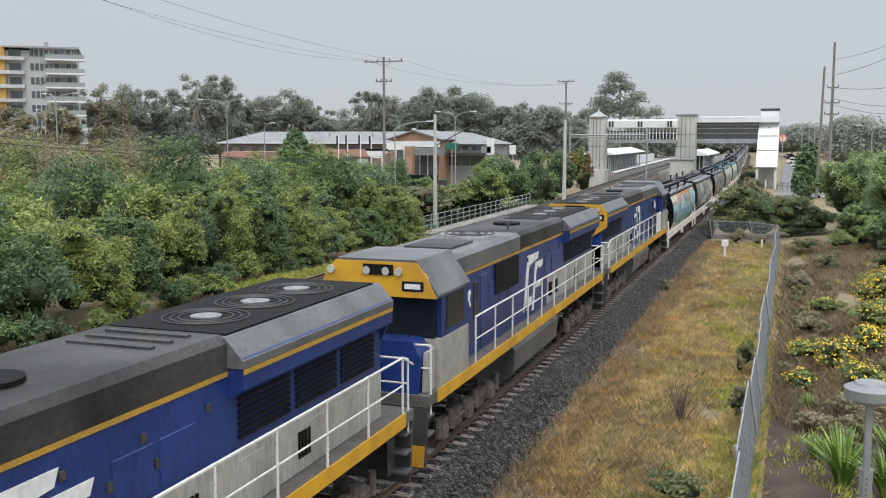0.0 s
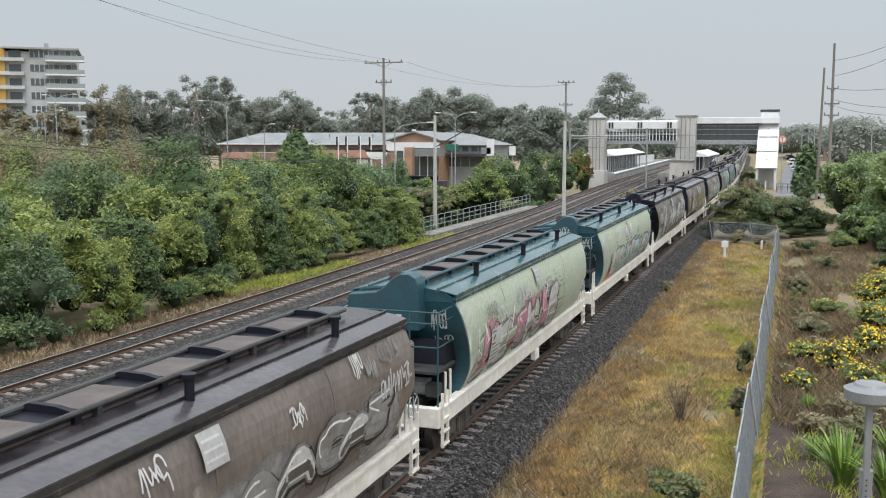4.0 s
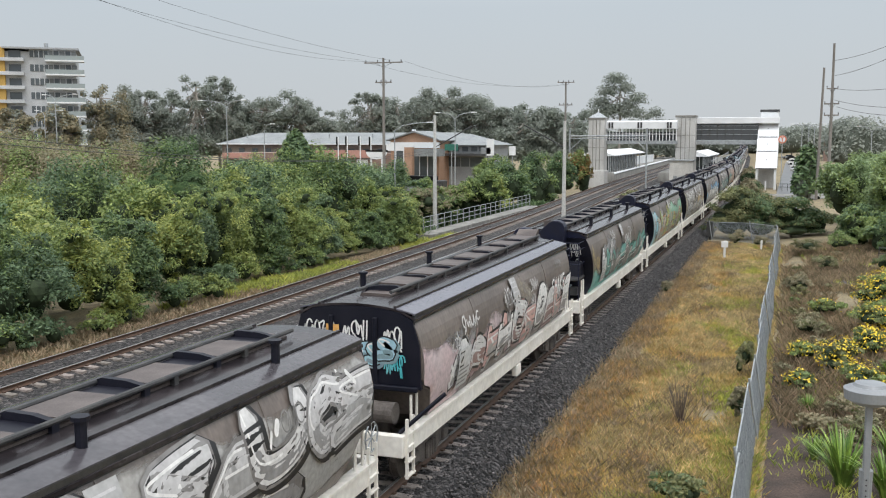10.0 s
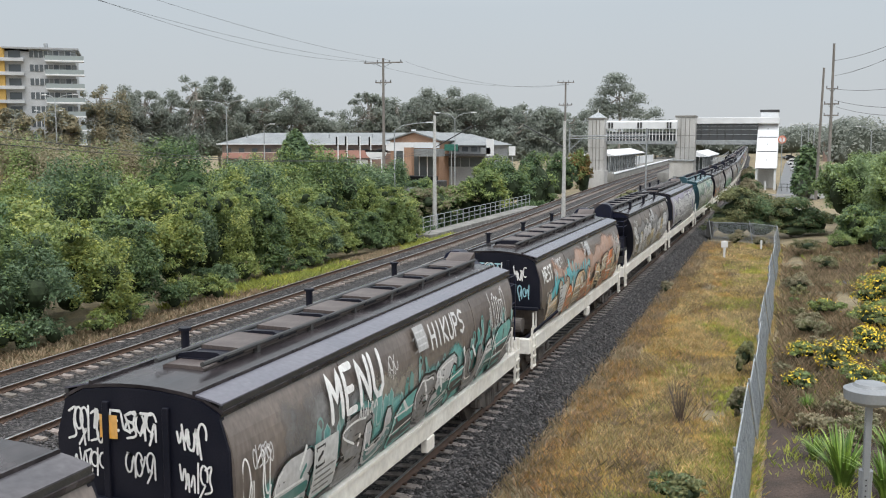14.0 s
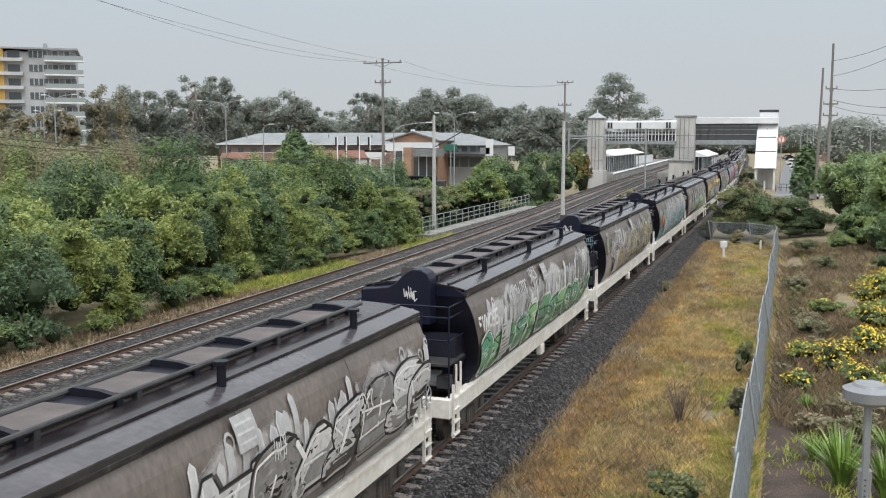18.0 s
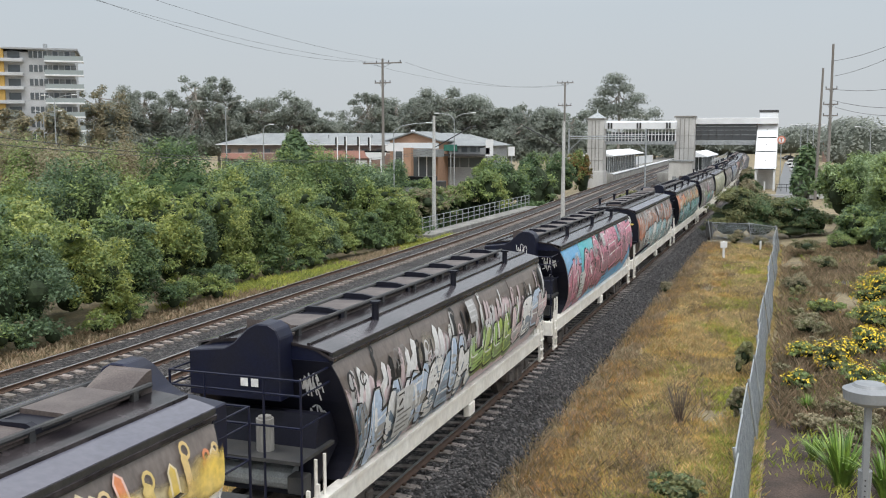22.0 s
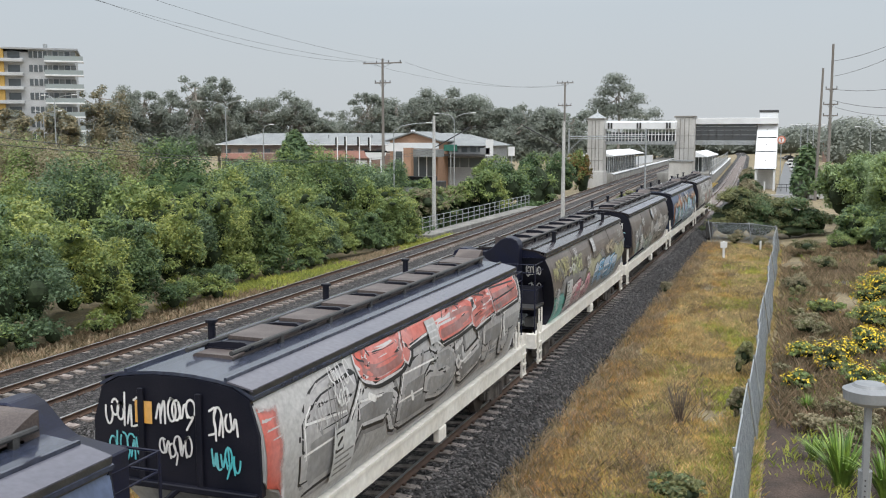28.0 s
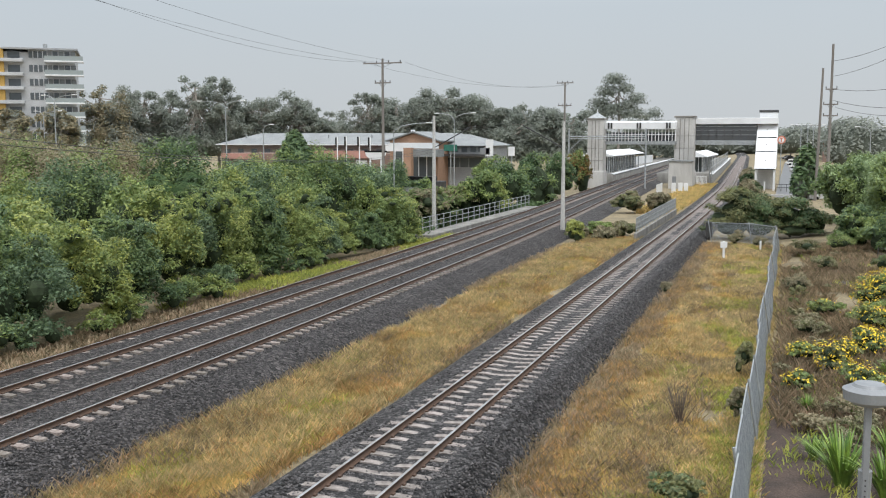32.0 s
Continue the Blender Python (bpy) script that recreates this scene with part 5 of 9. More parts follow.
def hopper_wagon(k, spec):
    lead, kind, layers = spec
    body_m, roof_m, end_m, tone = BODIES[kind]
    # the painted sky sheen is bluer on wagons whose arched end leads
    edge_m = M_ROOF_TEAL if kind == "teal" else M_EAVE_SHEEN if lead == "A" else M_EAVE_SKY_SHEEN
    r = np.random.default_rng(100 + k)
    label = tone + " hopper wagon with " + LOOKS[k] + " graffiti"
    w = thing("hopper_wagon", label, "wagon", group="grain train wagons")
    flip = lead == "B"
    turn = pose(0, 17.1, 0, 0, 0, 180) if flip else Matrix()
    def add(name, me, m, p=None):
        return piece(name, coloured(me, m), w, turn @ p if p is not None else turn.copy())
    body = add("body", ME_BODY, body_m)
    roof = add("roof", ME_ROOF, roof_m)
    for s in (0, 1):
        piece("eave_rib", coloured(WM["eave_rib"], M_DARKSTEEL if kind != "teal" else roof_m), roof, pose(0, Y0 + Y1, 0, 0, 0, 180) if s else None)
    for y in (Y0 + 3.5, Y0 + 7.0, Y0 + 10.5):
        piece("seam", coloured(WM["seam"], body_m), body, pose(0, y, 0))
        piece("seam", coloured(WM["seam"], body_m), body, pose(0, y, 0, 0, 0, 180))
    for n, m in (("roof_rib", roof_m), ("centre_beam", M_BOGIE), ("platform", M_DARKSTEEL), ("end_box", end_m), ("end_hood", M_HATCH), ("body_end", M_BLACK if kind != "teal" else end_m), ("air_tank", M_GALV),
                 ("slope_sheet", M_BLACK), ("end_plate", M_BLACK), ("brake_cylinder", M_BOGIE), ("roof_end", end_m), ("canister", M_LSILVER), ("valve_box", M_DARKSTEEL), ("end_flange", M_BLACK)):
        add(n, WM[n], m)
    for p in (Matrix(), pose(0, 17.1, 0, 0, 0, 180)):
        add("side_sill", WM["side_sill"], M_SILL, p)
        add("headstock", WM["headstock"], M_SILL, p)
        add("brace", WM["brace"], M_BLACK, pose(0, 0, 0) if p == Matrix() else pose(-1.9, 0, 0))
        for s in (-1, 1):
            add("step", WM["step"], M_SILL, p @ pose(s * 1.33, 0.75, 0))
    for x in (-0.45, 0.55):
        add("end_rib", WM["end_rib"], M_BLACK, pose(x, 0, 0))
    for p in (Matrix(), pose(0, Y0 + Y1, 0, 0, 0, 180)):
        add("roof_edge", WM["roof_edge"], edge_m, p)
    for y in (4.6, 8.0, 11.4):
        add("hopper_chute", WM["hopper_chute"], M_BOGIE, pose(0, y, 0))
    for x in (-1.22, -0.55, 0.55, 1.22):
        add("end_post", WM["end_post"], end_m, pose(x, 0, 0))
    for z in (2.62, 3.15, 3.40):
        add("end_rail", WM["end_rail"], end_m, pose(0, 0, z))
        for x in (-1.21, 1.21):
            add("side_rail", WM["side_rail"], end_m, pose(x, 0, z))
    trough = add("hatch_trough", WM["hatch_trough"], M_HATCH)
    beam_m = M_DARKSTEEL if kind != "teal" else M_TEALEND
    add("walkway_beam", WM["walkway_beam"], beam_m)
    for i in range(7):
        y = Y0 + 1.15 + i * 1.72
        lid = piece("lid", coloured(WM["lid"], M_HATCH), trough, pose(0, y, 0))
        piece("lid_gap", coloured(WM["lid_gap"], M_BLACK), trough, pose(0, y + 0.86, 0))
    for y in (Y0 + 2.6, Y0 + 7.2, Y0 + 11.6):
        add("vent", WM["vent"], M_BLACK, pose(0.95, y, -0.06))
    for p in (Matrix(), pose(0, 17.1, 0, 0, 0, 180)):
        add("coupler", WM["coupler"], M_BOGIE, p)
        add("grab_post", WM["grab_post"], M_SILL, p @ pose(1.25, 1.2, 0))
        add("grab_post", WM["grab_post"], M_SILL, p @ pose(-1.25, 1.2, 0))
    add("brake_wheel", WM["brake_wheel"], M_GALV, pose(1.30 if flip else 1.30, 16.2, 1.75))
    add("box_under", WM["box_under"], M_SILL, pose(0, 9.2, 0))
    add("box_under", WM["box_under"], M_SILL, pose(0, 7.9, 0, 0, 0, 180))
    for y in (2.75, 14.35):
        bogie(w, y)
    # paint on the side that faces the garden
    front = (17.1 - Y1) if flip else Y0
    def ends(z):
        return (inset(z, not flip), inset(z, flip))
    def place(u, v, lift):
        z = 1.32 + max(0.0, min(2.16, v * 1.16))
        a, b = ends(z)
        y = front + max(a + 0.03, min((Y1 - Y0) - b - 0.03, u))
        return (side_x(z) + lift, y, z)
    pt = Paint(place)
    def at(f):
        return float(np.interp(f, GLANCE_F, GLANCE_U))
    # old faded patches under everything
    for i in range(3):
        c = at(r.uniform(0, 0.9))
        pt.haze(c, min(14.4, c + r.uniform(1.5, 4)), r.uniform(0, 0.5), r.uniform(0.8, 1.7), tuple(0.6 * e + 0.05 for e in (GY, TN, SV)[i]), 0.45)
    for op in layers:
        if op[0] == "haze":
            pt.haze(at(op[1]), at(op[2]), op[3], op[4], op[5], op[6])
        elif op[0] == "blob":
            blob(pt, at(op[1]), *op[2:])
        elif op[0] == "fringe":
            fringe(pt, r, at(op[1]), at(op[2]), *op[3:])
        elif op[0] == "let":
            figures(pt, r, at(op[1]), at(op[2]), *op[3:])
        elif op[0] == "word":
            word(pt, op[1], at(op[2]), op[3], op[4], 0.11 if op[4] > 0.5 else 0.07, op[5], outline=op[5] == BK)
        else:
            scribble(pt, r, at(op[1]), *op[2:6], n=max(4, int(op[3] * 5)), thick=r.uniform(0.028, 0.05))
    # small tags anywhere
    for i in range(int(r.integers(3, 7))):
        scribble(pt, r, r.uniform(0.3, 12.5), r.uniform(0.9, 1.6), r.uniform(0.5, 1.3), r.uniform(0.2, 0.4), [CHALK, SV, GY][i % 3], n=int(r.integers(4, 8)), thick=r.uniform(0.02, 0.035))
    # the white data panels with unreadable lines
    for q0, q1, v0, v1 in ((2.1, 2.95, 0.22, 1.0), (6.7, 7.25, 1.42, 1.84)):
        pq = np.linspace(q0, q1, 6)
        pt.band(pq, [v0] * 6, [v1] * 6, (0.55, 0.55, 0.54) if v0 < 1 else (0.36, 0.355, 0.35), rows=4)
        if v0 < 1:
            pt.stroke([(q0 + 0.08, v1 - 0.34), (q0 + 0.08, v1 - 0.07), (q0 + 0.36, v1 - 0.07), (q0 + 0.36, v1 - 0.34), (q0 + 0.08, v1 - 0.34)], 0.04, BK, step=0.3)
            pt.stroke([(q0 + 0.15, v1 - 0.24), (q0 + 0.29, v1 - 0.17)], 0.06, BK)
            for i in range(4):
                pt.stroke([(q0 + 0.08, v0 + 0.36 - i * 0.09), (q1 - 0.08 - 0.14 * (i % 2), v0 + 0.36 - i * 0.09)], 0.032, GY, step=0.3)
        else:
            for i in range(3):
                pt.stroke([(q0 + 0.06, v1 - 0.1 - i * 0.11), (q1 - 0.08, v1 - 0.1 - i * 0.11)], 0.03, SV, step=0.3)
    pt.done("graffiti", body, "layered spray-paint graffiti over the side").matrix_basis = turn.inverted()
    # tags on the end that leads
    ye = (17.1 - Y1 - 0.056) if flip else None
    if flip:
        def flat(u, v, lift):
            return (u, ye - lift, v)
        pe = Paint(flat)
        c = [WH, LB, SV, CY][k % 4]
        scribble(pe, r, -1.2, 2.95, 0.9, 0.5, WH, n=7, thick=0.035)
        scribble(pe, r, -1.15, 2.45, 0.8, 0.4, c, n=6, thick=0.03)
        scribble(pe, r, -0.3, 3.05, 0.9, 0.42, WH if k % 3 else YL, n=6, thick=0.035)
        scribble(pe, r, -0.25, 2.5, 0.75, 0.4, CHALK, n=6, thick=0.03)
        scribble(pe, r, 0.62, 2.95, 0.6, 0.45, WH, n=5, thick=0.035)
        scribble(pe, r, 0.65, 2.4, 0.65, 0.42, c, n=6, thick=0.03)
        if k == 25:
            figures(pe, r, -1.25, 1.2, 2.35, 3.05, 5, [(0.05, 0.14, 0.34), (0.04, 0.10, 0.26)], (0.45, 0.5, 0.3))
        if k == 11:
            figures(pe, r, -0.6, 0.9, 2.6, 3.05, 4, [LB, (0.3, 0.5, 0.6)], BK)
        if k in (16, 17):
            word(pe, "NEST", -0.75, 3.15, 0.28, 0.045, WH if k == 16 else LB)
        if k == 29:
            word(pe, "NEST", -0.2, 2.6, 0.4, 0.09, YL)
        pe.band([-0.66, -0.50, -0.36], [3.02] * 3, [3.36] * 3, (0.72, 0.34, 0.02), rows=1)
        pe.done("end_graffiti", w, "white and coloured scrawled tags on the black end plate")
    else:
        def flat(u, v, lift):
            return (u, Y0 - 0.43 - lift, v)
        pe = Paint(flat)
        for x in (-0.20, 0.0):
            pe.band([x, x + 0.07, x + 0.14], [3.08] * 3, [3.22] * 3, WH, rows=1)
        if k % 3:
            scribble(pe, r, -0.1, 3.35, 0.5, 0.4, CHALK, n=5, thick=0.022)
        if k % 4 != 2:
            def sloped(u, v, lift):
                return (u, Y0 + inset(v, True) - 0.03 - lift, v)
            ps = Paint(sloped)
            scribble(ps, r, 0.66, 2.85, 0.6, 0.45, [CHALK, WH, LB][k % 3], n=6, thick=0.03)
            scribble(ps, r, 0.70, 2.3, 0.55, 0.4, [WH, SV, CHALK][k % 3], n=5, thick=0.026)
            ps.done("end_graffiti", w, "white scrawled tags on the dark end wall")
        pe.done("end_marking", w, "small white marker plates and a scrawl on the boxed end")
    return w


TRAIN = []
for k, spec in enumerate(WAGONS):
    TRAIN.append((hopper_wagon(k, spec), 60.18 + PITCH * k))


# ---- the three diesel locomotives at the head ----
M_BLUE = mat("loco_blue", (0.017, 0.043, 0.195), (0.011, 0.026, 0.115), rough=0.32, scale=0.7, fine=14, streak=0.3, bump=0.04, grit=0.22)
M_LGREY = mat("loco_grey", (0.135, 0.138, 0.146), (0.075, 0.077, 0.082), rough=0.4, scale=0.7, fine=14, bump=0.03, grit=0.2)
M_LROOF = mat("loco_roof_sooty", (0.060, 0.058, 0.058), (0.014, 0.013, 0.013), spec=0.3, rough=0.55, scale=0.5, fine=10, bump=0.04, grit=0.25)
M_DECK = mat("grimy_deck", (0.13, 0.12, 0.11), (0.08, 0.072, 0.066), rough=0.7, scale=1.5, fine=16, bump=0.1)
M_YEL = mat("loco_yellow", (0.66, 0.36, 0.025), (0.50, 0.27, 0.03), rough=0.45, scale=1.5, bump=0.02, grit=0.16)
M_STRIPE = mat("dull_gold_stripe", (0.46, 0.27, 0.04), (0.36, 0.215, 0.04), rough=0.45, scale=1.5, bump=0.02, grit=0.2)
M_RAILING = mat("white_handrail", (0.72, 0.72, 0.70), (0.6, 0.6, 0.58), rough=0.45, scale=2, bump=0)
M_GRILLE = mat("black_grille", (0.007, 0.007, 0.008), (0.012, 0.012, 0.012), rough=0.7, spec=0.12, scale=5, bump=0)
M_SCREEN = glass("cab_glass", (0.012, 0.015, 0.018))
M_LAMP = mat("lamp_glass", (0.5, 0.5, 0.48), (0.42, 0.42, 0.4), rough=0.2, scale=4, bump=0)
M_FAN = mat("fan_hub_grey", (0.26, 0.26, 0.26), (0.14, 0.14, 0.14), rough=0.5, scale=5)
M_PALEWHITE = paint((0.70, 0.71, 0.72))
M_REDHOSE = mat("red_hose_cap", (0.5, 0.07, 0.05), rough=0.5, bump=0)


def frame_ring(bm, y0, y1, prof):
    return prism(bm, prof, "y", y0, y1)


def hood_section(half, low, shoulder, top, cham):
    return [(-half, low), (half, low), (half, shoulder), (half - cham, top), (-half + cham, top), (-half, shoulder)]


def loco(cab_leads, tail, label, ra=15.3, rb=20.5):
    """A locomotive whose cab is at the end y = 0; it is turned about when the cab trails; its radiators stand from ra to rb."""
    t = thing("diesel_locomotive", label, "locomotive", group="leading locomotives")
    L = 21.0
    turn = Matrix() if cab_leads else pose(0, L, 0, 0, 0, 180)
    def add(name, bm, m, lab="", parent=None, smooth=False):
        if name != "bogie":
            for v in bm.verts:
                z = v.co.z
                v.co.z = 1.82 + (z - 1.5) * 1.10 if z > 1.5 else z * 1.82 / 1.5
        ob = part(name, bm, m, parent or t, lab, smooth)
        if parent is None:
            ob.matrix_basis = turn.copy()
        return ob
    deck = add("deck", box(B(), -1.44, 1.44, 0.42, L - 0.42, 1.32, 1.50), M_DECK, "grimy brown-grey walkway deck")
    for s in (-1, 1):
        add("deck_edge", prism(B(), [(0.9, 1.30), (0.9, 1.53), (L - 0.9, 1.53), (L - 0.9, 1.30)], "x", *((1.441, 1.47) if s > 0 else (-1.47, -1.441))), M_YEL, "yellow edge along the walkway")
    add("underframe", box(B(), -0.95, 0.95, 0.8, L - 0.8, 1.0, 1.32), M_BOGIE)
    add("fuel_tank", prism(B(), [(-1.25, 0.55), (-1.0, 0.32), (1.0, 0.32), (1.25, 0.55), (1.30, 1.05), (1.15, 1.25), (-1.15, 1.25), (-1.30, 1.05)], "y", 7.6, 12.9), M_LGREY, "grey fuel tank with sloped sides")
    # engine hood
    hood = add("hood", frame_ring(B(), 3.1, ra, hood_section(1.08, 1.5, 3.7, 3.88, 0.10)), M_BLUE, "blue hood")
    low = add("hood_lower_panel", B_low(rb), M_LSILVER, "silver lower hood doors")
    add("cab_end_roof", frame_ring(B(), 3.1, 8.8, [(-1.105, 3.47), (1.105, 3.47), (1.105, 3.82), (0.98, 3.915), (-0.98, 3.915), (-1.105, 3.82)]), M_LGREY, "light grey roof behind the cab")
    add("hood_top", frame_ring(B(), 8.8, ra, [(-1.10, 3.47), (1.10, 3.47), (1.10, 3.82), (0.98, 3.92), (-0.98, 3.92), (-1.10, 3.82)]), M_LROOF, "sooty grey hood roof")
    rad = add("radiator_hood", frame_ring(B(), ra, rb, [(-1.08, 1.5), (1.08, 1.5), (1.08, 3.08), (1.34, 3.22), (1.34, 3.62), (1.06, 3.84), (-1.06, 3.84), (-1.34, 3.62), (-1.34, 3.22), (-1.08, 3.08)]), M_BLUE, "overhanging blue radiator section")
    add("radiator_roof", frame_ring(B(), ra - 0.02, rb + 0.02, [(-1.355, 3.50), (-1.355, 3.60), (-1.07, 3.885), (1.07, 3.885), (1.355, 3.60), (1.355, 3.50)]), M_LGREY, "grey sloping radiator roof edge")
    add("radiator_grille", box(B(), -1.0, 1.0, ra + 0.12, rb - 0.12, 3.80, 3.91), M_GRILLE, "black radiator grille on the roof")
    for y in (ra + 1.15, ra + 2.6, ra + 4.05):
        f = rod(B(), (0, y, 3.905), (0, y, 3.935), 0.24, n=18)
        fan = add("fan_hub", f, M_FAN, "pale fan hub")
        for rr in (0.42, 0.54, 0.66):
            add("guard_ring", tube(B(), [(rr * math.cos(i * math.tau / 20), y + rr * math.sin(i * math.tau / 20), 3.92) for i in range(21)], 0.014, 4), M_DARKSTEEL)
    for s in (-1, 1):
        for i, (a, b) in enumerate(((ra + 0.25, ra + 1.75), (ra + 1.95, ra + 3.4), (ra + 3.6, ra + 5.0))):
            sl = B()
            for q in range(7):
                z = 2.50 + q * 0.085
                box(sl, s * 1.085 - 0.02, s * 1.085 + 0.03 * s, a, b, z, z + 0.05)
            add("louvre", sl, M_GRILLE, "black louvred air intake")
        add("stripe", prism(B(), [(3.2, 3.39), (3.2, 3.46), (ra, 3.46), (ra, 3.39)], "x", *((1.081, 1.095) if s > 0 else (-1.095, -1.081))), M_STRIPE, "dull yellow stripe")
        add("radiator_stripe", prism(B(), [(ra, 3.42), (ra, 3.49), (rb, 3.49), (rb, 3.42)], "x", *((1.344, 1.352) if s > 0 else (-1.352, -1.344))), M_STRIPE, "dull yellow stripe")
        for y in (6.2, 7.1, 8.0, 12.3, 13.2, 15.0, 16.0, 17.0, 18.0, 19.0):
            d = box(B(), s * 1.085 - 0.012, s * 1.085 + 0.012, y - 0.38, y + 0.38, 2.42 if y < 14 else 1.62, 3.0 if y < 14 else 2.22, 0.01)
            add("access_door", d, M_LSILVER if y > 14 else M_BLUE)
        for y in (6.6, 8.9, 10.05, 10.95, 11.85, 12.75):
            add("door_latch", box(B(), s * 1.09 - 0.02, s * 1.09 + 0.02, y - 0.04, y + 0.04, 2.68, 2.80), M_DARKSTEEL)
        for y in (12.6, 13.4, 16.6):
            vg = B()
            for q in range(4):
                box(vg, s * 1.098 - 0.02, s * 1.098 + 0.02, y - 0.2 + q * 0.11, y - 0.14 + q * 0.11, 1.72, 2.12)
            add("door_grille", vg, M_GRILLE, "dark slotted grille")
        for y in (ra - 0.5, ra - 1.9, ra - 3.3, ra - 4.7):
            add("hood_catch", box(B(), s * 1.086 - 0.02, s * 1.086 + 0.02, y - 0.05, y + 0.05, 3.05, 3.15), M_DARKSTEEL)
        lg = B()
        xs_ = (1.082, 1.094) if s > 0 else (-1.094, -1.082)
        for q in (((0.0, 1.70), (0.28, 1.70), (0.62, 2.92), (0.34, 2.92)), ((0.34, 2.92), (0.42, 3.20), (1.75, 3.20), (1.67, 3.02), (0.62, 2.92)), ((0.0, 1.70), (0.28, 1.70), (0.95, 1.90), (0.90, 2.06), (0.36, 1.98)),
                  ((0.98, 1.62), (1.20, 1.62), (1.50, 2.70), (1.28, 2.70)), ((1.28, 2.70), (1.36, 2.93), (2.30, 2.93), (2.22, 2.76), (1.50, 2.70)), ((1.30, 2.20), (1.36, 2.36), (2.10, 2.36), (2.04, 2.20))):
            prism(lg, [(9.3 + (p[0] if cab_leads == (s > 0) else 2.3 - p[0]), p[1]) for p in q], "x", *xs_)
        add("emblem", lg, M_PALEWHITE, "white angular emblem on the hood")
    for y in (5.0,):
        add("roof_cover", box(B(), -0.62, 0.62, y - 0.9, y + 0.9, 3.90, 3.97, 0.02), M_LROOF, "raised roof cover")
    add("exhaust", rod(B(), (0, 11.2, 3.9), (0, 11.2, 3.98), 0.42, n=20), M_GRILLE, "sooty exhaust opening")
    for y in (13.3, 13.7, 14.1):
        add("roof_rib", box(B(), -0.68, 0.68, y - 0.05, y + 0.05, 3.9, 3.95), M_DARKSTEEL)
    add("lifting_eye", rod(rod(B(), (0.5, 9.6, 3.9), (0.5, 9.6, 4.05), 0.03), (0.5, 9.52, 4.05), (0.5, 9.68, 4.05), 0.03), M_DARKSTEEL)
    add("dark_intake", prism(B(), [(6.3, 2.62), (6.3, 3.36), (8.6, 3.36), (8.6, 2.62)], "x", 1.07, 1.125), M_GRILLE)
    add("brake_fan", rod(B(), (0, 7.5, 3.90), (0, 7.5, 3.975), 0.88, 0.84, n=28), M_FAN, "round brake fan cover")
    for rr in (0.3, 0.5, 0.7):
        add("guard_ring", tube(B(), [(rr * math.cos(i * math.tau / 20), 7.5 + rr * math.sin(i * math.tau / 20), 3.985) for i in range(21)], 0.016, 4), M_DARKSTEEL)
    if not cab_leads:
        for s in (-1, 1):
            add("rail_panel", box(B(), s * 1.40 - 0.015, s * 1.40 + 0.015, 3.8, 5.25, 1.56, 2.50, 0.005), M_PALEWHITE, "white sheet panel on the handrail")
    # cab and nose
    cab_p = [(-1.40, 2.45), (1.40, 2.45), (1.40, 3.35), (0.92, 3.98), (-0.92, 3.98), (-1.40, 3.35)]
    add("cab", frame_ring(B(), 1.30, 3.1, cab_p), M_BLUE, "blue cab")
    add("cab_lower", frame_ring(B(), 1.15, 3.1, [(-1.42, 1.5), (1.42, 1.5), (1.42, 2.48), (-1.42, 2.48)]), M_LSILVER, "silver lower cab side")
    add("cab_roof", frame_ring(B(), 1.0, 3.18, [(-1.43, 3.32), (1.43, 3.32), (1.43, 3.37), (0.94, 4.03), (-0.94, 4.03), (-1.43, 3.37)]), M_LGREY, "light grey chamfered cab roof")
    nose = frame_ring(B(), 0.50, 1.28, [(-1.15, 1.5), (1.15, 1.5), (1.22, 2.2), (1.02, 2.52), (-1.02, 2.52), (-1.22, 2.2)])
    add("nose", nose, M_BLUE, "blue sloping nose")
    add("nose_side", frame_ring(B(), 0.62, 1.29, [(1.20, 1.52), (1.32, 1.52), (1.32, 2.3), (1.24, 2.3)]), M_LSILVER)
    add("brow", frame_ring(B(), 0.95, 1.05, [(-1.40, 3.30), (1.40, 3.30), (1.18, 3.72), (0.95, 3.98), (-0.95, 3.98), (-1.18, 3.72)]), M_YEL, "yellow panel over the windscreen")
    ws = frame_ring(B(), 1.13, 1.29, [(-1.30, 2.52), (1.30, 2.52), (1.28, 3.30), (-1.28, 3.30)])
    add("windscreen", ws, M_SCREEN, "dark windscreen")
    add("number_board", box(B(), 0.62, 1.12, 0.935, 0.95, 3.42, 3.62, 0.01), M_BLACK, "black board with a white bar")
    add("number_bar", box(B(), 0.69, 1.05, 0.922, 0.936, 3.47, 3.57), M_PALEWHITE)
    add("light_recess", box(B(), -0.28, 0.42, 0.92, 0.95, 3.72, 3.93), M_GRILLE)
    for x in (-1.05, 0.55, -0.2, 0.25):
        add("headlight", rod(B(), (x, 0.95, 3.80), (x, 0.905, 3.80), 0.085, n=12), M_LAMP, "round headlight")
    for s in (-1, 1):
        add("side_window", box(B(), s * 1.405 - 0.012, s * 1.405 + 0.012, 1.6, 2.75, 2.62, 3.28), M_SCREEN, "dark sliding side window")
        add("side_window", box(B(), s * 1.085 - 0.012, s * 1.085 + 0.014, 4.5, 4.85, 2.3, 3.15, 0.01), M_SCREEN)
        add("cab_door", box(B(), s * 1.08 - 0.02, s * 1.08 + 0.018, 5.05, 5.7, 1.55, 3.25, 0.01), M_BLUE)
        add("window_pillar", box(B(), s * 1.41 - 0.012, s * 1.41 + 0.016, 2.15, 2.2, 2.6, 3.3), M_DARKSTEEL)
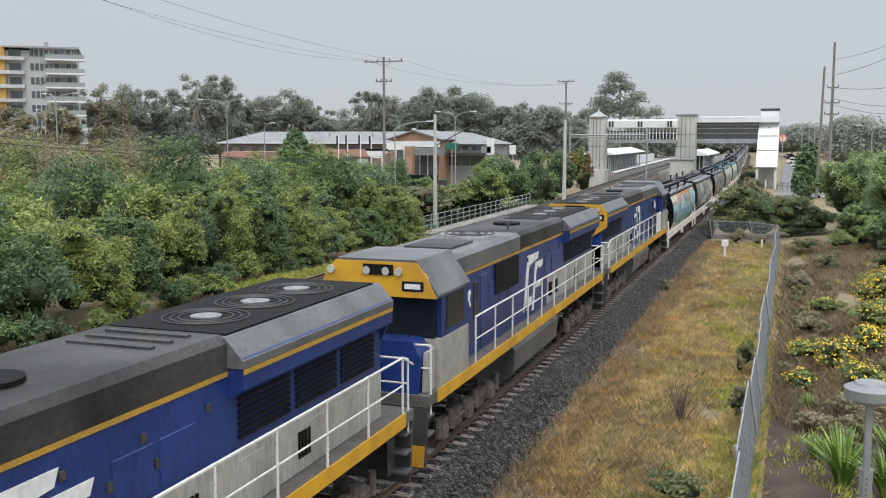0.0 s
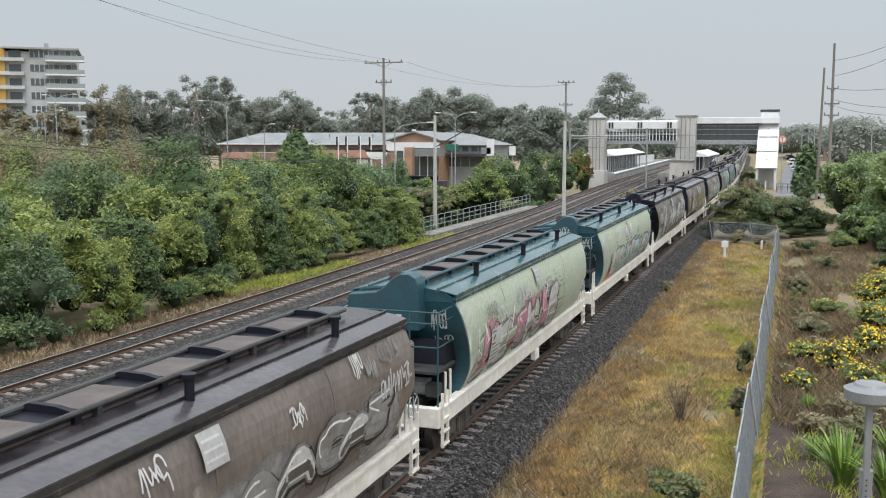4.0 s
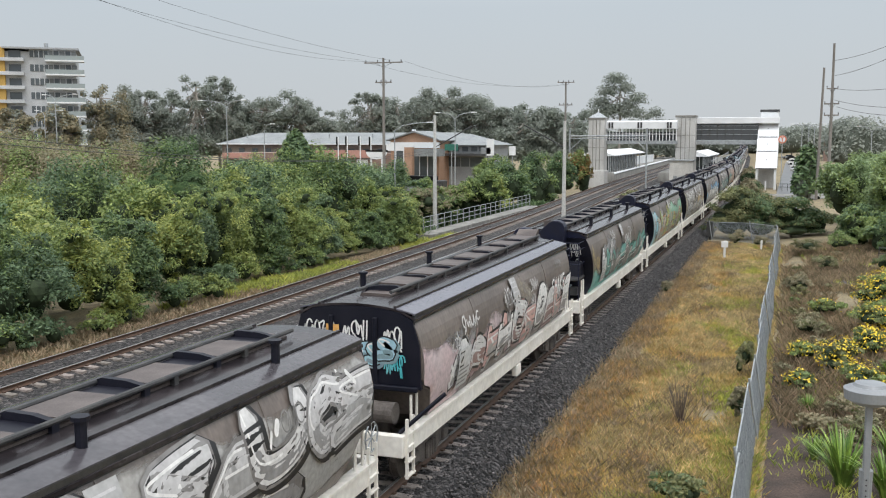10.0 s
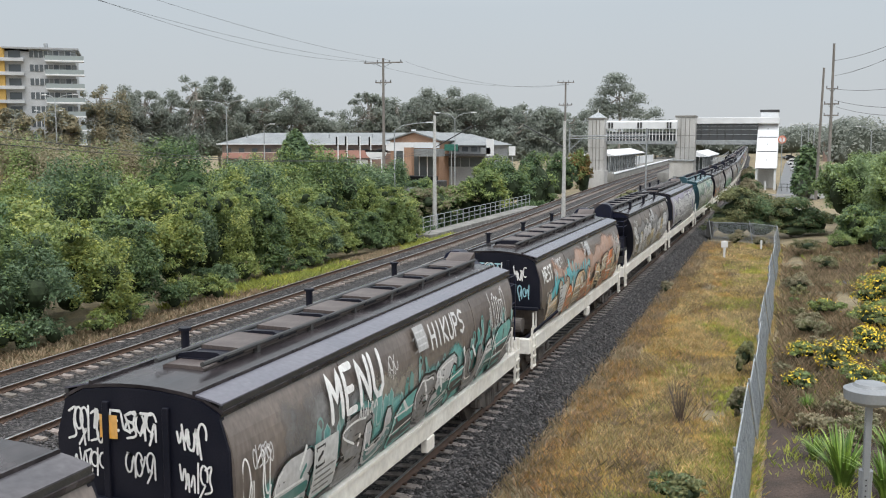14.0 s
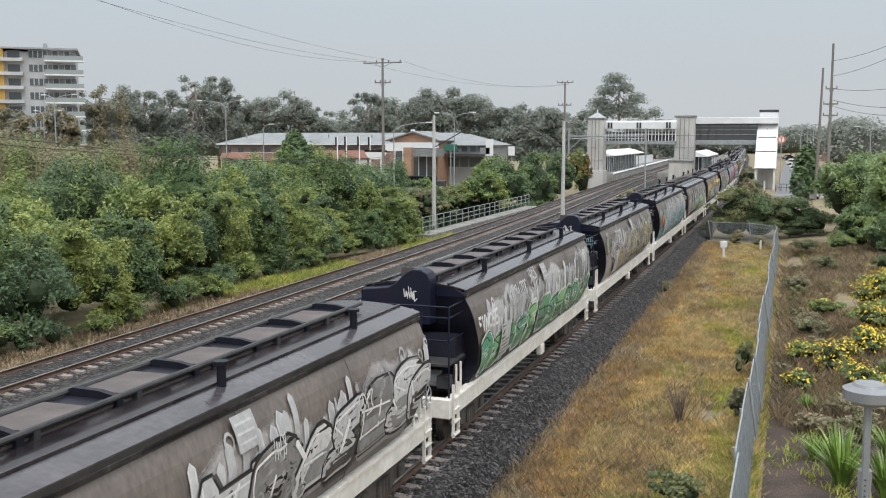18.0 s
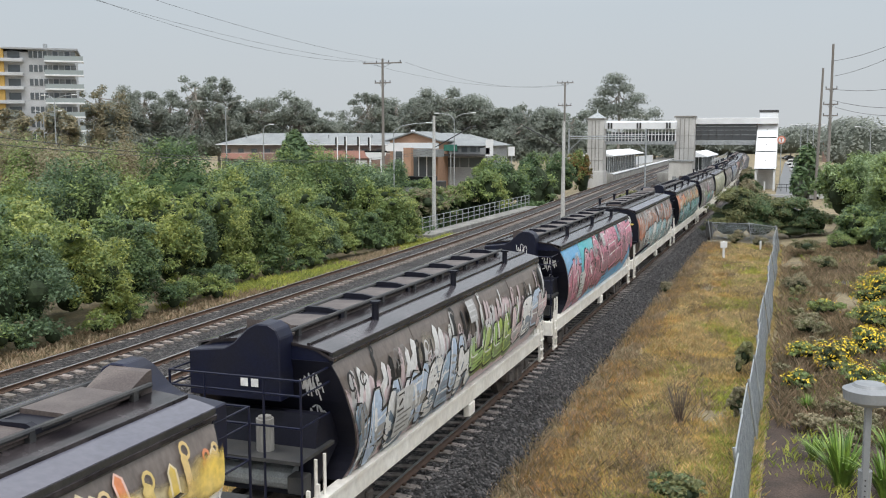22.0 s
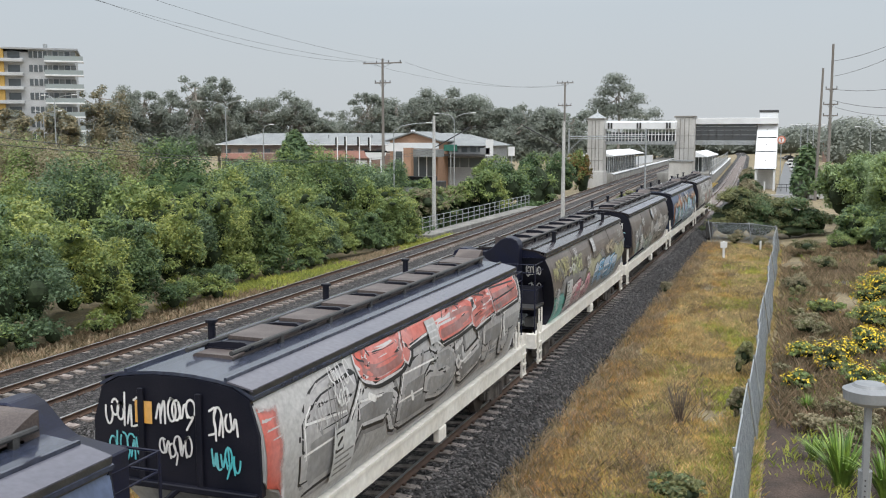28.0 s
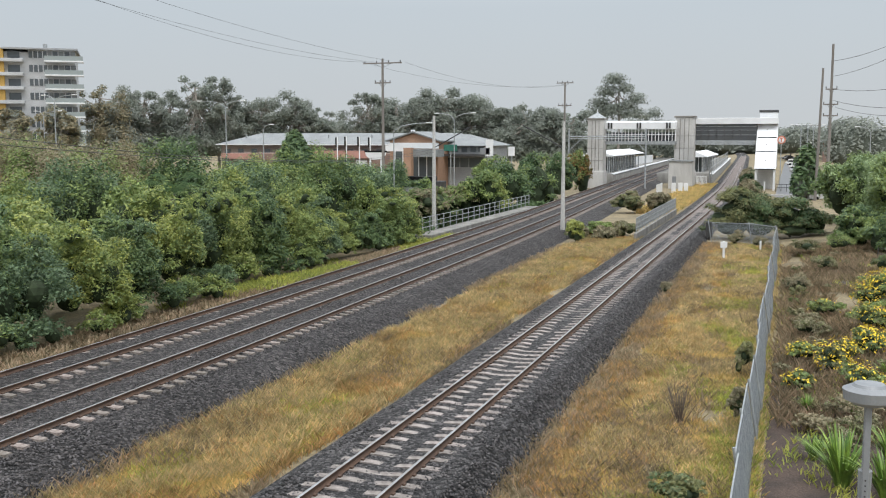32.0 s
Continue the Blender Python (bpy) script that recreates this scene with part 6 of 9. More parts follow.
    for s in (-1, 1):
      hs = B()
      horse = [(0.0, 0.30), (0.10, 0.40), (0.24, 0.36), (0.42, 0.38), (0.52, 0.52), (0.60, 0.56), (0.72, 0.46), (0.66, 0.42), (0.60, 0.42), (0.56, 0.26), (0.70, 0.16), (0.66, 0.10), (0.50, 0.18), (0.36, 0.18), (0.22, 0.16), (0.10, 0.02), (0.02, 0.02), (0.12, 0.20), (0.10, 0.28)]
      prism(hs, [(4.3 - p[0] if cab_leads else 3.6 + p[0], 2.62 + p[1]) for p in horse], "x", *((1.082, 1.098) if s > 0 else (-1.098, -1.082)))
      add("side_emblem", hs, M_PALEWHITE, "small white emblem")
    add("rear_window", box(B(), 0.98, 1.36, 3.10, 3.12, 2.62, 3.35), M_SCREEN)
    # hood end
    e = rb + 0.03
    if tail == "yellow":
        pl = frame_ring(B(), e, e + 0.06, [(-1.34, 3.05), (-0.6, 2.6), (-0.35, 1.7), (0.35, 1.7), (0.6, 2.6), (1.34, 3.05), (1.34, 3.60), (1.06, 3.89), (-1.06, 3.89), (-1.34, 3.60)])
        add("hood_end", pl, M_YEL, "yellow hood end tapering downwards")
        add("light_recess", box(B(), -0.42, 0.42, e + 0.05, e + 0.10, 3.60, 3.84, 0.02), M_GRILLE)
        for x in (-0.95, 0.95, -0.28, -0.1, 0.1, 0.28):
            add("headlight", rod(B(), (x, e + 0.06, 3.70), (x, e + 0.12, 3.70), 0.08, n=12), M_LAMP if abs(x) > 0.5 else M_GRILLE)
        add("number_board", box(B(), -1.22, -0.66, e + 0.06, e + 0.075, 3.28, 3.52, 0.01), M_BLACK)
        add("number_bar", box(B(), -1.12, -0.76, e + 0.072, e + 0.082, 3.35, 3.46), M_PALEWHITE)
    else:
        add("hood_end", frame_ring(B(), e, e + 0.05, [(-0.98, 1.55), (0.98, 1.55), (0.98, 2.7), (1.2, 3.1), (1.2, 3.5), (0.98, 3.8), (-0.98, 3.8), (-1.2, 3.5), (-1.2, 3.1), (-0.98, 2.7)]), M_BLUE)
    # handrails
    for s in (-1, 1):
        x = s * 1.40
        ys = list(np.linspace(3.7, 20.1, 11))
        rl = B()
        rod(rl, (x, ys[0], 2.52), (x, ys[-1], 2.52), 0.024, n=6)
        rod(rl, (x, ys[0], 2.02), (x, ys[-1], 2.02), 0.018, n=6)
        rod(rl, (x, ys[-1], 2.52), (x, ys[-1] + 0.55, 2.3), 0.024, n=6)
        add("handrail", rl, M_RAILING, "white handrail")
        for y in ys:
            add("stanchion", rod(B(), (x, y, 1.5), (x, y, 2.54), 0.024, n=6), M_RAILING)
        for y in (0.62, 20.38):
            gr = B()
            rod(gr, (s * 0.5, y, 2.45), (x, y, 2.45), 0.022, n=6)
            rod(gr, (s * 0.5, y, 1.5), (s * 0.5, y, 2.45), 0.022, n=6)
            rod(gr, (x, y, 1.1), (x, y, 2.45), 0.022, n=6)
            rod(gr, (s * 0.5, y, 2.0), (x, y, 2.0), 0.018, n=6)
            add("end_rail", gr, M_RAILING)
            st = B()
            for z in (0.45, 0.78, 1.1):
                box(st, min(s * 1.05, s * 1.42), max(s * 1.05, s * 1.42), y - 0.18, y + 0.18, z, z + 0.04)
            box(st, min(s * 1.02, s * 1.05), max(s * 1.02, s * 1.05), y - 0.2, y + 0.2, 0.4, 1.35)
            add("steps", st, M_LGREY)
    for y, d in ((0.42, -1), (L - 0.42, 1)):
        add("pilot", prism(B(), [(-1.35, 0.22), (1.35, 0.22), (1.42, 1.32), (-1.42, 1.32)], "y", y - 0.05, y + 0.05), M_DARKSTEEL)
        add("pilot_stripe", prism(B(), [(0.75, 0.24), (1.33, 0.24), (1.36, 0.62), (1.0, 0.62)], "y", y + d * 0.05, y + d * 0.065), M_YEL)
        c = B()
        box(c, -0.16, 0.16, min(y, y + d * 0.62), max(y, y + d * 0.62), 0.72, 1.04, 0.03)
        add("coupler", c, M_BOGIE)
        for x in (-0.6, 0.6, 0.9):
            h = B()
            rod(h, (x, y + d * 0.06, 1.15), (x, y + d * 0.3, 0.75), 0.03, n=6)
            rod(h, (x, y + d * 0.3, 0.75), (x, y + d * 0.5, 0.95), 0.03, n=6)
            add("brake_hose", h, M_REDHOSE if x == 0.6 else M_DARKSTEEL)
    for y in (4.0, 16.9):
        fr = B()
        for s in (-1, 1):
            x0, x1 = (0.98, 1.14) if s > 0 else (-1.14, -0.98)
            prism(fr, [(-2.35, 0.60), (-1.9, 0.82), (1.9, 0.82), (2.35, 0.60), (2.3, 0.48), (1.5, 0.55), (1.2, 0.42), (0.6, 0.42), (0.3, 0.55), (-0.3, 0.55), (-0.6, 0.42), (-1.2, 0.42), (-1.5, 0.55), (-2.3, 0.48)], "x", x0, x1)
            for d in (-1.85, 0.0, 1.85):
                box(fr, s * 1.08 - 0.13, s * 1.08 + 0.13, d - 0.2, d + 0.2, 0.36, 0.70, 0.04)
                rod(fr, (s * 1.14, d - 0.42, 0.5), (s * 1.14, d - 0.42, 0.95), 0.09, n=8)
                rod(fr, (s * 1.14, d + 0.42, 0.5), (s * 1.14, d + 0.42, 0.95), 0.09, n=8)
            rod(fr, (s * 1.16, -1.2, 0.62), (s * 1.16, 1.2, 0.70), 0.045, n=6)
        bg = add("bogie", fr, M_BOGIE)
        bg.matrix_basis = turn @ pose(0, y, 0)
        for d in (-1.85, 0.0, 1.85):
            piece("wheelset", ME_WHEELS, bg, pose(0, d, 0))
    return t


def B_low(rb):
    return frame_ring(B(), 12.2, rb, [(-1.092, 1.52), (1.092, 1.52), (1.092, 2.32), (-1.092, 2.32)])


LOCO_LABEL = "blue and silver diesel locomotive with white handrails"
TRAIN.append((loco(False, "yellow", LOCO_LABEL + ", cab trailing"), 39.15))
TRAIN.append((loco(True, "plain", LOCO_LABEL + ", cab leading", 14.4, 19.75), 18.1))
TRAIN.append((loco(True, "plain", LOCO_LABEL + ", leading the train", 14.4, 19.75), -2.95))


# ---- road under the line, its bridge, the garden fence ----
road = B()
for x0, x1 in ((-75, 40),):
    v = [road.verts.new((x, under(x) + s * 6.5, -5.12)) for x in (x0, x1) for s in (-1, 1)]
    road.faces.new((v[0], v[2], v[3], v[1]))
tagged(new("road", mesh_of("road", road, M_ASPHALT)), "grey asphalt road dipping below the railway", "road", kind="structure")

bridge = thing("rail_bridge", "concrete railway bridge over the sunken road", "bridge", kind="structure")
part("deck", box(B(), -18.4, 3.1, 78.5, 100.5, -1.9, -0.82), M_CONC_DARK, bridge)
part("abutment", box(B(), -18.6, 3.2, 76.5, 78.5, -5.2, -0.84), M_CONC_DARK, bridge)
part("abutment", box(B(), -18.6, 3.2, 100.5, 102.5, -5.2, -0.84), M_CONC_DARK, bridge)
part("kerb_beam", box(B(), -19.0, -17.6, 70.0, 104.0, -1.2, -0.22, 0.04), M_CONC_DARK, bridge, "grey concrete edge beam")
part("kerb_beam", box(B(), -2.95, -2.72, 76.0, 104.0, -0.8, -0.15, 0.02), M_CONC_DARK, bridge)
for x, ya, yb in ((-18.7, 71.0, 104.0), (-2.85, 76.5, 104.0)):
    n = int((yb - ya) / 1.65)
    for i in range(n + 1):
        y = ya + (yb - ya) * i / n
        part("post", box(B(), x - 0.035, x + 0.035, y - 0.035, y + 0.035, -0.12, 1.02), M_GALV, bridge)
    for z in (0.22, 0.60, 1.0):
        part("rail_bar", rod(B(), (x, ya, z), (x, yb, z), 0.028, n=6), M_GALV, bridge)
mesh = B()
for i in range(340):
    y = 76.5 + i * 0.08
    rod(mesh, (-2.85, y, 0.0), (-2.85, y, 0.98), 0.006, n=3)
ob = part("infill_bars", mesh, M_GALV, bridge)
ob["kind"] = "stuff"

road_wall = thing("road_overbridge", "concrete road bridge deck with a metal railing", "bridge")
part("deck", box(B(), *(-37.95, -32.68), 111, 116, -3.03, -1.48, 0.05), M_CONC, road_wall)
part("pier", box(B(), -36.28, -36.28+1.2, 112, 115, -5, -2.89), M_CONC, road_wall)
for i in range(14):
    x = -37.95 + i * 0.36
    part("baluster", rod(B(), (x, 111.2, -1.55), (x, 111.2, -0.22), 0.03, n=6), M_GALV, road_wall)
part("hand_rail", rod(B(), (-37.94, 111.2, -0.22), (-32.68, 111.2, -0.22), 0.05, n=6), M_GALV, road_wall)

M_WIRE = mat("fence_wire", (0.34, 0.37, 0.39), (0.26, 0.28, 0.30), rough=0.5, metal=0.5, scale=4, bump=0)


def fence_panel_mesh(length, z0=-0.95, z1=0.85, lean=0.3, gap=0.075):
    """Chain wire between two posts: two sets of slanting strands."""
    bm = B()
    h = z1 - z0
    n = int((length + h) / gap)
    for s in (-1, 1):
        for i in range(n):
            a = i * gap - (h if s > 0 else 0)
            y0, y1, t0, t1 = a, a + s * h, 0.0, 1.0
            pts = []
            for y, t in ((y0, 0.0), (y1, 1.0)):
                pts.append((y, t))
            (ya, ta), (yb, tb) = pts
            lo, hi = 0.0, length
            def cut(y):
                return (y - ya) / (yb - ya)
            t_in, t_out = sorted((cut(lo), cut(hi)))
            t_in, t_out = max(0.0, t_in), min(1.0, t_out)
            if t_out - t_in < 0.02:
                continue
            p = [(-lean * t, ya + (yb - ya) * t, z0 + h * t) for t in (t_in, t_out)]
            rod(bm, p[0], p[1], 0.0045, n=3)
    return mesh_of("chain_wire", bm, M_WIRE)


wire_me = fence_panel_mesh(3.0)
post_me = mesh_of("post", rod(B(), (0, 0, -1.1), (-0.33, 0, 0.98), 0.032, n=8), M_GALV)
top_me = mesh_of("top_rail", rod(B(), (-0.3, 0, 0.86), (-0.3, 3, 0.86), 0.02, n=6), M_GALV)
fence = thing("chain_wire_fence", "grey chain-wire fence leaning over the dry grass", "fence")
for i in range(21):
    y = 11.0 + i * 3.0
    w = 0.05 * math.sin(i * 1.3)
    piece("post", post_me, fence, pose(7.88 + w, y, 0))
    piece("chain_wire", wire_me, fence, pose(7.88 + w, y, 0))
    piece("top_rail", top_me, fence, pose(7.88 + w, y, 0))
for i, (x, y, r) in enumerate(((7.85, 74.0, 40), (5.9, 76.3, 88), (2.95, 76.4, 88))):
    piece("post", post_me, fence, pose(x, y, 0))
    if i < 2:
        piece("chain_wire", wire_me, fence, pose(x, y, 0, 0, 0, r))
        piece("top_rail", top_me, fence, pose(x, y, 0, 0, 0, r))

marker = thing("trackside_marker", "small white marker board on a post in the grass", "sign", pose(4.44, 66, -0.95))
part("post", box(B(), -0.07, 0.07, -0.06, 0.06, 0, 1.45, 0.01), M_WHITE, marker)
part("board", box(B(), -0.22, 0.22, -0.09, -0.05, 1.0, 1.42, 0.02), M_WHITE, marker)
stub = thing("white_marker_post", "short white post beside the fence", "post", pose(6.58, 72, -0.95))
part("post", rod(B(), (0, 0, 0), (0, 0, 0.95), 0.07, n=8), M_WHITE, stub)

signal = thing("signal_box_cabinet", "small dark trackside equipment post", "cabinet", pose(2.55, 78.5, -0.8))
part("case", box(B(), -0.25, 0.25, -0.3, 0.3, 0.3, 1.5, 0.03), M_DARKSTEEL, signal)
part("leg", box(B(), -0.06, 0.06, -0.06, 0.06, 0, 0.3), M_DARKSTEEL, signal)

lamp = thing("bollard_path_lamp", "grey flat-topped path lamp on a slim pale post", "lamp", pose(9.13, 9.3, -0.55))
M_LAMPGREY = mat("lamp_grey", (0.25, 0.26, 0.27), (0.20, 0.21, 0.22), rough=0.45, scale=4, bump=0.02, grit=0.05)
part("post", rod(B(), (0, 0, 0), (0, 0, 4.65), 0.045, 0.038, n=14), M_WHITE, lamp, smooth=True)
part("collar", rod(B(), (0, 0, 4.52), (0, 0, 4.78), 0.055, 0.062, n=14), M_LAMPGREY, lamp)
part("bracket", box(B(), -0.028, 0.028, -0.075, -0.05, 4.50, 5.42, 0.006), M_LAMPGREY, lamp)
part("bracket", box(B(), -0.028, 0.028, 0.05, 0.075, 4.50, 5.42, 0.006), M_LAMPGREY, lamp)
part("stem", rod(B(), (0, 0, 4.75), (0, 0, 5.40), 0.032, n=10), M_LAMPGREY, lamp)
hd = B()
for z0, z1, r0, r1 in ((5.40, 5.44, 0.15, 0.19), (5.44, 5.53, 0.215, 0.225), (5.53, 5.56, 0.225, 0.16), (5.56, 5.585, 0.15, 0.13)):
    rod(hd, (0, 0, z0), (0, 0, z1), r0, r1, n=28)
part("head", hd, M_LAMPGREY, lamp, "flat disc-shaped lamp head")
for i in range(4):
    part("bolt", rod(B(), (0, -0.075, 4.56 + i * 0.05), (0, -0.084, 4.56 + i * 0.05), 0.008, n=6), M_DARKSTEEL, lamp)


# ---- poles and wires ----
def timber_pole(x, y, z0, z1, arms, label, r=0.2, m=None):
    t = thing("power_pole", label, "power pole", pose(x, y, 0))
    part("pole", rod(B(), (0, 0, z0), (0, 0, z1), r, r * 0.6, n=10), m or M_WOOD, t)
    for z, w in arms:
        arm = part("crossarm", box(B(), -w, w, -0.08, 0.08, z - 0.08, z + 0.08, 0.01), m or M_WOOD, t)
        k = 4 if w > 1 else 2
        for i in range(k):
            xx = -w * 0.92 + 2 * w * 0.92 * i / (k - 1)
            part("insulator", rod(B(), (xx, 0, z + 0.08), (xx, 0, z + 0.34), 0.06, n=6), M_DARKSTEEL, arm)
        part("stay", rod(B(), (-w * 0.5, 0, z), (0, 0, z - 0.6), 0.025, n=5), M_DARKSTEEL, arm)
        part("stay", rod(B(), (w * 0.5, 0, z), (0, 0, z - 0.6), 0.025, n=5), M_DARKSTEEL, arm)
    return t


PA, PC = (-43.00, 120.00, 17.70), (-29.57, 170.00, 17.01)
timber_pole(PA[0], 120, -2.4, PA[2], [(17.11, 2.75), (14.53, 1.15)], "tall weathered timber power pole with two crossarms", 0.24)
timber_pole(PC[0], 170, -1, PC[2], [(16.91, 1.5), (12.98, 1.2)], "timber power pole behind the station trees", 0.24)
timber_pole(-21.78, 82, -1.0, 9.23, [], "slim grey concrete pole beside the bridge railing", 0.2, M_CONC)
timber_pole(-9.29, 79, -0.9, 8.61, [], "pale concrete mast between the tracks", 0.19, M_CONC)
PD = (12.91, 135.00, 19.16)
timber_pole(PD[0], 135, -1.2, PD[2], [(13.48, 0.7), (11.55, 0.9), (10.11, 0.9)], "tall timber power pole beside the car park", 0.24)
lp = thing("leaning_pole", "slim pale timber pole leaning beside the car park", "power pole")
part("pole", rod(B(), (11.34, 128.00, -0.46), (11.65, 128.00, 15.68), 0.19, 0.12, n=10), M_WOOD, lp)


def wire(a, b, sag, r=0.022, n=14):
    a, b = Vector(a), Vector(b)
    bm = tube(B(), [a.lerp(b, i / n) - Vector((0, 0, 4 * sag * i / n * (1 - i / n))) for i in range(n + 1)], r, 4)
    ob = new("overhead_wire", mesh_of("overhead_wire", bm, M_DARKSTEEL))
    return tagged(ob, "thin dark overhead wire sagging across the sky", "wire", group="overhead wires")


for a, b, sag in (((-41.61, 60.00, 17.72), (-45.86, 120.00, 17.48), 0.6), ((-42.76, 62.00, 18.05), (-44.39, 120.00, 17.29), 1.3), ((-40.60, 66.00, 18.48), (-41.95, 120.00, 17.38), 0.5), ((-13.5, 10, 8.6), (-21.78, 82.00, 6.27), 1.4), ((-13.5, 10, 8.15), (-21.78, 82.00, 5.97), 1.1), ((-46.03, 120.00, 17.34), (-29.57, 170.00, 16.62), 1.5), ((-39.86, 120.00, 17.18), (-28.96, 170.00, 16.61), 1.6)):
    wire(a, b, sag, 0.013)
for a, b in (((13.07, 135.00, 17.03), (19.73, 110.00, 17.72)), ((13.15, 135.00, 15.11), (19.78, 110.00, 16.59)), ((13.08, 135.00, 13.48), (19.98, 110.00, 12.64)), ((13.45, 135.00, 11.18), (20.14, 110.00, 9.51)), ((13.14, 135.00, 12.05), (20.09, 110.00, 10.37))):
    wire(a, b, 0.4, 0.025)


def street_lamp(x, y, z0, z1, arms, m=None):
    t = thing("street_lamp", "grey steel street lamp with curved outreach arm", "street lamp", pose(x, y, 0), group="street lamps")
    part("column", rod(B(), (0, 0, z0), (0, 0, z1 - 0.8), 0.11, 0.07, n=8), M_GALV, t)
    for d, w in arms:
        bm = B()
        pts = [(0, 0, z1 - 0.85), (d * 0.25 * w, 0, z1 - 0.25), (d * 0.6 * w, 0, z1), (d * w, 0, z1 + 0.12)]
        for a, b in zip(pts[:-1], pts[1:]):
            rod(bm, a, b, 0.055, n=6)
        arm = part("arm", bm, M_GALV, t)
        part("lantern", box(B(), min(d * w, d * (w + 0.8)), max(d * w, d * (w + 0.8)), -0.14, 0.14, z1 + 0.06, z1 + 0.2, 0.03), M_WHITE, arm)
    return t


street_lamp(-73.44, 130, -3, 12.81, [(-1, 4.2), (1, 2.6)])
street_lamp(-97.03, 120, -3, 13.60, [(-1, 1.6), (1, 3.4)])
street_lamp(-126.10, 150, -3, 12.26, [(-1, 1.4), (1, 3.6)])
street_lamp(-72.75, 140, -3, 9.33, [(1, 1.2)])
street_lamp(-37.30, 110, -4, 8.94, [(1, 4.2)])
street_lamp(-39.84, 140, -3, 10.88, [(-1, 2.4), (1, 2.6)])
street_lamp(20.24, 170, -1, 8.94, [(-1, 1.6), (1, 1.6)])
street_lamp(23.39, 190, -1, 8.93, [(-1, 1.6), (1, 1.6)])
for x in (10.01, 11.23, 12.25):
    street_lamp(x, 200, -1, 9.71, [(-1, 1.4), (1, 1.4)])

# overhead signal gantry arms beside the masts
gantry = thing("cable_gantry", "pale steel gantry with braced arm over the tracks", "gantry")
gx0, gx1, gxm = -24.37, -12.48, -18.26
gz = 7.49
part("post", rod(B(), (gx0, 150, -0.8), (gx0, 150, gz + 1.2), 0.13, n=8), M_GALV, gantry)
part("post", rod(B(), (gx1, 150, -0.8), (gx1, 150, gz + 1.2), 0.13, n=8), M_GALV, gantry)
part("beam", rod(B(), (gx0, 150, gz), (gx1, 150, gz), 0.10, n=8), M_GALV, gantry)
part("beam", rod(B(), (gx0, 150, gz - 0.35), (gx1, 150, gz - 0.35), 0.07, n=8), M_GALV, gantry)
part("brace", rod(B(), (gx0, 150, gz - 2.2), (gx0 + 2.4, 150, gz), 0.06, n=6), M_GALV, gantry)
part("brace", rod(B(), (gx1, 150, gz - 2.2), (gx1 - 2.4, 150, gz), 0.06, n=6), M_GALV, gantry)
for a, b in (((-21.78, 82.00, 6.37), (-18.33, 82.00, 8.22)), ((-9.32, 79.00, 6.44), (-12.79, 79.00, 8.30))):
    arm = thing("mast_arm", "thin dark steel outreach arm carried by a mast", "bracket")
    part("arm", rod(B(), a, b, 0.05, n=6), M_DARKSTEEL, arm)


# ---- the station ----
def tower(x0, x1, zt, d, label, cap):
    t = thing("lift_tower", label, "tower")
    part("shaft", box(B(), x0, x1, d, d + 3.0, -0.9, zt, 0.04), M_CONC, t, "streaked pale concrete shaft")
    part("base", box(B(), x0 - 0.15, x1 + 0.15, d - 0.2, d + 3.1, -0.9, 1.9, 0.05), M_CONC, t)
    w = x1 - x0
    for f in (0.28, 0.5, 0.72):
        part("pilaster", box(B(), x0 + w * f - 0.05, x0 + w * f + 0.05, d - 0.06, d, 2.0, zt - 0.2), M_CONC_DARK, t)
    for z in (3.6, 5.6, 7.6):
        part("joint_band", box(B(), x0 - 0.02, x1 + 0.02, d - 0.03, d, z, z + 0.06), M_CONC_DARK, t)
    part("parapet", box(B(), x0 - 0.12, x1 + 0.12, d - 0.12, d + 3.1, zt - 0.05, zt + 0.25, 0.03), M_CONC_DARK, t)
    if cap:
        bm = B()
        bmesh.ops.create_cone(bm, cap_ends=True, segments=4, radius1=w * 0.72, radius2=0.1, depth=0.9, matrix=Matrix.Translation(((x0 + x1) / 2, d + 1.5, zt + 0.7)) @ Matrix.Rotation(radians(45), 4, "Z"))
        part("roof_cap", bm, M_GALV, t, "pyramid metal cap")
        part("finial", rod(B(), ((x0 + x1) / 2, d + 1.5, zt + 1.0), ((x0 + x1) / 2, d + 1.5, zt + 1.6), 0.12, 0.05), M_WHITE, t)
    return t, x0, x1, zt


tower(-23.03, -20.45, 10.24, 158, "weathered concrete lift tower with a pyramid cap", True)
tower(-9.58, -6.46, 10.59, 162, "square concrete lift tower above the platform", False)
over = thing("station_footbridge", "white covered footbridge with glazed and barred sides", "footbridge")
xa, xb, xc, xd = -21.00, -9.19, -6.92, 3.11
za, zb, zc, zd = 9.87, 8.69, 6.78, 6.23
part("roof", prism(B(), [(159.6, zb), (159.6, za - 0.1), (161.2, za + 0.15), (163, za - 0.1), (163, zb)], "x", xa, xb), M_WHITE, over, "white curved roof")
part("floor_beam", box(B(), xa, xb, 160, 162.6, zd, zc), M_GALV, over)
part("hand_rail", rod(B(), (xa, 160, zc + 1.05), (xb, 160, zc + 1.05), 0.06, n=6), M_WHITE, over)
n = 22
for i in range(n + 1):
    x = xa + (xb - xa) * i / n
    part("mullion", box(B(), x - 0.06, x + 0.06, 159.95, 160.08, zc, zb, 0.01), M_WHITE, over)
part("back_screen", box(B(), xa, xb, 162.5, 162.6, zc, zb - 0.5), glass("tinted_screen", (0.10, 0.11, 0.12)), over, "dark mesh screen")
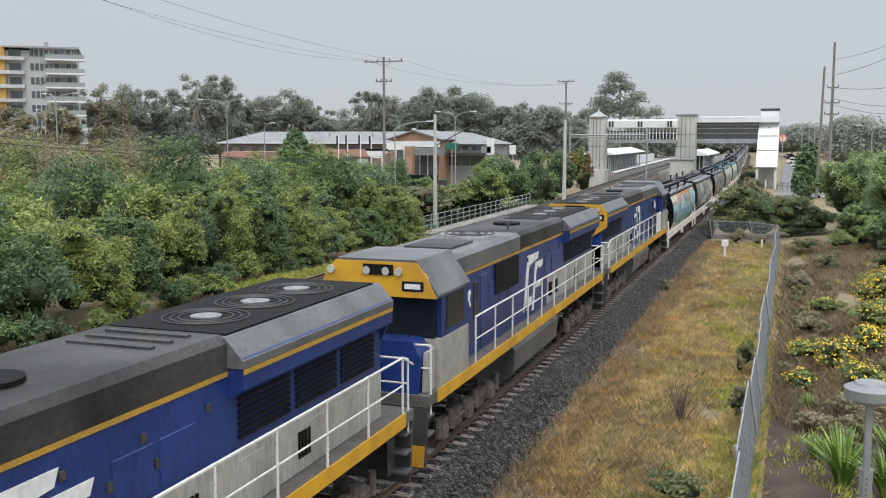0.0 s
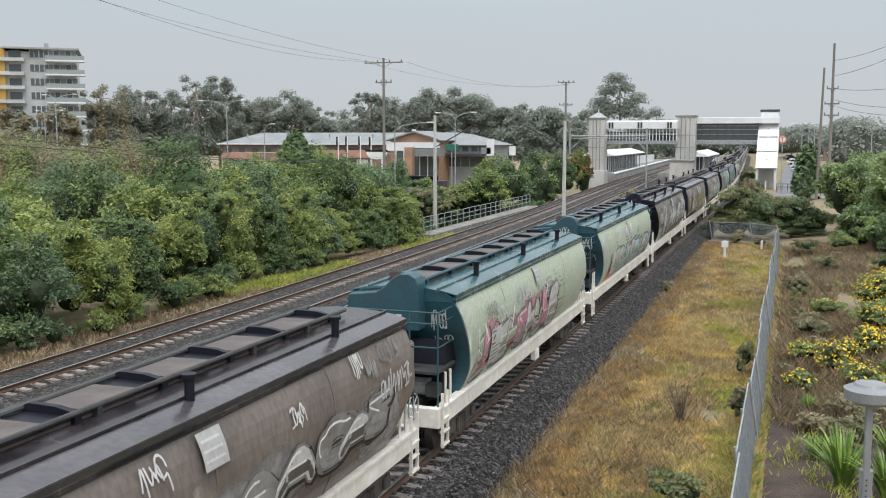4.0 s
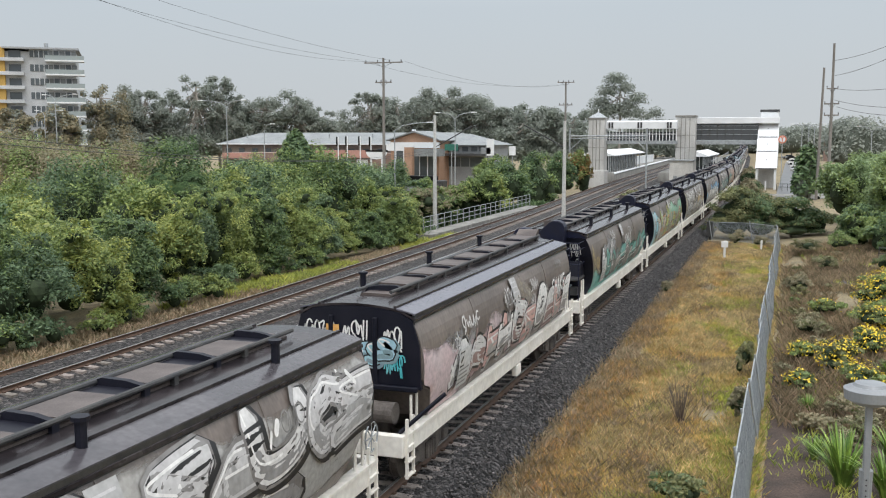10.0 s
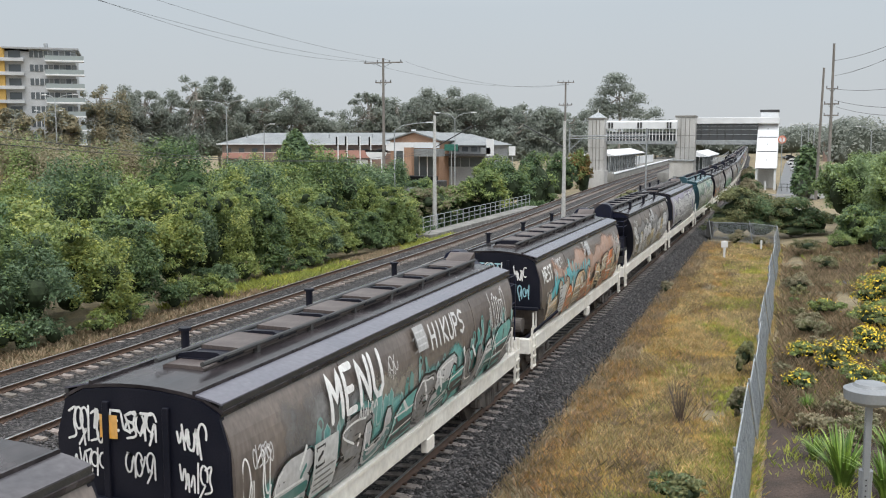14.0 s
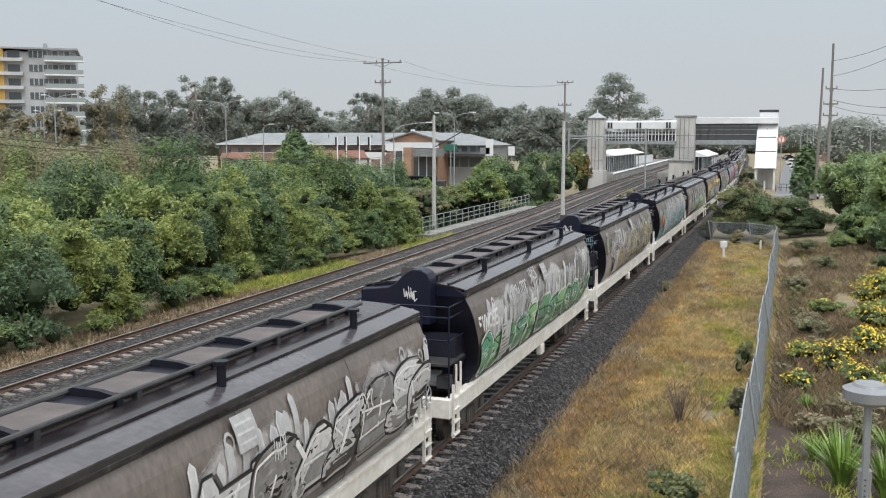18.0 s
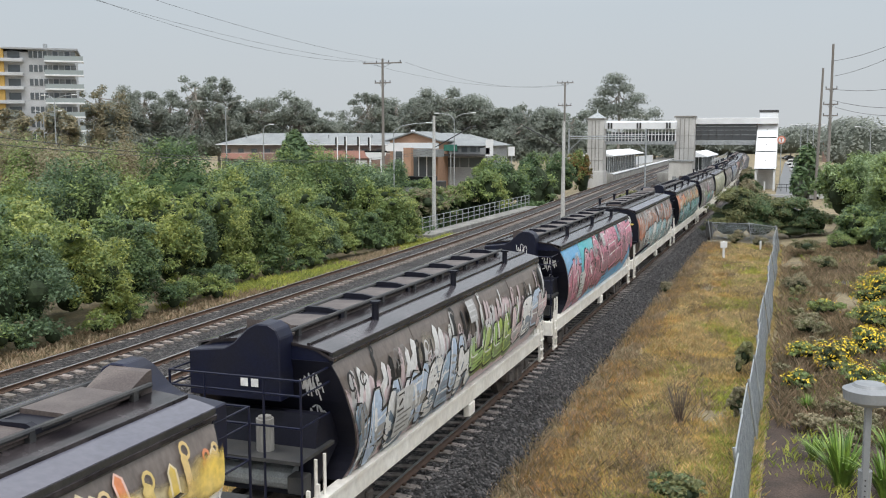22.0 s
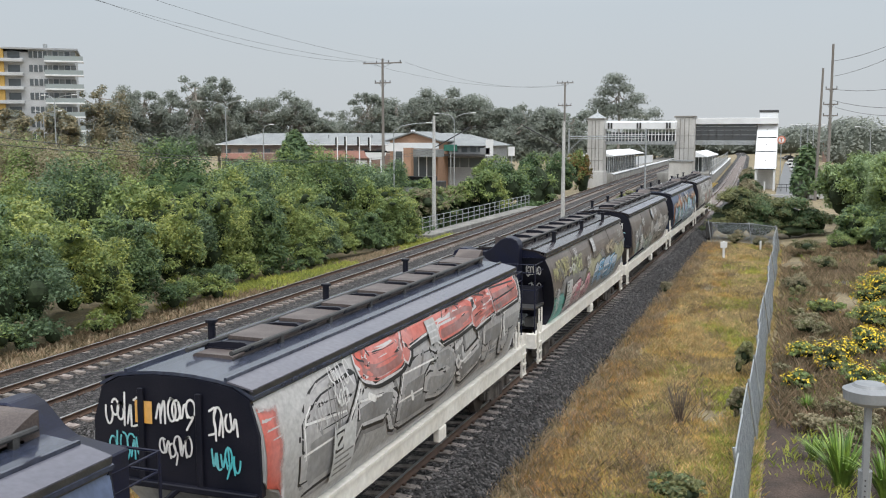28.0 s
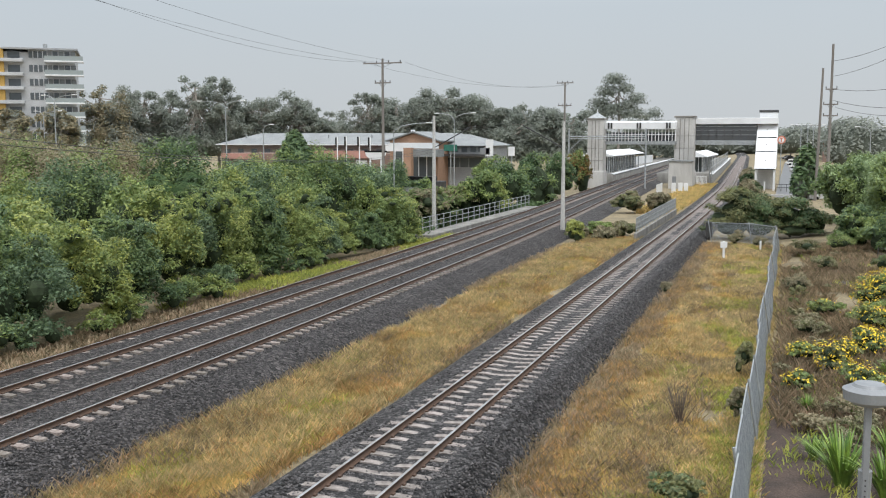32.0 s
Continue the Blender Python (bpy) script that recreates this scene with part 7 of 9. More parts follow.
for x in (-19.90, -19.43, -15.22, -14.76, -10.54, -10.09):
    part("skylight", box(B(), x - 0.14, x + 0.14, 159.5, 159.62, zb + 0.1, za - 0.15), M_DARKSTEEL, over)
ra, rb, rc, rd = 10.50, 9.50, 6.87, 6.14
part("roof", box(B(), xc, xd + 3.2, 164, 167.5, rb, ra, 0.05), M_WHITE, over, "white flat roof fascia")
part("floor_beam", box(B(), xc, xd, 164.1, 167.3, rd, rc, 0.03), M_GALV, over)
part("screen", box(B(), xc, xd, 164.3, 164.36, rc, rb), glass("dark_screen", (0.08, 0.085, 0.09)), over, "dark perforated screen")
for i in range(9):
    x = xc + (xd - xc) * i / 8
    part("screen_post", box(B(), x - 0.05, x + 0.05, 164.2, 164.3, rc, rb), M_DARKSTEEL, over)
for f in (0.33, 0.62, 0.85):
    part("screen_rail", box(B(), xc, xd, 164.22, 164.29, rc + (rb - rc) * f, rc + (rb - rc) * f + 0.07), M_GALV, over)
part("far_screen", box(B(), xc, xd, 167.1, 167.16, rc, rb), glass("dark_screen_far", (0.06, 0.065, 0.07)), over)

stair = thing("station_stair_tower", "white clad stair enclosure sloping down to the car park", "stairs")
sx0, sx1 = 3.13, 6.22
zs = [2.50, 5.13, 7.32, 9.95]
ys = [157, 160, 163, 166]
for i in range(3):
    part("cladding_panel", prism(B(), [(ys[i] + 0.06, zs[i] + 0.08), (ys[i + 1] - 0.02, zs[i + 1] - 0.06), (ys[i + 1] + 1.0, zs[i + 1] - 0.06), (ys[i] + 1.0, zs[i] + 0.08)], "x", sx0, sx1), M_WHITE, stair, "white metal cladding panel")
    part("panel_joint", box(B(), sx0 + 0.1, sx1 - 0.1, ys[i] + 0.02, ys[i] + 0.5, zs[i] - 0.05, zs[i] + 0.1), M_DARKSTEEL, stair)
    part("vent_slot", box(B(), (sx0 + sx1) / 2 - 0.1, (sx0 + sx1) / 2 + 0.1, ys[i] + 1.4, ys[i] + 1.52, (zs[i] + zs[i + 1]) / 2, (zs[i] + zs[i + 1]) / 2 + 0.08), M_DARKSTEEL, stair)
part("side_wall", prism(B(), [(157.2, zs[0] + 0.1), (166, zs[3]), (168, zs[3]), (168, zs[0] + 0.1)], "x", sx1 - 0.12, sx1 + 0.02), M_WHITE, stair)
part("side_wall", prism(B(), [(157.2, zs[0] + 0.1), (166, zs[3]), (168, zs[3]), (168, zs[0] + 0.1)], "x", sx0 - 0.02, sx0 + 0.12), M_WHITE, stair)
part("plant_box", box(B(), 3.32, 6.11, 168, 171, zs[3], 11.44, 0.05), M_WHITE, stair)
part("plant_box_top", box(B(), 3.32 - 0.1, 6.11 + 0.1, 167.9, 171.1, 11.44, 11.80), M_DARKSTEEL, stair)
for x in (sx0 + 0.2, sx1 - 0.2):
    for y in (157.4, 161.5):
        part("column", box(B(), x - 0.14, x + 0.14, y - 0.14, y + 0.14, -1.2, zs[0] + 0.4), M_WHITE, stair)
part("back_wall", box(B(), sx0 + 0.3, sx1 - 0.3, 163, 163.2, -1.2, zs[0] + 0.5), M_CONC, stair)
part("landing_post", box(B(), (sx0 + sx1) / 2 - 0.1, (sx0 + sx1) / 2 + 0.1, 157.6, 157.8, -1.0, 0.6), M_WHITE, stair)
sg = thing("round_station_sign", "round orange and white station sign", "sign")
part("disc", rod(B(), (6.87, 160.00, 6.97), (6.87, 159.9, 6.97), 0.62, n=20), paint((0.70, 0.18, 0.08)), sg)
part("inner_disc", rod(B(), (6.87, 159.9, 6.97), (6.87, 159.86, 6.97), 0.44, n=20), M_WHITE, sg)
part("emblem_bar", box(B(), 6.87 - 0.07, 6.87 + 0.07, 159.8, 159.86, 6.62, 7.23), paint((0.70, 0.18, 0.08)), sg)
part("emblem_bar", box(B(), 6.87 - 0.2, 6.87 + 0.2, 159.8, 159.86, 7.15, 7.32), paint((0.70, 0.18, 0.08)), sg)
part("post", rod(B(), (6.87, 160.05, -1), (6.87, 160.05, 7.41), 0.07, n=6), M_GALV, sg)


def platform(name, fx0, fx1, y0, y1):
    v, q = [], []
    ys = np.arange(y0, y1, 6.0)
    for j, y in enumerate(ys):
        a, b = fx0(y), fx1(y)
        v += [(a, y, -0.9), (a, y, 1.0), (b, y, 1.0), (b, y, -0.9)]
        if j:
            k = 4 * (j - 1)
            q += [(k, k + 4, k + 5, k + 1), (k + 1, k + 5, k + 6, k + 2), (k + 2, k + 6, k + 7, k + 3)]
    q.append((0, 1, 2, 3))
    ob = tagged(new(name, soup(name, v, q, M_CONC_DARK)), "grey concrete station platform", "platform", kind="structure")
    v, q = [], []
    for j, y in enumerate(ys):
        b = fx1(y)
        v += [(b - 0.5, y, 1.01), (b + 0.1, y, 1.01), (b + 0.1, y, 0.80)]
        if j:
            k = 3 * (j - 1)
            q += [(k, k + 1, k + 4, k + 3), (k + 1, k + 2, k + 5, k + 4)]
    e = new("platform_edge", soup("platform_edge", v, q, M_WHITE))
    e.parent = ob
    return ob


platform("platform_1", lambda y: line_3(y) - 8.5, lambda y: line_3(y) - 1.75, 172, 330)
platform("platform_2", lambda y: line_2(y) + 1.8, lambda y: line_1(y) - 3.2, 176, 330)


def canopy(cx, y0, y1, w, z, label):
    t = thing("platform_canopy", label, "canopy")
    part("roof", prism(B(), [(-w, z), (0, z + 0.9), (w, z), (w, z - 0.15), (-w, z - 0.15)], "y", y0, y1), M_WHITE, t, "white gabled roof")
    t.location.x = cx
    for y in np.arange(y0 + 1, y1, 4.0):
        for s in (-0.7, 0.7):
            part("column", rod(B(), (s * w, y, 1.0), (s * w, y, z - 0.1), 0.09, n=8), M_GALV, t)
    part("waiting_room", box(B(), -w * 0.55, w * 0.55, y0 + 2, y1 - 4, 1.0, z - 0.2), glass("dim_glass", (0.07, 0.08, 0.08)), t, "glazed waiting room")
    for y in np.arange(y0 + 2, y1 - 3.9, 2.0):
        part("window_post", box(B(), w * 0.55, w * 0.57, y - 0.05, y + 0.05, 1.0, z - 0.2), M_WHITE, t)
    for i in range(5):
        x = -w * 0.55 + w * 1.1 * i / 4
        part("window_post", box(B(), x - 0.05, x + 0.05, y0 + 1.96, y0 + 2.0, 1.0, z - 0.2), M_WHITE, t)
    return t


canopy(-25.0, 176, 215, 3.2, 4.1, "white gabled canopy over the far platform")
canopy(-8.6, 186, 215, 2.4, 3.9, "small white canopy over the near platform")
wf = thing("white_hoarding", "long low white panel along the platform", "panel")
part("panel", prism(B(), [(205, 1.0), (205, 2.9), (262, 2.9), (262, 1.0)], "x", -26.3, -26.2), M_WHITE, wf)
pf = thing("platform_fence", "white steel picket fence at the platform end", "fence")
fx0, fx1 = -7.77, -4.60
for i in range(17):
    x = fx0 + (fx1 - fx0) * i / 16
    part("picket", box(B(), x - 0.05, x + 0.05, 165, 165.06, -0.8, 1.1), M_WHITE, pf)
for z in (-0.4, 0.9):
    part("bar", box(B(), fx0, fx1, 164.94, 165, z, z + 0.1), M_WHITE, pf)
fn = thing("tall_mesh_fence", "tall dark mesh fence beside the platform", "fence")
for i in range(16):
    y = 168 + i * 8
    part("post", rod(B(), (line_1(y) - 3.3, y, -0.8), (line_1(y) - 3.3, y, 3.4), 0.06, n=6), M_GALV, fn)
for z in (1.2, 2.2, 3.3):
    bm = B()
    for i in range(15):
        y = 168 + i * 8
        rod(bm, (line_1(y) - 3.3, y, z), (line_1(y + 8) - 3.3, y + 8, z), 0.05, n=5)
    part("bar", bm, M_GALV, fn)
for x, w in ((-9.70, 4), (-7.31, 1.2), (-6.36, 1.2), (-5.58, 1.4)):
    c = thing("white_barrier_panel", "white barrier panel standing by the tracks", "barrier")
    part("panel", prism(B(), [(142, -0.8), (142, 0.55), (142 + w * 1.6, 0.55), (142 + w * 1.6, -0.8)], "x", x - 0.05, x + 0.05) if w > 2 else box(B(), x - 0.3, x + 0.3, 142, 142.1, -0.8, 0.9, 0.03), M_WHITE, c)
kiosk = thing("station_service_hut", "pale grey service hut at the platform end", "hut")
part("shell", box(B(), -9.94, -6.27, 158, 161, -0.8, 3.58, 0.05), M_CONC, kiosk)
part("roof", box(B(), -9.94 - 0.15, -6.27 + 0.15, 157.8, 161.2, 3.58, 3.76), M_GALV, kiosk)
part("door", box(B(), -9.33, -8.71, 157.95, 158, -0.8, 1.2), M_LAMPGREY, kiosk)

# car park beside the stairs
cp = B()
box(cp, 6.5, 26, 118, 330, -0.80, -0.62)
tagged(new("car_park", mesh_of("car_park", cp, M_ASPHALT)), "grey asphalt car park", "road", kind="structure")
cp2 = B()
box(cp2, 7.5, 12.6, 95, 117.9, -0.80, -0.63)
tagged(new("car_park_lane", mesh_of("car_park_lane", cp2, M_ASPHALT)), "grey asphalt lane leading to the car park", "road", kind="structure")
kb = B()
box(kb, 5.6, 14.5, 140.0, 140.3, -0.65, -0.42)
tagged(new("kerb", mesh_of("kerb", kb, M_CONC)), "concrete kerb at the end of the car park", "kerb", kind="structure")
rl = thing("car_park_railing", "low dark steel railing by the car park", "railing")
for i in range(12):
    x = 6.4 + i * 0.75
    part("post", rod(B(), (x, 152, -0.65), (x, 152, 0.45), 0.04, n=6), M_DARKSTEEL, rl)
for z in (0.0, 0.45):
    part("bar", rod(B(), (6.4, 152, z), (14.65, 152, z), 0.035, n=6), M_DARKSTEEL, rl)
bin_t = thing("red_brown_bin", "squat red-brown bin box by the railing", "bin", pose(10.47, 148, -0.65))
part("case", box(B(), -0.9, 0.9, -0.5, 0.5, 0, 1.25, 0.05), mat("red_brown", (0.22, 0.09, 0.07), rough=0.6), bin_t)
part("slot", box(B(), -0.5, 0.5, -0.52, -0.49, 0.55, 0.95), M_DARKSTEEL, bin_t)


def car(x, y, z, rot, colour, label):
    c = thing("parked_car", label, "car", pose(x, y, z, 0, 0, rot), group="parked cars")
    m = mat("car_" + colour, {"white": (0.72, 0.72, 0.72), "silver": (0.42, 0.43, 0.44), "dark": (0.03, 0.032, 0.036), "blue": (0.04, 0.07, 0.15)}[colour], rough=0.25, coat=0.6, scale=2, bump=0, grit=0.03)
    body = prism(B(), [(-2.2, 0.30), (2.2, 0.30), (2.25, 0.62), (2.1, 0.86), (1.1, 0.95), (-2.0, 0.98), (-2.22, 0.75)], "x", -0.88, 0.88)
    bmesh.ops.bevel(body, geom=body.edges[:], offset=0.06, segments=2, affect="EDGES")
    part("body", body, m, c, smooth=False)
    cabn = prism(B(), [(-1.85, 0.94), (1.15, 0.94), (0.45, 1.42), (-1.25, 1.45)], "x", -0.74, 0.74)
    bmesh.ops.bevel(cabn, geom=cabn.edges[:], offset=0.05, segments=2, affect="EDGES")
    part("cabin_glass", cabn, M_SCREEN, c, "dark glazing")
    part("roof", box(B(), -0.68, 0.68, -1.2, 0.42, 1.41, 1.48, 0.03), m, c)
    for px in (-0.80, 0.80):
        for py in (-1.35, 1.35):
            part("wheel", rod(B(), (px - 0.1, py, 0.32), (px + 0.1, py, 0.32), 0.32, n=14), M_GRILLE, c)
    return c


for i, (p, col) in enumerate((((8.76, 351.82, -0.20), "white"), ((8.12, 304.43, -0.20), "white"), ((9.02, 268.72, -0.20), "white"), ((9.46, 236.28, -0.20), "silver"), ((10.20, 204.67, -0.20), "silver"), ((10.82, 178.23, -0.20), "dark"), ((10.81, 225.09, -0.20), "white"), ((7.24, 370.41, -0.20), "dark"), ((5.95, 391.27, -0.20), "silver"), ((11.52, 130.88, -0.20), "white"))):
    car(p[0] + 1.0, p[1], -0.62, -70 if i % 2 else 100, col, col + " car parked in the station car park")
rc = (-40.94, 125.00, 0.00)
car(rc[0], 125, rc[2] - 0.4, 70, "silver", "silver car on the road bridge")
tr = thing("parked_truck", "dark covered truck on the road bridge", "truck", pose(-40.41, 128, -0.70))
part("canopy", box(B(), -2.4, 1.8, -1.1, 1.1, 0.4, 2.6, 0.06), M_GRILLE, tr)
part("cab", box(B(), 1.9, 3.2, -1.0, 1.0, 0.4, 2.0, 0.1), M_DARKSTEEL, tr)
part("chassis", box(B(), -2.4, 3.2, -0.7, 0.7, 0.1, 0.4), M_DARKSTEEL, tr)

# ---- buildings beyond the hedge ----
M_BRICK = mat("red_brick", (0.27, 0.185, 0.15), (0.215, 0.145, 0.12), rough=0.9, scale=0.6, fine=18, bump=0.2)
M_BROWNBRICK = mat("brown_brick", (0.25, 0.205, 0.18), (0.20, 0.165, 0.145), rough=0.9, scale=0.6, fine=18, bump=0.2)
M_ORANGEBRICK = mat("orange_brick", (0.40, 0.245, 0.165), (0.33, 0.205, 0.14), rough=0.85, scale=0.6, fine=18, bump=0.2)
M_TILEROOF = mat("grey_tin_roof", (0.23, 0.245, 0.245), (0.19, 0.20, 0.205), rough=0.5, scale=0.4, fine=6, bump=0.1)
M_REDFASCIA = mat("red_fascia", (0.46, 0.245, 0.20), (0.40, 0.21, 0.175), rough=0.5, scale=0.5, bump=0)
# window tint raised to blue-grey: reflected sky painted into the base colour
M_WINDOW_SKY = glass("building_window_sky_tint", (0.10, 0.115, 0.125))
M_RENDER = mat("grey_render", (0.36, 0.37, 0.38), (0.30, 0.31, 0.32), rough=0.8, scale=0.3, fine=10, bump=0.05)
M_RENDERPALE = mat("pale_render", (0.52, 0.53, 0.54), (0.44, 0.45, 0.46), rough=0.8, scale=0.3, fine=10, bump=0.05)
M_YRENDER = mat("ochre_render", (0.52, 0.33, 0.09), (0.45, 0.28, 0.08), rough=0.8, scale=0.3, fine=10, bump=0.05)

motel = thing("long_brick_building", "long two-storey brick building with grey hipped roof", "building")
mx0, mx1 = -99.77, -45.58
me_, mr_ = 6.05, 8.24
part("wall", box(B(), mx0, mx1, 170, 182, -3, me_), M_BROWNBRICK, motel, "brown brick wall")
r = B()
v = [r.verts.new(p) for p in ((mx0 - 0.8, 169.2, me_), (mx1 + 0.8, 169.2, me_), (mx1 + 0.8, 183, me_), (mx0 - 0.8, 183, me_), (mx0 + 5.5, 176, mr_), (mx1 - 5.5, 176, mr_))]
for f in ((0, 1, 5, 4), (1, 2, 5), (2, 3, 4, 5), (3, 0, 4), (3, 2, 1, 0)):
    r.faces.new([v[i] for i in f])
part("roof", r, M_TILEROOF, motel, "grey hipped metal roof")
part("gutter", box(B(), mx0 - 0.85, mx1 + 0.85, 169.1, 169.22, me_ - 0.15, me_ + 0.05), M_WHITE, motel)
for i in range(18):
    x = mx0 + 1.5 + (mx1 - mx0 - 3) * i / 17
    w = part("window", box(B(), x - 0.6, x + 0.6, 169.9, 169.98, me_ - 2.1, me_ - 0.9), M_WINDOW_SKY, motel)
    part("sill", box(B(), x - 0.68, x + 0.68, 169.84, 169.98, me_ - 2.22, me_ - 2.1), M_WHITE, w)
for i in range(6):
    x = mx0 + 4 + (mx1 - mx0 - 8) * i / 5
    part("vent_pipe", rod(B(), (x, 173, me_ + 0.5), (x, 173, me_ + 1.9), 0.16), M_GALV, motel)

shops = thing("low_shop_row", "low shop row with red fascia and white panels", "building")
sx0_, sx1_ = -93.10, -57.75
part("wall", box(B(), sx0_, sx1_, 160, 168, -3, 4.43), M_BRICK, shops, "red-brown brick wall")
part("fascia", box(B(), -75.69, -62.12, 159.4, 160, 3.67, 5.00), M_REDFASCIA, shops, "red fascia")
part("fascia", box(B(), sx0_, -86.95, 159.4, 160, 3.31, 4.38), M_REDFASCIA, shops)
for i, x in enumerate((-73.98, -71.11, -67.71, -64.35)):
    part("shop_window", box(B(), x - 1.1, x + 1.1, 159.9, 159.97, 1.63, 3.36), M_WHITE if i % 3 == 0 else M_WINDOW_SKY, shops)
gable = thing("gabled_brick_shop", "orange brick shop with a low gable and awning", "building")
gx0_, gx1_ = -54.63, -46.11
gzt, gze, gzb = 8.07, 6.77, -3
part("wall", prism(B(), [(gx0_, gzb), (gx1_, gzb), (gx1_, gze), ((gx0_ + gx1_) / 2, gzt), (gx0_, gze)], "y", 150, 160), M_ORANGEBRICK, gable, "orange brick gable")
part("roof", prism(B(), [(gx0_ - 0.6, gze - 0.1), ((gx0_ + gx1_) / 2, gzt + 0.05), (gx1_ + 0.6, gze - 0.1), (gx1_ + 0.6, gze + 0.1), ((gx0_ + gx1_) / 2, gzt + 0.3), (gx0_ - 0.6, gze + 0.1)], "y", 149.4, 160.4), M_TILEROOF, gable)
part("signboard", box(B(), -54.59, -49.99, 148, 148.2, 5.11, 6.04), M_WHITE, gable)
part("white_band", box(B(), gx0_ - 0.2, gx1_ + 0.2, 149.7, 150, 5.56, 6.49), M_WHITE, gable, "white sign band")
part("shopfront", box(B(), gx0_ + 1, gx1_ - 0.5, 149.85, 150, -2.5, 5.19), M_WINDOW_SKY, gable, "dark shopfront glazing")
for i in range(6):
    xx = gx0_ + 1 + i * (gx1_ - gx0_ - 1.5) / 5
    part("shopfront_post", box(B(), xx - 0.08, xx + 0.08, 149.78, 149.85, -2.5, 5.19), M_WHITE, gable)
part("chimney", box(B(), -51.66, -51.26, 152, 153, gzt - 0.5, 8.64), M_WHITE, gable)
part("awning", box(B(), -49.60, -45.02, 147, 150, 4.24, 5.42), M_TILEROOF, gable, "pale metal awning")
part("pillar", box(B(), -50.59, -49.31, 146, 147.2, -3, 5.69), M_ORANGEBRICK, gable)
corner = thing("corner_shop", "grey corner shop with hipped roof and dark awning", "building")
cx0, cx1 = -47.93, -39.24
part("wall", box(B(), cx0, cx1, 155, 167, -3, 6.01), M_RENDER, corner)
r = B()
v = [r.verts.new(p) for p in ((cx0 - 3, 154, 6.01), (cx1 + 0.8, 154, 6.01), (cx1 + 0.8, 168, 6.01), (cx0 - 3, 168, 6.01), (cx0 + 1, 161, 7.92), (cx1 - 5, 161, 7.92))]
for f in ((0, 1, 5, 4), (1, 2, 5), (2, 3, 4, 5), (3, 0, 4), (3, 2, 1, 0)):
    r.faces.new([v[i] for i in f])
part("roof", r, M_TILEROOF, corner, "grey hipped roof")
part("awning", box(B(), cx0, cx1 + 1.5, 152.5, 155, 4.26, 4.63), M_DARKSTEEL, corner)
for x in (-46.41, -44.80, -43.20, -41.61, -40.22):
    part("window", box(B(), x - 0.5, x + 0.5, 154.9, 154.98, 4.97, 5.73), M_WINDOW_SKY, corner)
    part("shop_window", box(B(), x - 0.7, x + 0.7, 154.9, 154.98, 2.42, 3.94), M_WINDOW_SKY, corner)
for x, zt in ((-59.45, 7.41), (-57.87, 7.50), (-55.62, 7.50), (-53.78, 7.41)):
    f = thing("banner_flagpole", "white flagpole with a dark narrow banner", "flag", pose(x, 140, 0), group="banner flagpoles")
    part("pole", rod(B(), (0, 0, -2.8), (0, 0, zt), 0.09, n=8), M_WHITE, f)
    part("banner", box(B(), -0.36, -0.08, -0.02, 0.02, zt - 1.5, zt - 0.05), M_GRILLE, f)
sgn = thing("curved_shop_sign", "white and black half-round sign on two legs", "sign", pose(-50.64, 135, 0))
bm = B()
n = 14
pts = [(1.7 * math.cos(math.pi + math.pi * i / n), 1.15 * math.sin(math.pi + math.pi * i / n)) for i in range(n + 1)]
prism(bm, pts, "y", -0.1, 0.1)
s_ = part("face", bm, M_WHITE, sgn)
s_.location.z = 5.12
part("rim", box(B(), -1.8, 1.8, -0.12, 0.12, 5.12, 5.28 + 0.1), M_GRILLE, sgn)
for x in (-0.9, 0.9):
    part("leg", box(B(), x - 0.12, x + 0.12, -0.08, 0.08, -3, 4.61), M_WHITE, sgn)
for q, w, h, m in (((-35.80, 145.00, 5.75), 1.2, 2.6, M_WHITE), ((-36.53, 145.00, 5.22), 1.6, 1.0, M_LAMPGREY), ((-42.21, 145.00, 5.73), 2.2, 1.0, mat("green_sign", (0.03, 0.16, 0.12), rough=0.5)), ((-32.25, 145.00, 5.24), 1.0, 1.4, M_WHITE)):
    b = thing("roadside_sign", "small plain roadside shop sign on a post", "sign", group="roadside signs")
    part("board", box(B(), q[0] - w / 2, q[0] + w / 2, 145, 145.15, q[2] - h / 2, q[2] + h / 2), m, b)
    part("post", rod(B(), (q[0], 145.2, -3), (q[0], 145.2, q[2]), 0.08), M_GALV, b)

apt = thing("apartment_block", "grey and ochre apartment block with stepped balconies", "building", Matrix.Translation((-141.25, 180, 0)) @ Matrix.Rotation(radians(38), 4, "Z") @ Matrix.Diagonal((0.80, 1, 1, 1)) @ Matrix.Translation((-(-141.25), -180, 0)))
ax0, ax1 = -175.22, -143.57
axm, axo = -155.62, -161.80
at = 26.70
part("wall", box(B(), axm, ax1, 182, 200, -2, at), M_RENDERPALE, apt, "grey rendered wall")
part("wall", box(B(), axo, axm, 182.1, 200, -2, at - 0.5), M_RENDERPALE, apt)
part("ochre_wall", box(B(), ax0, axo, 181, 200, -2, at + 0.3), M_YRENDER, apt, "ochre rendered wall")
part("roof", box(B(), axo - 0.5, ax1 + 0.9, 180.4, 200, at, at + 0.35), M_RENDER, apt, "flat overhanging roof")
part("roof_vent", rod(B(), (-151.36, 185, at), (-151.36, 185, at + 1.6), 0.6, n=10), M_GALV, apt)
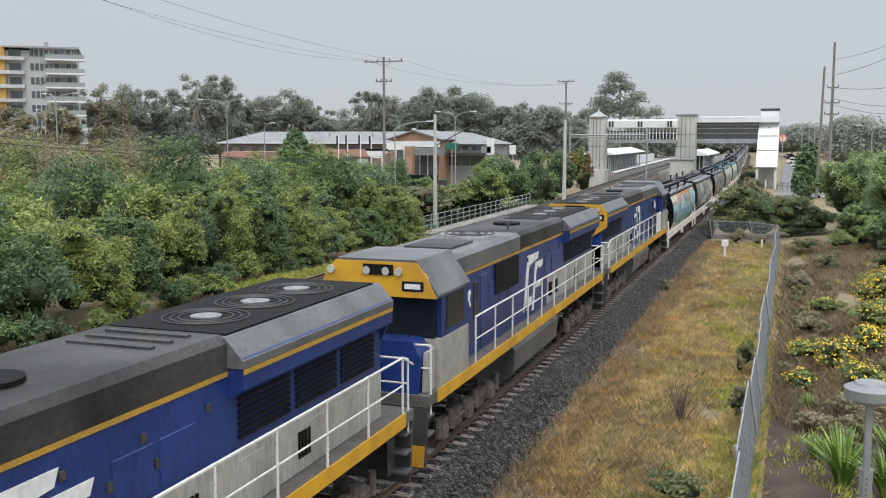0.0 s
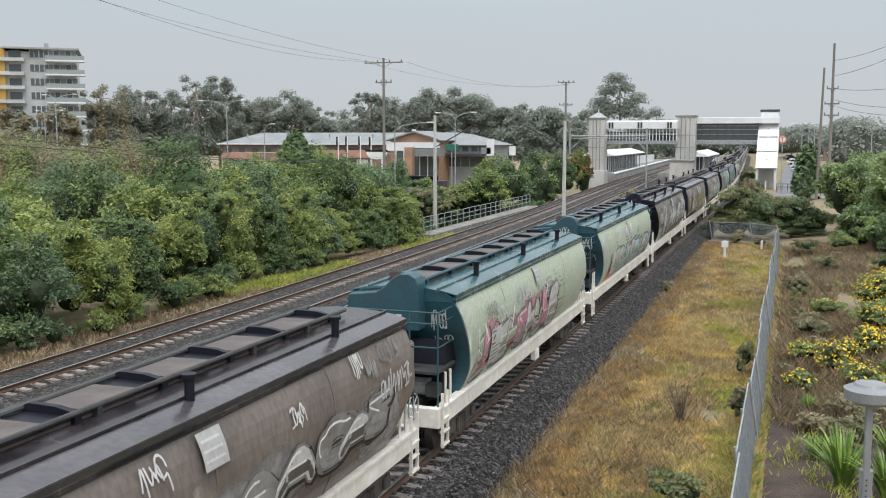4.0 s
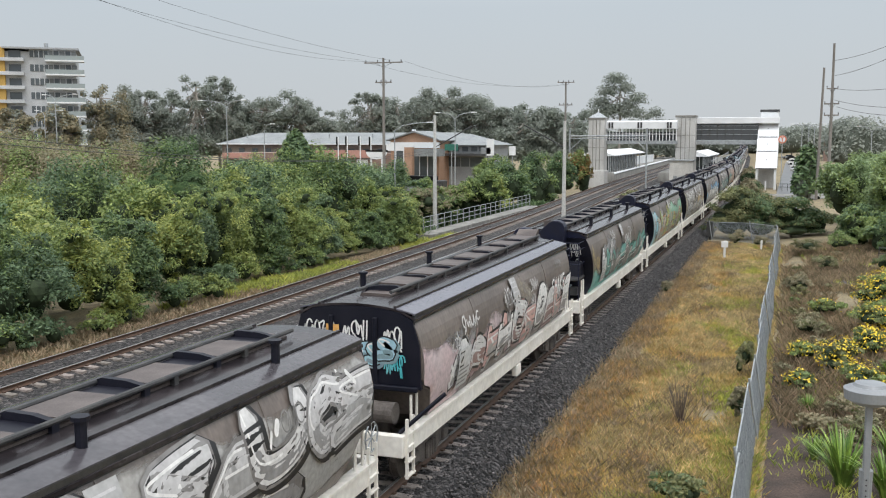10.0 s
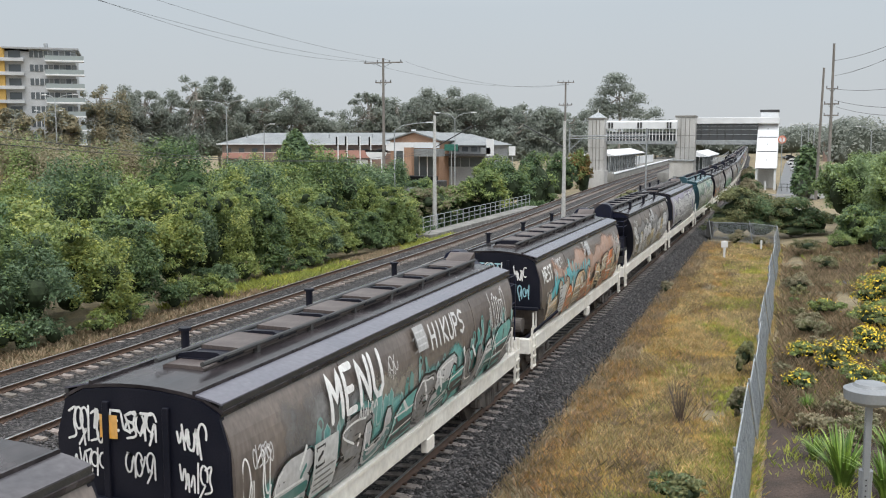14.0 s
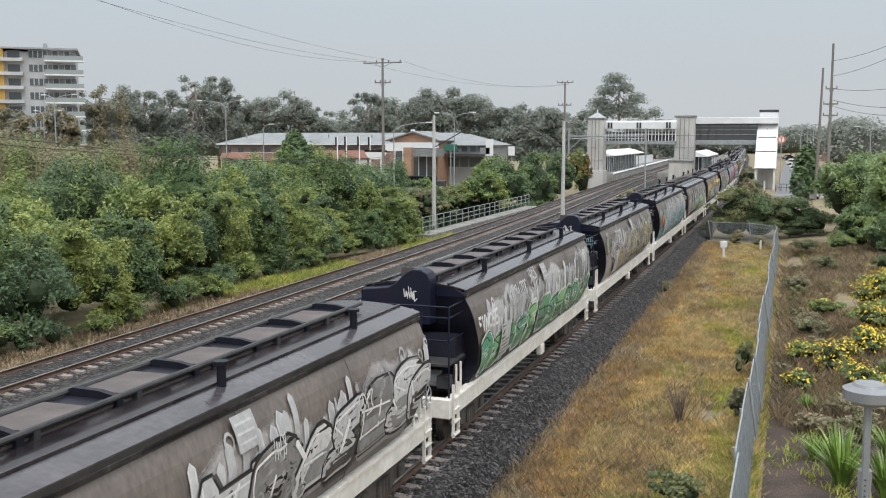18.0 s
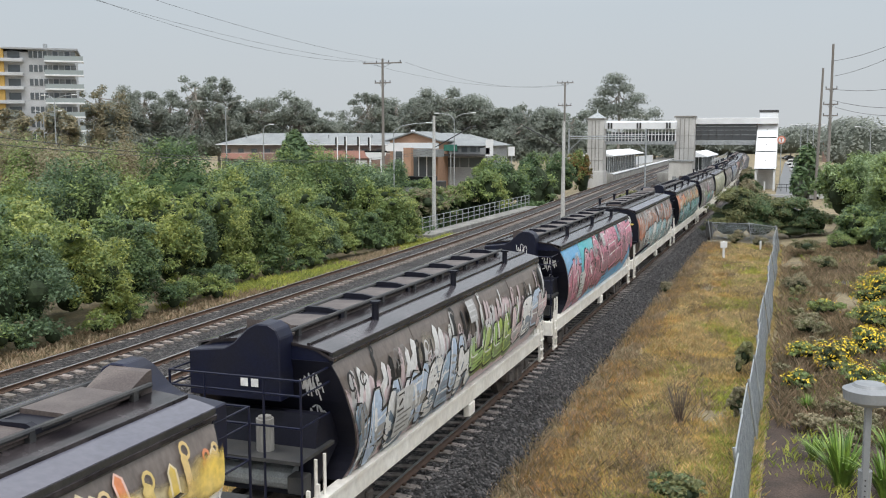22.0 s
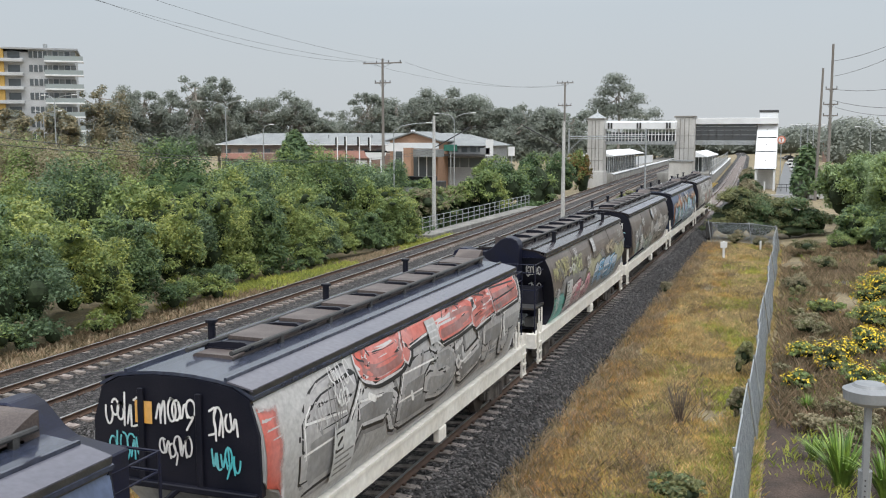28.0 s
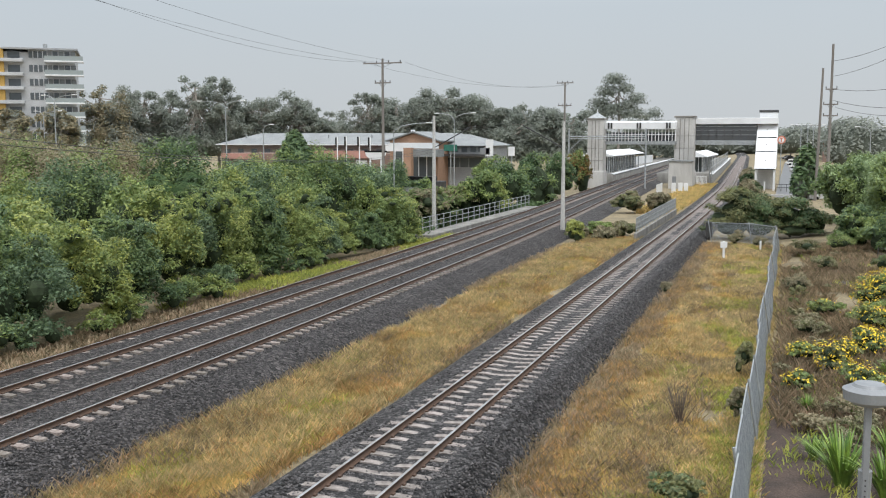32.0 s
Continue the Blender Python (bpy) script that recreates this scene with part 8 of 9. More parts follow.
for f in range(8):
    z = at - 3.05 * (f + 1)
    b = part("balcony", box(B(), -151.29, -141.25, 178.6, 182, z + 0.3, z + 0.62), M_WHITE, apt, "white balcony slab")
    part("balustrade", box(B(), -151.29, -141.25, 178.65, 178.7, z + 0.62, z + 1.6), glass("balcony_glass", (0.30, 0.34, 0.34)), b)
    b2 = part("balcony", box(B(), -163.78, -156.91, 180.4, 182.1, z + 0.3, z + 1.05, 0.05), M_RENDERPALE, apt, "pale solid balcony front")
    part("window", box(B(), -160.9, -157.8, 182.02, 182.1, z + 1.2, z + 2.75), M_WINDOW_SKY, apt)
    for k in range(4):
        x = -154.97 + k * 1.25
        wn_ = part("window", box(B(), x - 0.5, x + 0.5, 181.9, 181.98, z + 1.3, z + 2.8), M_WINDOW_SKY, apt)
        part("window_frame", box(B(), x + 0.5, x + 0.6, 181.85, 181.98, z + 1.3, z + 2.8), M_WHITE, wn_)
    for k in range(5):
        x = -150.17 + k * 1.55
        wn_ = part("glass_door", box(B(), x - 0.65, x + 0.65, 181.9, 181.98, z + 0.65, z + 2.8), M_WINDOW_SKY if k % 2 else glass("curtain_window", (0.2, 0.21, 0.21)), apt)
for q in ((-163.77, 330.00, 5.77), (-156.66, 330.00, 5.77), (-266.87, 330.00, 5.63), (24.78, 330.00, 7.07)):
    h = thing("distant_house", "distant house with a pale roof among trees", "house", group="distant houses")
    part("wall", box(B(), q[0] - 7, q[0] + 7, 330, 340, -2, q[2] - 1), M_BRICK, h)
    part("roof", prism(B(), [(q[0] - 8, q[2] - 1), (q[0] + 8, q[2] - 1), (q[0] + 3, q[2] + 1), (q[0] - 3, q[2] + 1)], "y", 329, 341), M_TILEROOF, h)


# ---- trees, hedge, grass and garden ----
def leaves(r, blobs, n, size, flat=1.15, deep=0.42):
    """Small folded leaf sprays spread over and into a set of ellipsoids (x, y, z, rx, ry, rz)."""
    w = np.array([b[3] * b[4] + b[4] * b[5] + b[3] * b[5] for b in blobs])
    pick = r.choice(len(blobs), n, p=w / w.sum())
    bl = np.array(blobs)[pick]
    d = r.normal(size=(n, 3))
    d /= np.linalg.norm(d, axis=1)[:, None]
    d[:, 2] = np.where(d[:, 2] < -0.45, -d[:, 2], d[:, 2])
    rad = 1 - deep * r.random(n) ** (2.2 if deep < 0.5 else 1.2) + 0.12 * r.random(n)
    lump = np.sin(d[:, 0] * 7 + bl[:, 0]) * np.sin(d[:, 1] * 7 + bl[:, 1]) * np.sin(d[:, 2] * 6 + bl[:, 2])
    c = bl[:, :3] + d * bl[:, 3:] * (rad * (1 + 0.16 * lump))[:, None]
    nrm = d * flat + r.normal(size=(n, 3)) * 0.55 + np.array((0, 0, 0.65))
    nrm /= np.linalg.norm(nrm, axis=1)[:, None]
    a = np.cross(nrm, r.normal(size=(n, 3)))
    a /= np.linalg.norm(a, axis=1)[:, None]
    b = np.cross(nrm, a)
    s = size * (0.55 + 0.9 * r.random(n))
    L, W = (a * s[:, None]), (b * (s * 0.42)[:, None])
    fold = nrm * (s * 0.14)[:, None]
    v = np.stack([c - L, c + W - fold, c + L, c - W - fold], 1).reshape(-1, 3)
    i = (np.arange(n) * 4)[:, None]
    f = np.concatenate([i + [[0, 1, 2]], i + [[0, 2, 3]]])
    return v, f


def tufted(r, blobs, k):
    """Every blob broken up into k smaller tufts over its upper side, so that light tops stand over dark gaps."""
    out = []
    for x, y, z, rx, ry, rz in blobs:
        for i in range(k):
            d = Vector(r.normal(size=3)).normalized()
            if d.z < -0.3:
                d.z = -d.z
            q, e = r.uniform(0.22, 0.40), r.uniform(0.62, 0.92)
            out.append((x + d.x * rx * e, y + d.y * ry * e, z + d.z * rz * e, rx * q, ry * q, rz * q * 0.8))
    return out


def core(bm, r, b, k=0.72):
    """An uneven inner mass that fills the crown behind the leaves."""
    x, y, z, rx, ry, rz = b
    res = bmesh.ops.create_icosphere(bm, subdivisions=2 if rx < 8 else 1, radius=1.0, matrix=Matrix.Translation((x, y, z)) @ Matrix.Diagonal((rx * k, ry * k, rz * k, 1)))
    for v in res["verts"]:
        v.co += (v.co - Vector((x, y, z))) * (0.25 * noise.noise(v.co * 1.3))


# the second gum leaf colour carries the same painted haze
M_LEAF_GUM_HAZED2 = mat("leaf_gum_hazed_deep", (0.26, 0.29, 0.24), (0.21, 0.24, 0.20), rough=0.6, scale=0.12, fine=2, bump=0, thin=0.48, island=0.2)
# near-black green: the crown's inner shade is put into the filler's colour
M_CORE_SHADE = mat("inner_shade", (0.030, 0.048, 0.018), (0.018, 0.030, 0.011), rough=0.9, scale=2, fine=9, bump=0.5)
# filler of the far crowns, its colour paled for haze too
M_CORE_GUM_HAZED = mat("inner_gum_hazed", (0.135, 0.15, 0.122), (0.10, 0.115, 0.092), rough=0.9, scale=1, fine=5, bump=0.5)


def plant(name, label, category, blobs, n, size, m, seed, trunk=None, bark=None, cores=0.72, group="", second=None, share=0.25, core_m=None, flat=1.15, deep=0.42, tuft=0):
    r = np.random.default_rng(seed)
    t = thing(name, label, category, group=group)
    v, f = leaves(r, tufted(r, blobs, tuft) if tuft else blobs, n, size, flat, deep)
    ms = [m, second] if second else [m]
    idx = None
    if second:
        q = (r.random(n) < share).astype(int)
        # neighbours turn colour together
        q = np.where(np.sin(v[::4, 0] * 0.9 + seed) * np.sin(v[::4, 1] * 0.7) + 0.5 * r.normal(size=n) > 1 - 2 * share, 1, 0)
        idx = np.concatenate([q, q])
    cr = new("crown", soup("crown", v, f, *ms, index=idx))
    cr.parent = t
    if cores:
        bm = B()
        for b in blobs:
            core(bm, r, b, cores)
        part("inner_mass", bm, core_m or M_CORE_SHADE, t)["kind"] = "stuff"
    if trunk:
        x, y, z0, z1, rad = trunk
        bm = B()
        bend = Vector((r.uniform(-0.4, 0.4), r.uniform(-0.4, 0.4), 0))
        mid = Vector((x, y, z0 + (z1 - z0) * 0.5)) + bend
        rod(bm, (x, y, z0 - 0.2), mid, rad, rad * 0.75)
        top = Vector((x, y, z1))
        rod(bm, mid, top, rad * 0.75, rad * 0.45)
        for b in blobs:
            rod(bm, mid.lerp(top, r.uniform(0.1, 1)), (b[0], b[1], b[2] - b[5] * 0.2), rad * 0.34, rad * 0.12, n=6)
        part("trunk", bm, bark or M_BARK, t)
    return t


def clump(r, x, y, z0, h, w, k):
    """Blobs of a shrub: k lobes between the ground and its height."""
    out = []
    for i in range(k):
        a, d = r.uniform(0, math.tau), w * 0.55 * math.sqrt(r.random())
        lr = w * r.uniform(0.38, 0.62)
        lz = h * r.uniform(0.30, 0.42)
        out.append((x + d * math.cos(a), y + d * math.sin(a), z0 + r.uniform(lz * 0.8, max(lz * 0.85, h - lz)), lr, lr, lz))
    out.append((x, y, z0 + h * 0.55, w * 0.7, w * 0.7, h * 0.45))
    return out


def lobes(r, x, y, h, w):
    """The open crown of a gum: many separate small clumps about a few limbs, highest in the middle."""
    out = []
    for i in range(62):
        a, d = r.uniform(0, math.tau), w * math.sqrt(r.random())
        top = h * (1.0 - 0.35 * (d / w) ** 2) - 0.9
        z = top - (top - h * 0.15) * r.random() ** 1.15
        s = r.uniform(0.13, 0.30) * w
        out.append((x + d * math.cos(a), y + 0.6 * d * math.sin(a), z, s, s, s * 0.85))
    return out


r0 = np.random.default_rng(21)
# the hedge along the far track
hedge = []
for y in np.arange(19, 67, 3.4):
    hedge.append((-20.0 + r0.uniform(-0.6, 0.5) - (0.9 if 40 < y < 62 else 0), y, r0.uniform(3.8, 6.4) * (1 if y < 56 else 0.72), r0.uniform(1.9, 2.6)))
for y in np.arange(22, 74, 4.3):
    hedge.append((-24.6 + r0.uniform(-1, 1), y, r0.uniform(4.6, 7.0) + (1.5 if y > 54 else 0), r0.uniform(2.6, 3.7)))
for y in np.arange(30, 88, 5.0):
    hedge.append((-30.5 + r0.uniform(-1, 1), y, r0.uniform(5.4, 8.0) + (1.5 if y > 54 else 0), r0.uniform(2.8, 4.0)))
for y in np.arange(36, 92, 6.0):
    hedge.append((-37.5 + r0.uniform(-1, 1), y, r0.uniform(6.0, 7.6) + (0.4 if y > 62 else 0), r0.uniform(3.2, 4.2)))
for i, (x, y, h, w) in enumerate(hedge):
    near = x > -22
    dark = (y < 30 and near) or i % 4 in (1, 3)
    m1, m2 = ((M_LEAF, M_LEAF_YEL), (M_LEAF_DARK, M_LEAF), (M_LEAF_YEL, M_LEAF), (M_LEAF_COOL, M_LEAF))[1 + 2 * (i % 4 == 3) if dark else (i % 4) // 2 * 2]
    bl = clump(r0, x, y, -1.0 if near else -1.6, h, w, 9)
    if near:
        bl += [(x + w * r0.uniform(0.35, 0.8), y + r0.uniform(-1.6, 1.6), -0.75 + r0.uniform(0.35, 0.9), r0.uniform(0.6, 1.0), r0.uniform(0.8, 1.2), r0.uniform(0.6, 1.1)) for _ in range(4)]
        bl += [(x + r0.uniform(-0.8, 0.9), y + r0.uniform(-1.5, 1.5), -1.0 + h * r0.uniform(0.85, 1.08), r0.uniform(0.35, 0.8), r0.uniform(0.35, 0.8), r0.uniform(0.3, 0.7)) for _ in range(5)]
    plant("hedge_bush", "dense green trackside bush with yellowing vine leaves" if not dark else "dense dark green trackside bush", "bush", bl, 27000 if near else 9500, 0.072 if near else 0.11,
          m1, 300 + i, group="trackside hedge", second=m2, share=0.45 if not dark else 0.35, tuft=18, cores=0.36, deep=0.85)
plant("conifer", "narrow dark green conifer rising above the hedge", "tree", [(-30.38, 72, 4.66, 1.6, 1.6, 2.0), (-30.38, 72, 5.97, 1.05, 1.05, 1.6), (-30.38, 72, 6.90, 0.5, 0.5, 1.0)], 5200, 0.2, M_LEAF_DARK, 41, trunk=(-30.38, 72, -2, 6.99, 0.2), second=M_LEAF, share=0.3)
# a palm among the bushes
pm = thing("palm", "feathery green palm fronds rising among the bushes", "palm")
rp = np.random.default_rng(31)
px0, pz0 = -24.12, 4.08
part("trunk", rod(B(), (px0, 46, -1.5), (px0, 46, pz0), 0.16, 0.13, n=8), M_BARK, pm)
for i in range(13):
    a, L, up = i * math.tau / 13 + rp.uniform(-0.15, 0.15), rp.uniform(2.2, 3.0), rp.uniform(0.5, 1.25)
    v, f = [], []
    def spine(q):
        return Vector((px0 + math.cos(a) * L * q * (1.35 - 0.5 * up), 46 + math.sin(a) * L * q * (1.35 - 0.5 * up), pz0 + L * (up * q - 0.85 * q * q)))
    for j in range(26):
        q = 0.08 + 0.92 * j / 25
        c = spine(q)
        for s in (-1, 1):
            k, ln = len(v), 0.55 * (1 - 0.6 * q)
            out = Vector((-math.sin(a) * s, math.cos(a) * s, -0.55)) * ln + (spine(q) - spine(q - 0.05)).normalized() * ln * 0.7
            v += [c, c + Vector((0, 0, 0.05)), c + out]
            f.append((k, k + 1, k + 2))
    fr = new("frond", soup("frond", [tuple(p) for p in v], f, M_LEAF_DARK))
    fr.parent = pm
# shrubs about the bridge and the station
for i, (x, y, h, w, m, s) in enumerate(((-24.64, 106, 4.6, 3.6, M_LEAF, M_LEAF_YEL), (-22.97, 112, 5.4, 3.6, M_LEAF_DARK, M_LEAF), (-21.38, 118, 6.2, 4.0, M_LEAF_DARK, M_LEAF), (-27.70, 104, 3.4, 3.0, M_LEAF, M_LEAF_BROWN), (-22.12, 146, 6.4, 2.4, M_LEAF_RED, M_LEAF), (-22.80, 135, 6.0, 3.4, M_LEAF_DARK, M_LEAF), (-28.58, 125, 6.0, 3.6, M_LEAF, M_LEAF_DARK),
                                     (-6.9, 73.5, 1.9, 0.9, M_LEAF_YEL, M_LEAF), (-6.1, 78.0, 1.5, 1.4, M_LEAF, M_LEAF_BROWN), (-4.4, 80.0, 1.4, 1.3, M_LEAF_BROWN, M_LEAF_OLIVE), (-5.2, 75.5, 1.3, 1.2, M_LEAF_BROWN, M_LEAF_OLIVE), (-7.4, 76.0, 1.2, 1.1, M_LEAF_BROWN, M_LEAF), (-7.6, 104.0, 2.6, 2.0, M_LEAF_OLIVE, M_LEAF_BROWN), (-5.0, 106, 2.4, 1.6, M_LEAF_BROWN, M_LEAF_OLIVE), (-27.50, 92, 3.0, 2.6, M_LEAF, M_LEAF_BROWN), (-27.95, 100, 3.0, 2.4, M_LEAF_BROWN, M_LEAF), (-37.23, 118, 3.0, 2.4, M_LEAF_DARK, M_LEAF), (4.2, 108, 2.4, 1.6, M_LEAF_DARK, M_LEAF_BROWN), (3.9, 122, 2.6, 1.7, M_LEAF_BROWN, M_LEAF_DARK), (3.6, 136, 2.4, 1.6, M_LEAF_DARK, M_LEAF_BROWN), (2.4, 152, 2.2, 1.5, M_LEAF_BROWN, M_LEAF_DARK), (1.8, 168, 2.4, 1.6, M_LEAF_DARK, M_LEAF_BROWN), (1.2, 186, 2.2, 1.8, M_LEAF_BROWN, M_LEAF_DARK), (0.6, 206, 2.2, 1.8, M_LEAF_BROWN, M_LEAF_DARK))):
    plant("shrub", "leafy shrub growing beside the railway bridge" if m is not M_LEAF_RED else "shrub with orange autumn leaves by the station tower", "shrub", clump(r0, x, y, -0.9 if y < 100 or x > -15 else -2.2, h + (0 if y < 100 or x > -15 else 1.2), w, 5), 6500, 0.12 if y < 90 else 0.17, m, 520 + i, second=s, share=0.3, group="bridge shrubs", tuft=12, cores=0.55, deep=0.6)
# bushes and trees on the right
plant("bush", "broad dark olive bush at the fence corner", "bush", [(4.5, 80.5, 1.6, 2.4, 2.2, 1.6), (3.4, 80, 0.9, 1.4, 1.6, 1.1), (6.0, 81, 1.2, 1.9, 2.0, 1.5), (4.8, 80, 2.4, 1.5, 1.4, 1.0), (4.2, 79.5, 0.2, 2.2, 1.8, 1.1), (6.2, 80, 0.2, 2.0, 1.8, 1.1)], 17000, 0.095, M_LEAF_OLIVE, 61, trunk=(4.6, 80.5, -0.9, 1.6, 0.14), second=M_LEAF_DARK, share=0.4, tuft=14, cores=0.5, deep=0.7)
plant("bush", "spreading olive-green bush behind the fence corner", "bush", [(8.3, 83, 0.9, 2.3, 2.2, 1.7), (10.2, 84, 0.3, 2.0, 2.0, 1.3), (7.2, 83, 1.4, 1.5, 1.6, 1.1), (8.8, 82, -0.1, 2.2, 1.6, 0.8)], 17000, 0.095, M_LEAF_OLIVE, 62, trunk=(8.6, 83, -0.9, 1.4, 0.12), second=M_LEAF_DARK, share=0.4, tuft=14, cores=0.5, deep=0.7)
for i, (x, y, h, w) in enumerate(((13.2, 82, 6.2, 3.2), (16.0, 76, 7.2, 3.8), (19.0, 84, 7.8, 4.2), (14.6, 92, 7.0, 3.6), (18.6, 98, 7.8, 4.2), (22.5, 90, 7.9, 4.4), (13.0, 72, 3.2, 2.0), (15.5, 68, 4.2, 2.6), (25.5, 100, 7.8, 4.5))):
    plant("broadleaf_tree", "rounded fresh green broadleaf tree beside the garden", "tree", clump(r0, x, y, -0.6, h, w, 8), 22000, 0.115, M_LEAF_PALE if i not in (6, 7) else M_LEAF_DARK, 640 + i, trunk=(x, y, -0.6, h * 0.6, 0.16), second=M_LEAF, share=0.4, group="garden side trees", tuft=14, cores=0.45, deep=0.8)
for i, (x, y, h, w) in enumerate(((10.22, 130, 7.0, 2.0), (21.54, 190, 11.5, 5.0), (23.19, 260, 13.0, 8.0), (8.02, 420, 12.0, 12.0), (13.88, 380, 13, 11), (21.23, 400, 12, 12), (24.86, 350, 12, 10), (-12.44, 560, 14, 14), (-33.37, 560, 13, 14), (-2.78, 520, 14, 14))):
    plant("distant_tree", "distant dark green street tree", "tree", clump(r0, x, y, -0.8, h, w, 7), 3000, 0.35 if y < 200 else 0.6, M_LEAF_GUM_HAZED if i else M_LEAF_DARK, 680 + i, trunk=(x, y, -0.8, h * 0.6, 0.25), group="distant trees", core_m=M_CORE_GUM_HAZED)

# tall gum trees along the skyline
skyline = [(-152.66, 170, 13.99, 6), (-131.62, 160, 14.82, 5), (-153.44, 200, 21.39, 9), (-154.60, 210, 19.52, 7), (-151.35, 215, 19.99, 7), (-150.67, 225, 18.33, 7), (-139.13, 220, 23.79, 8.5), (-135.49, 225, 22.85, 8), (-136.98, 240, 18.73, 7),
           (-126.86, 235, 20.52, 9), (-118.25, 235, 18.87, 9), (-114.08, 240, 15.97, 7), (-192.62, 420, 16.03, 10), (-93.63, 230, 20.01, 8), (-88.66, 235, 19.88, 9), (-80.46, 230, 19.92, 9), (-75.17, 230, 20.94, 8.5), (-68.65, 235, 19.26, 9), (-65.72, 240, 17.73, 8),
           (-58.29, 235, 15.34, 8), (-51.21, 230, 15.51, 8.5), (-45.62, 230, 14.64, 8), (-45.08, 250, 14.94, 8), (-30.69, 300, 15.38, 9), (-29.67, 320, 13.91, 8)]
for i, (x, y, h, w) in enumerate(skyline):
    h *= 1.07 if 2 < i < 12 else 1.02
    bl = lobes(r0, x, y, h, w) + [(x + r0.uniform(-0.5, 0.5) * w, y, h * r0.uniform(0.12, 0.35), w * 0.75, w * 0.6, h * 0.22) for _ in range(3)]
    brown = i in (0, 1, 2)
    plant("gum_tree", "tall eucalypt on the skyline, grey-green paled for haze" if not brown else "tall brownish eucalypt near the apartment block", "tree", bl, 19000, 0.34, M_LEAF_BROWN if brown else M_LEAF_GUM_HAZED, 700 + i, trunk=(x, y, -2, h * 0.8, 0.42), bark=M_BARK_PALE, cores=0, deep=0.95, group="skyline gum trees", second=M_LEAF_GUM_HAZED if brown else M_LEAF_GUM_HAZED2, share=0.4, flat=1.4)
# the open-crowned gum behind the station
x, y = -35.15, 260
bl = [(-36.30, 260.00, 22.09, 3.6, 3.4, 2.4), (-38.19, 260.00, 19.16, 3.4, 3.2, 2.2), (-33.72, 260.00, 19.83, 2.8, 3, 2.0), (-30.71, 260.00, 17.14, 3.2, 3, 2.2), (-40.10, 260.00, 16.22, 3.6, 3.4, 2.0), (-32.89, 260.00, 15.40, 3.2, 3, 1.8), (-37.34, 260.00, 14.25, 4.4, 4, 2.2), (-40.34, 260.00, 13.24, 4.4, 4, 2.4), (-31.36, 260.00, 13.17, 5, 4, 2.0)]
plant("gum_tree", "tall open-crowned gum tree with pale limbs behind the station", "tree", bl, 12000, 0.30, M_LEAF_GUM_HAZED, 760, trunk=(x, y, -1, 19.12, 0.4), bark=M_BARK_PALE, cores=0, deep=0.95, group="skyline gum trees", second=M_LEAF_GUM_HAZED2, share=0.4, flat=1.5)
# brownish scrub on the far left behind the hedge
for i, (px_x, d, h, w) in enumerate(((-81.87, 95, 10.2, 5), (-80.28, 100, 8.6, 5), (-74.17, 100, 8.4, 5), (-73.86, 105, 8.0, 4.5), (-82.17, 90, 10.4, 5), (-74.12, 110, 7.6, 4), (-64.76, 85, 7.6, 4), (-70.08, 85, 8.4, 4.4), (-43.29, 125, 5.6, 2.4), (-46.18, 120, 5.0, 3), (-50.41, 115, 5.6, 3.4))):
    plant("scrub_tree", "thin brownish scrub tree behind the hedge", "tree", clump(r0, px_x, d, -1.8, h + 0.6, w, 9), 10000, 0.17, M_LEAF_BROWN if i < 8 else M_LEAF_DARK, 780 + i, trunk=(px_x, d, -1.8, h * 0.6, 0.2), cores=0, deep=0.9, group="scrub trees", second=M_LEAF, share=0.35)
# the low woods that close the distance
far = B()
bl = []
for i in range(150):
    a = -75 + 110 * i / 149
    d = r0.uniform(520, 700)
    bl.append((8 + d * math.sin(radians(a)), d * math.cos(radians(a)), r0.uniform(2, 5), r0.uniform(14, 22), 10, r0.uniform(6, 9.5)))
v, f = leaves(r0, bl, 26000, 1.3)
woods = new("distant_woods", soup("distant_woods", v, f, M_LEAF_GUM_HAZED))
tagged(woods, "low grey-green woods along the horizon, paled for haze", "woods", kind="stuff")
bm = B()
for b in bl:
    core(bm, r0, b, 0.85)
wc = new("distant_woods_mass", mesh_of("distant_woods_mass", bm, M_CORE_GUM_HAZED))
tagged(wc, "inner mass of distant woods, paled for haze", "woods", kind="stuff")


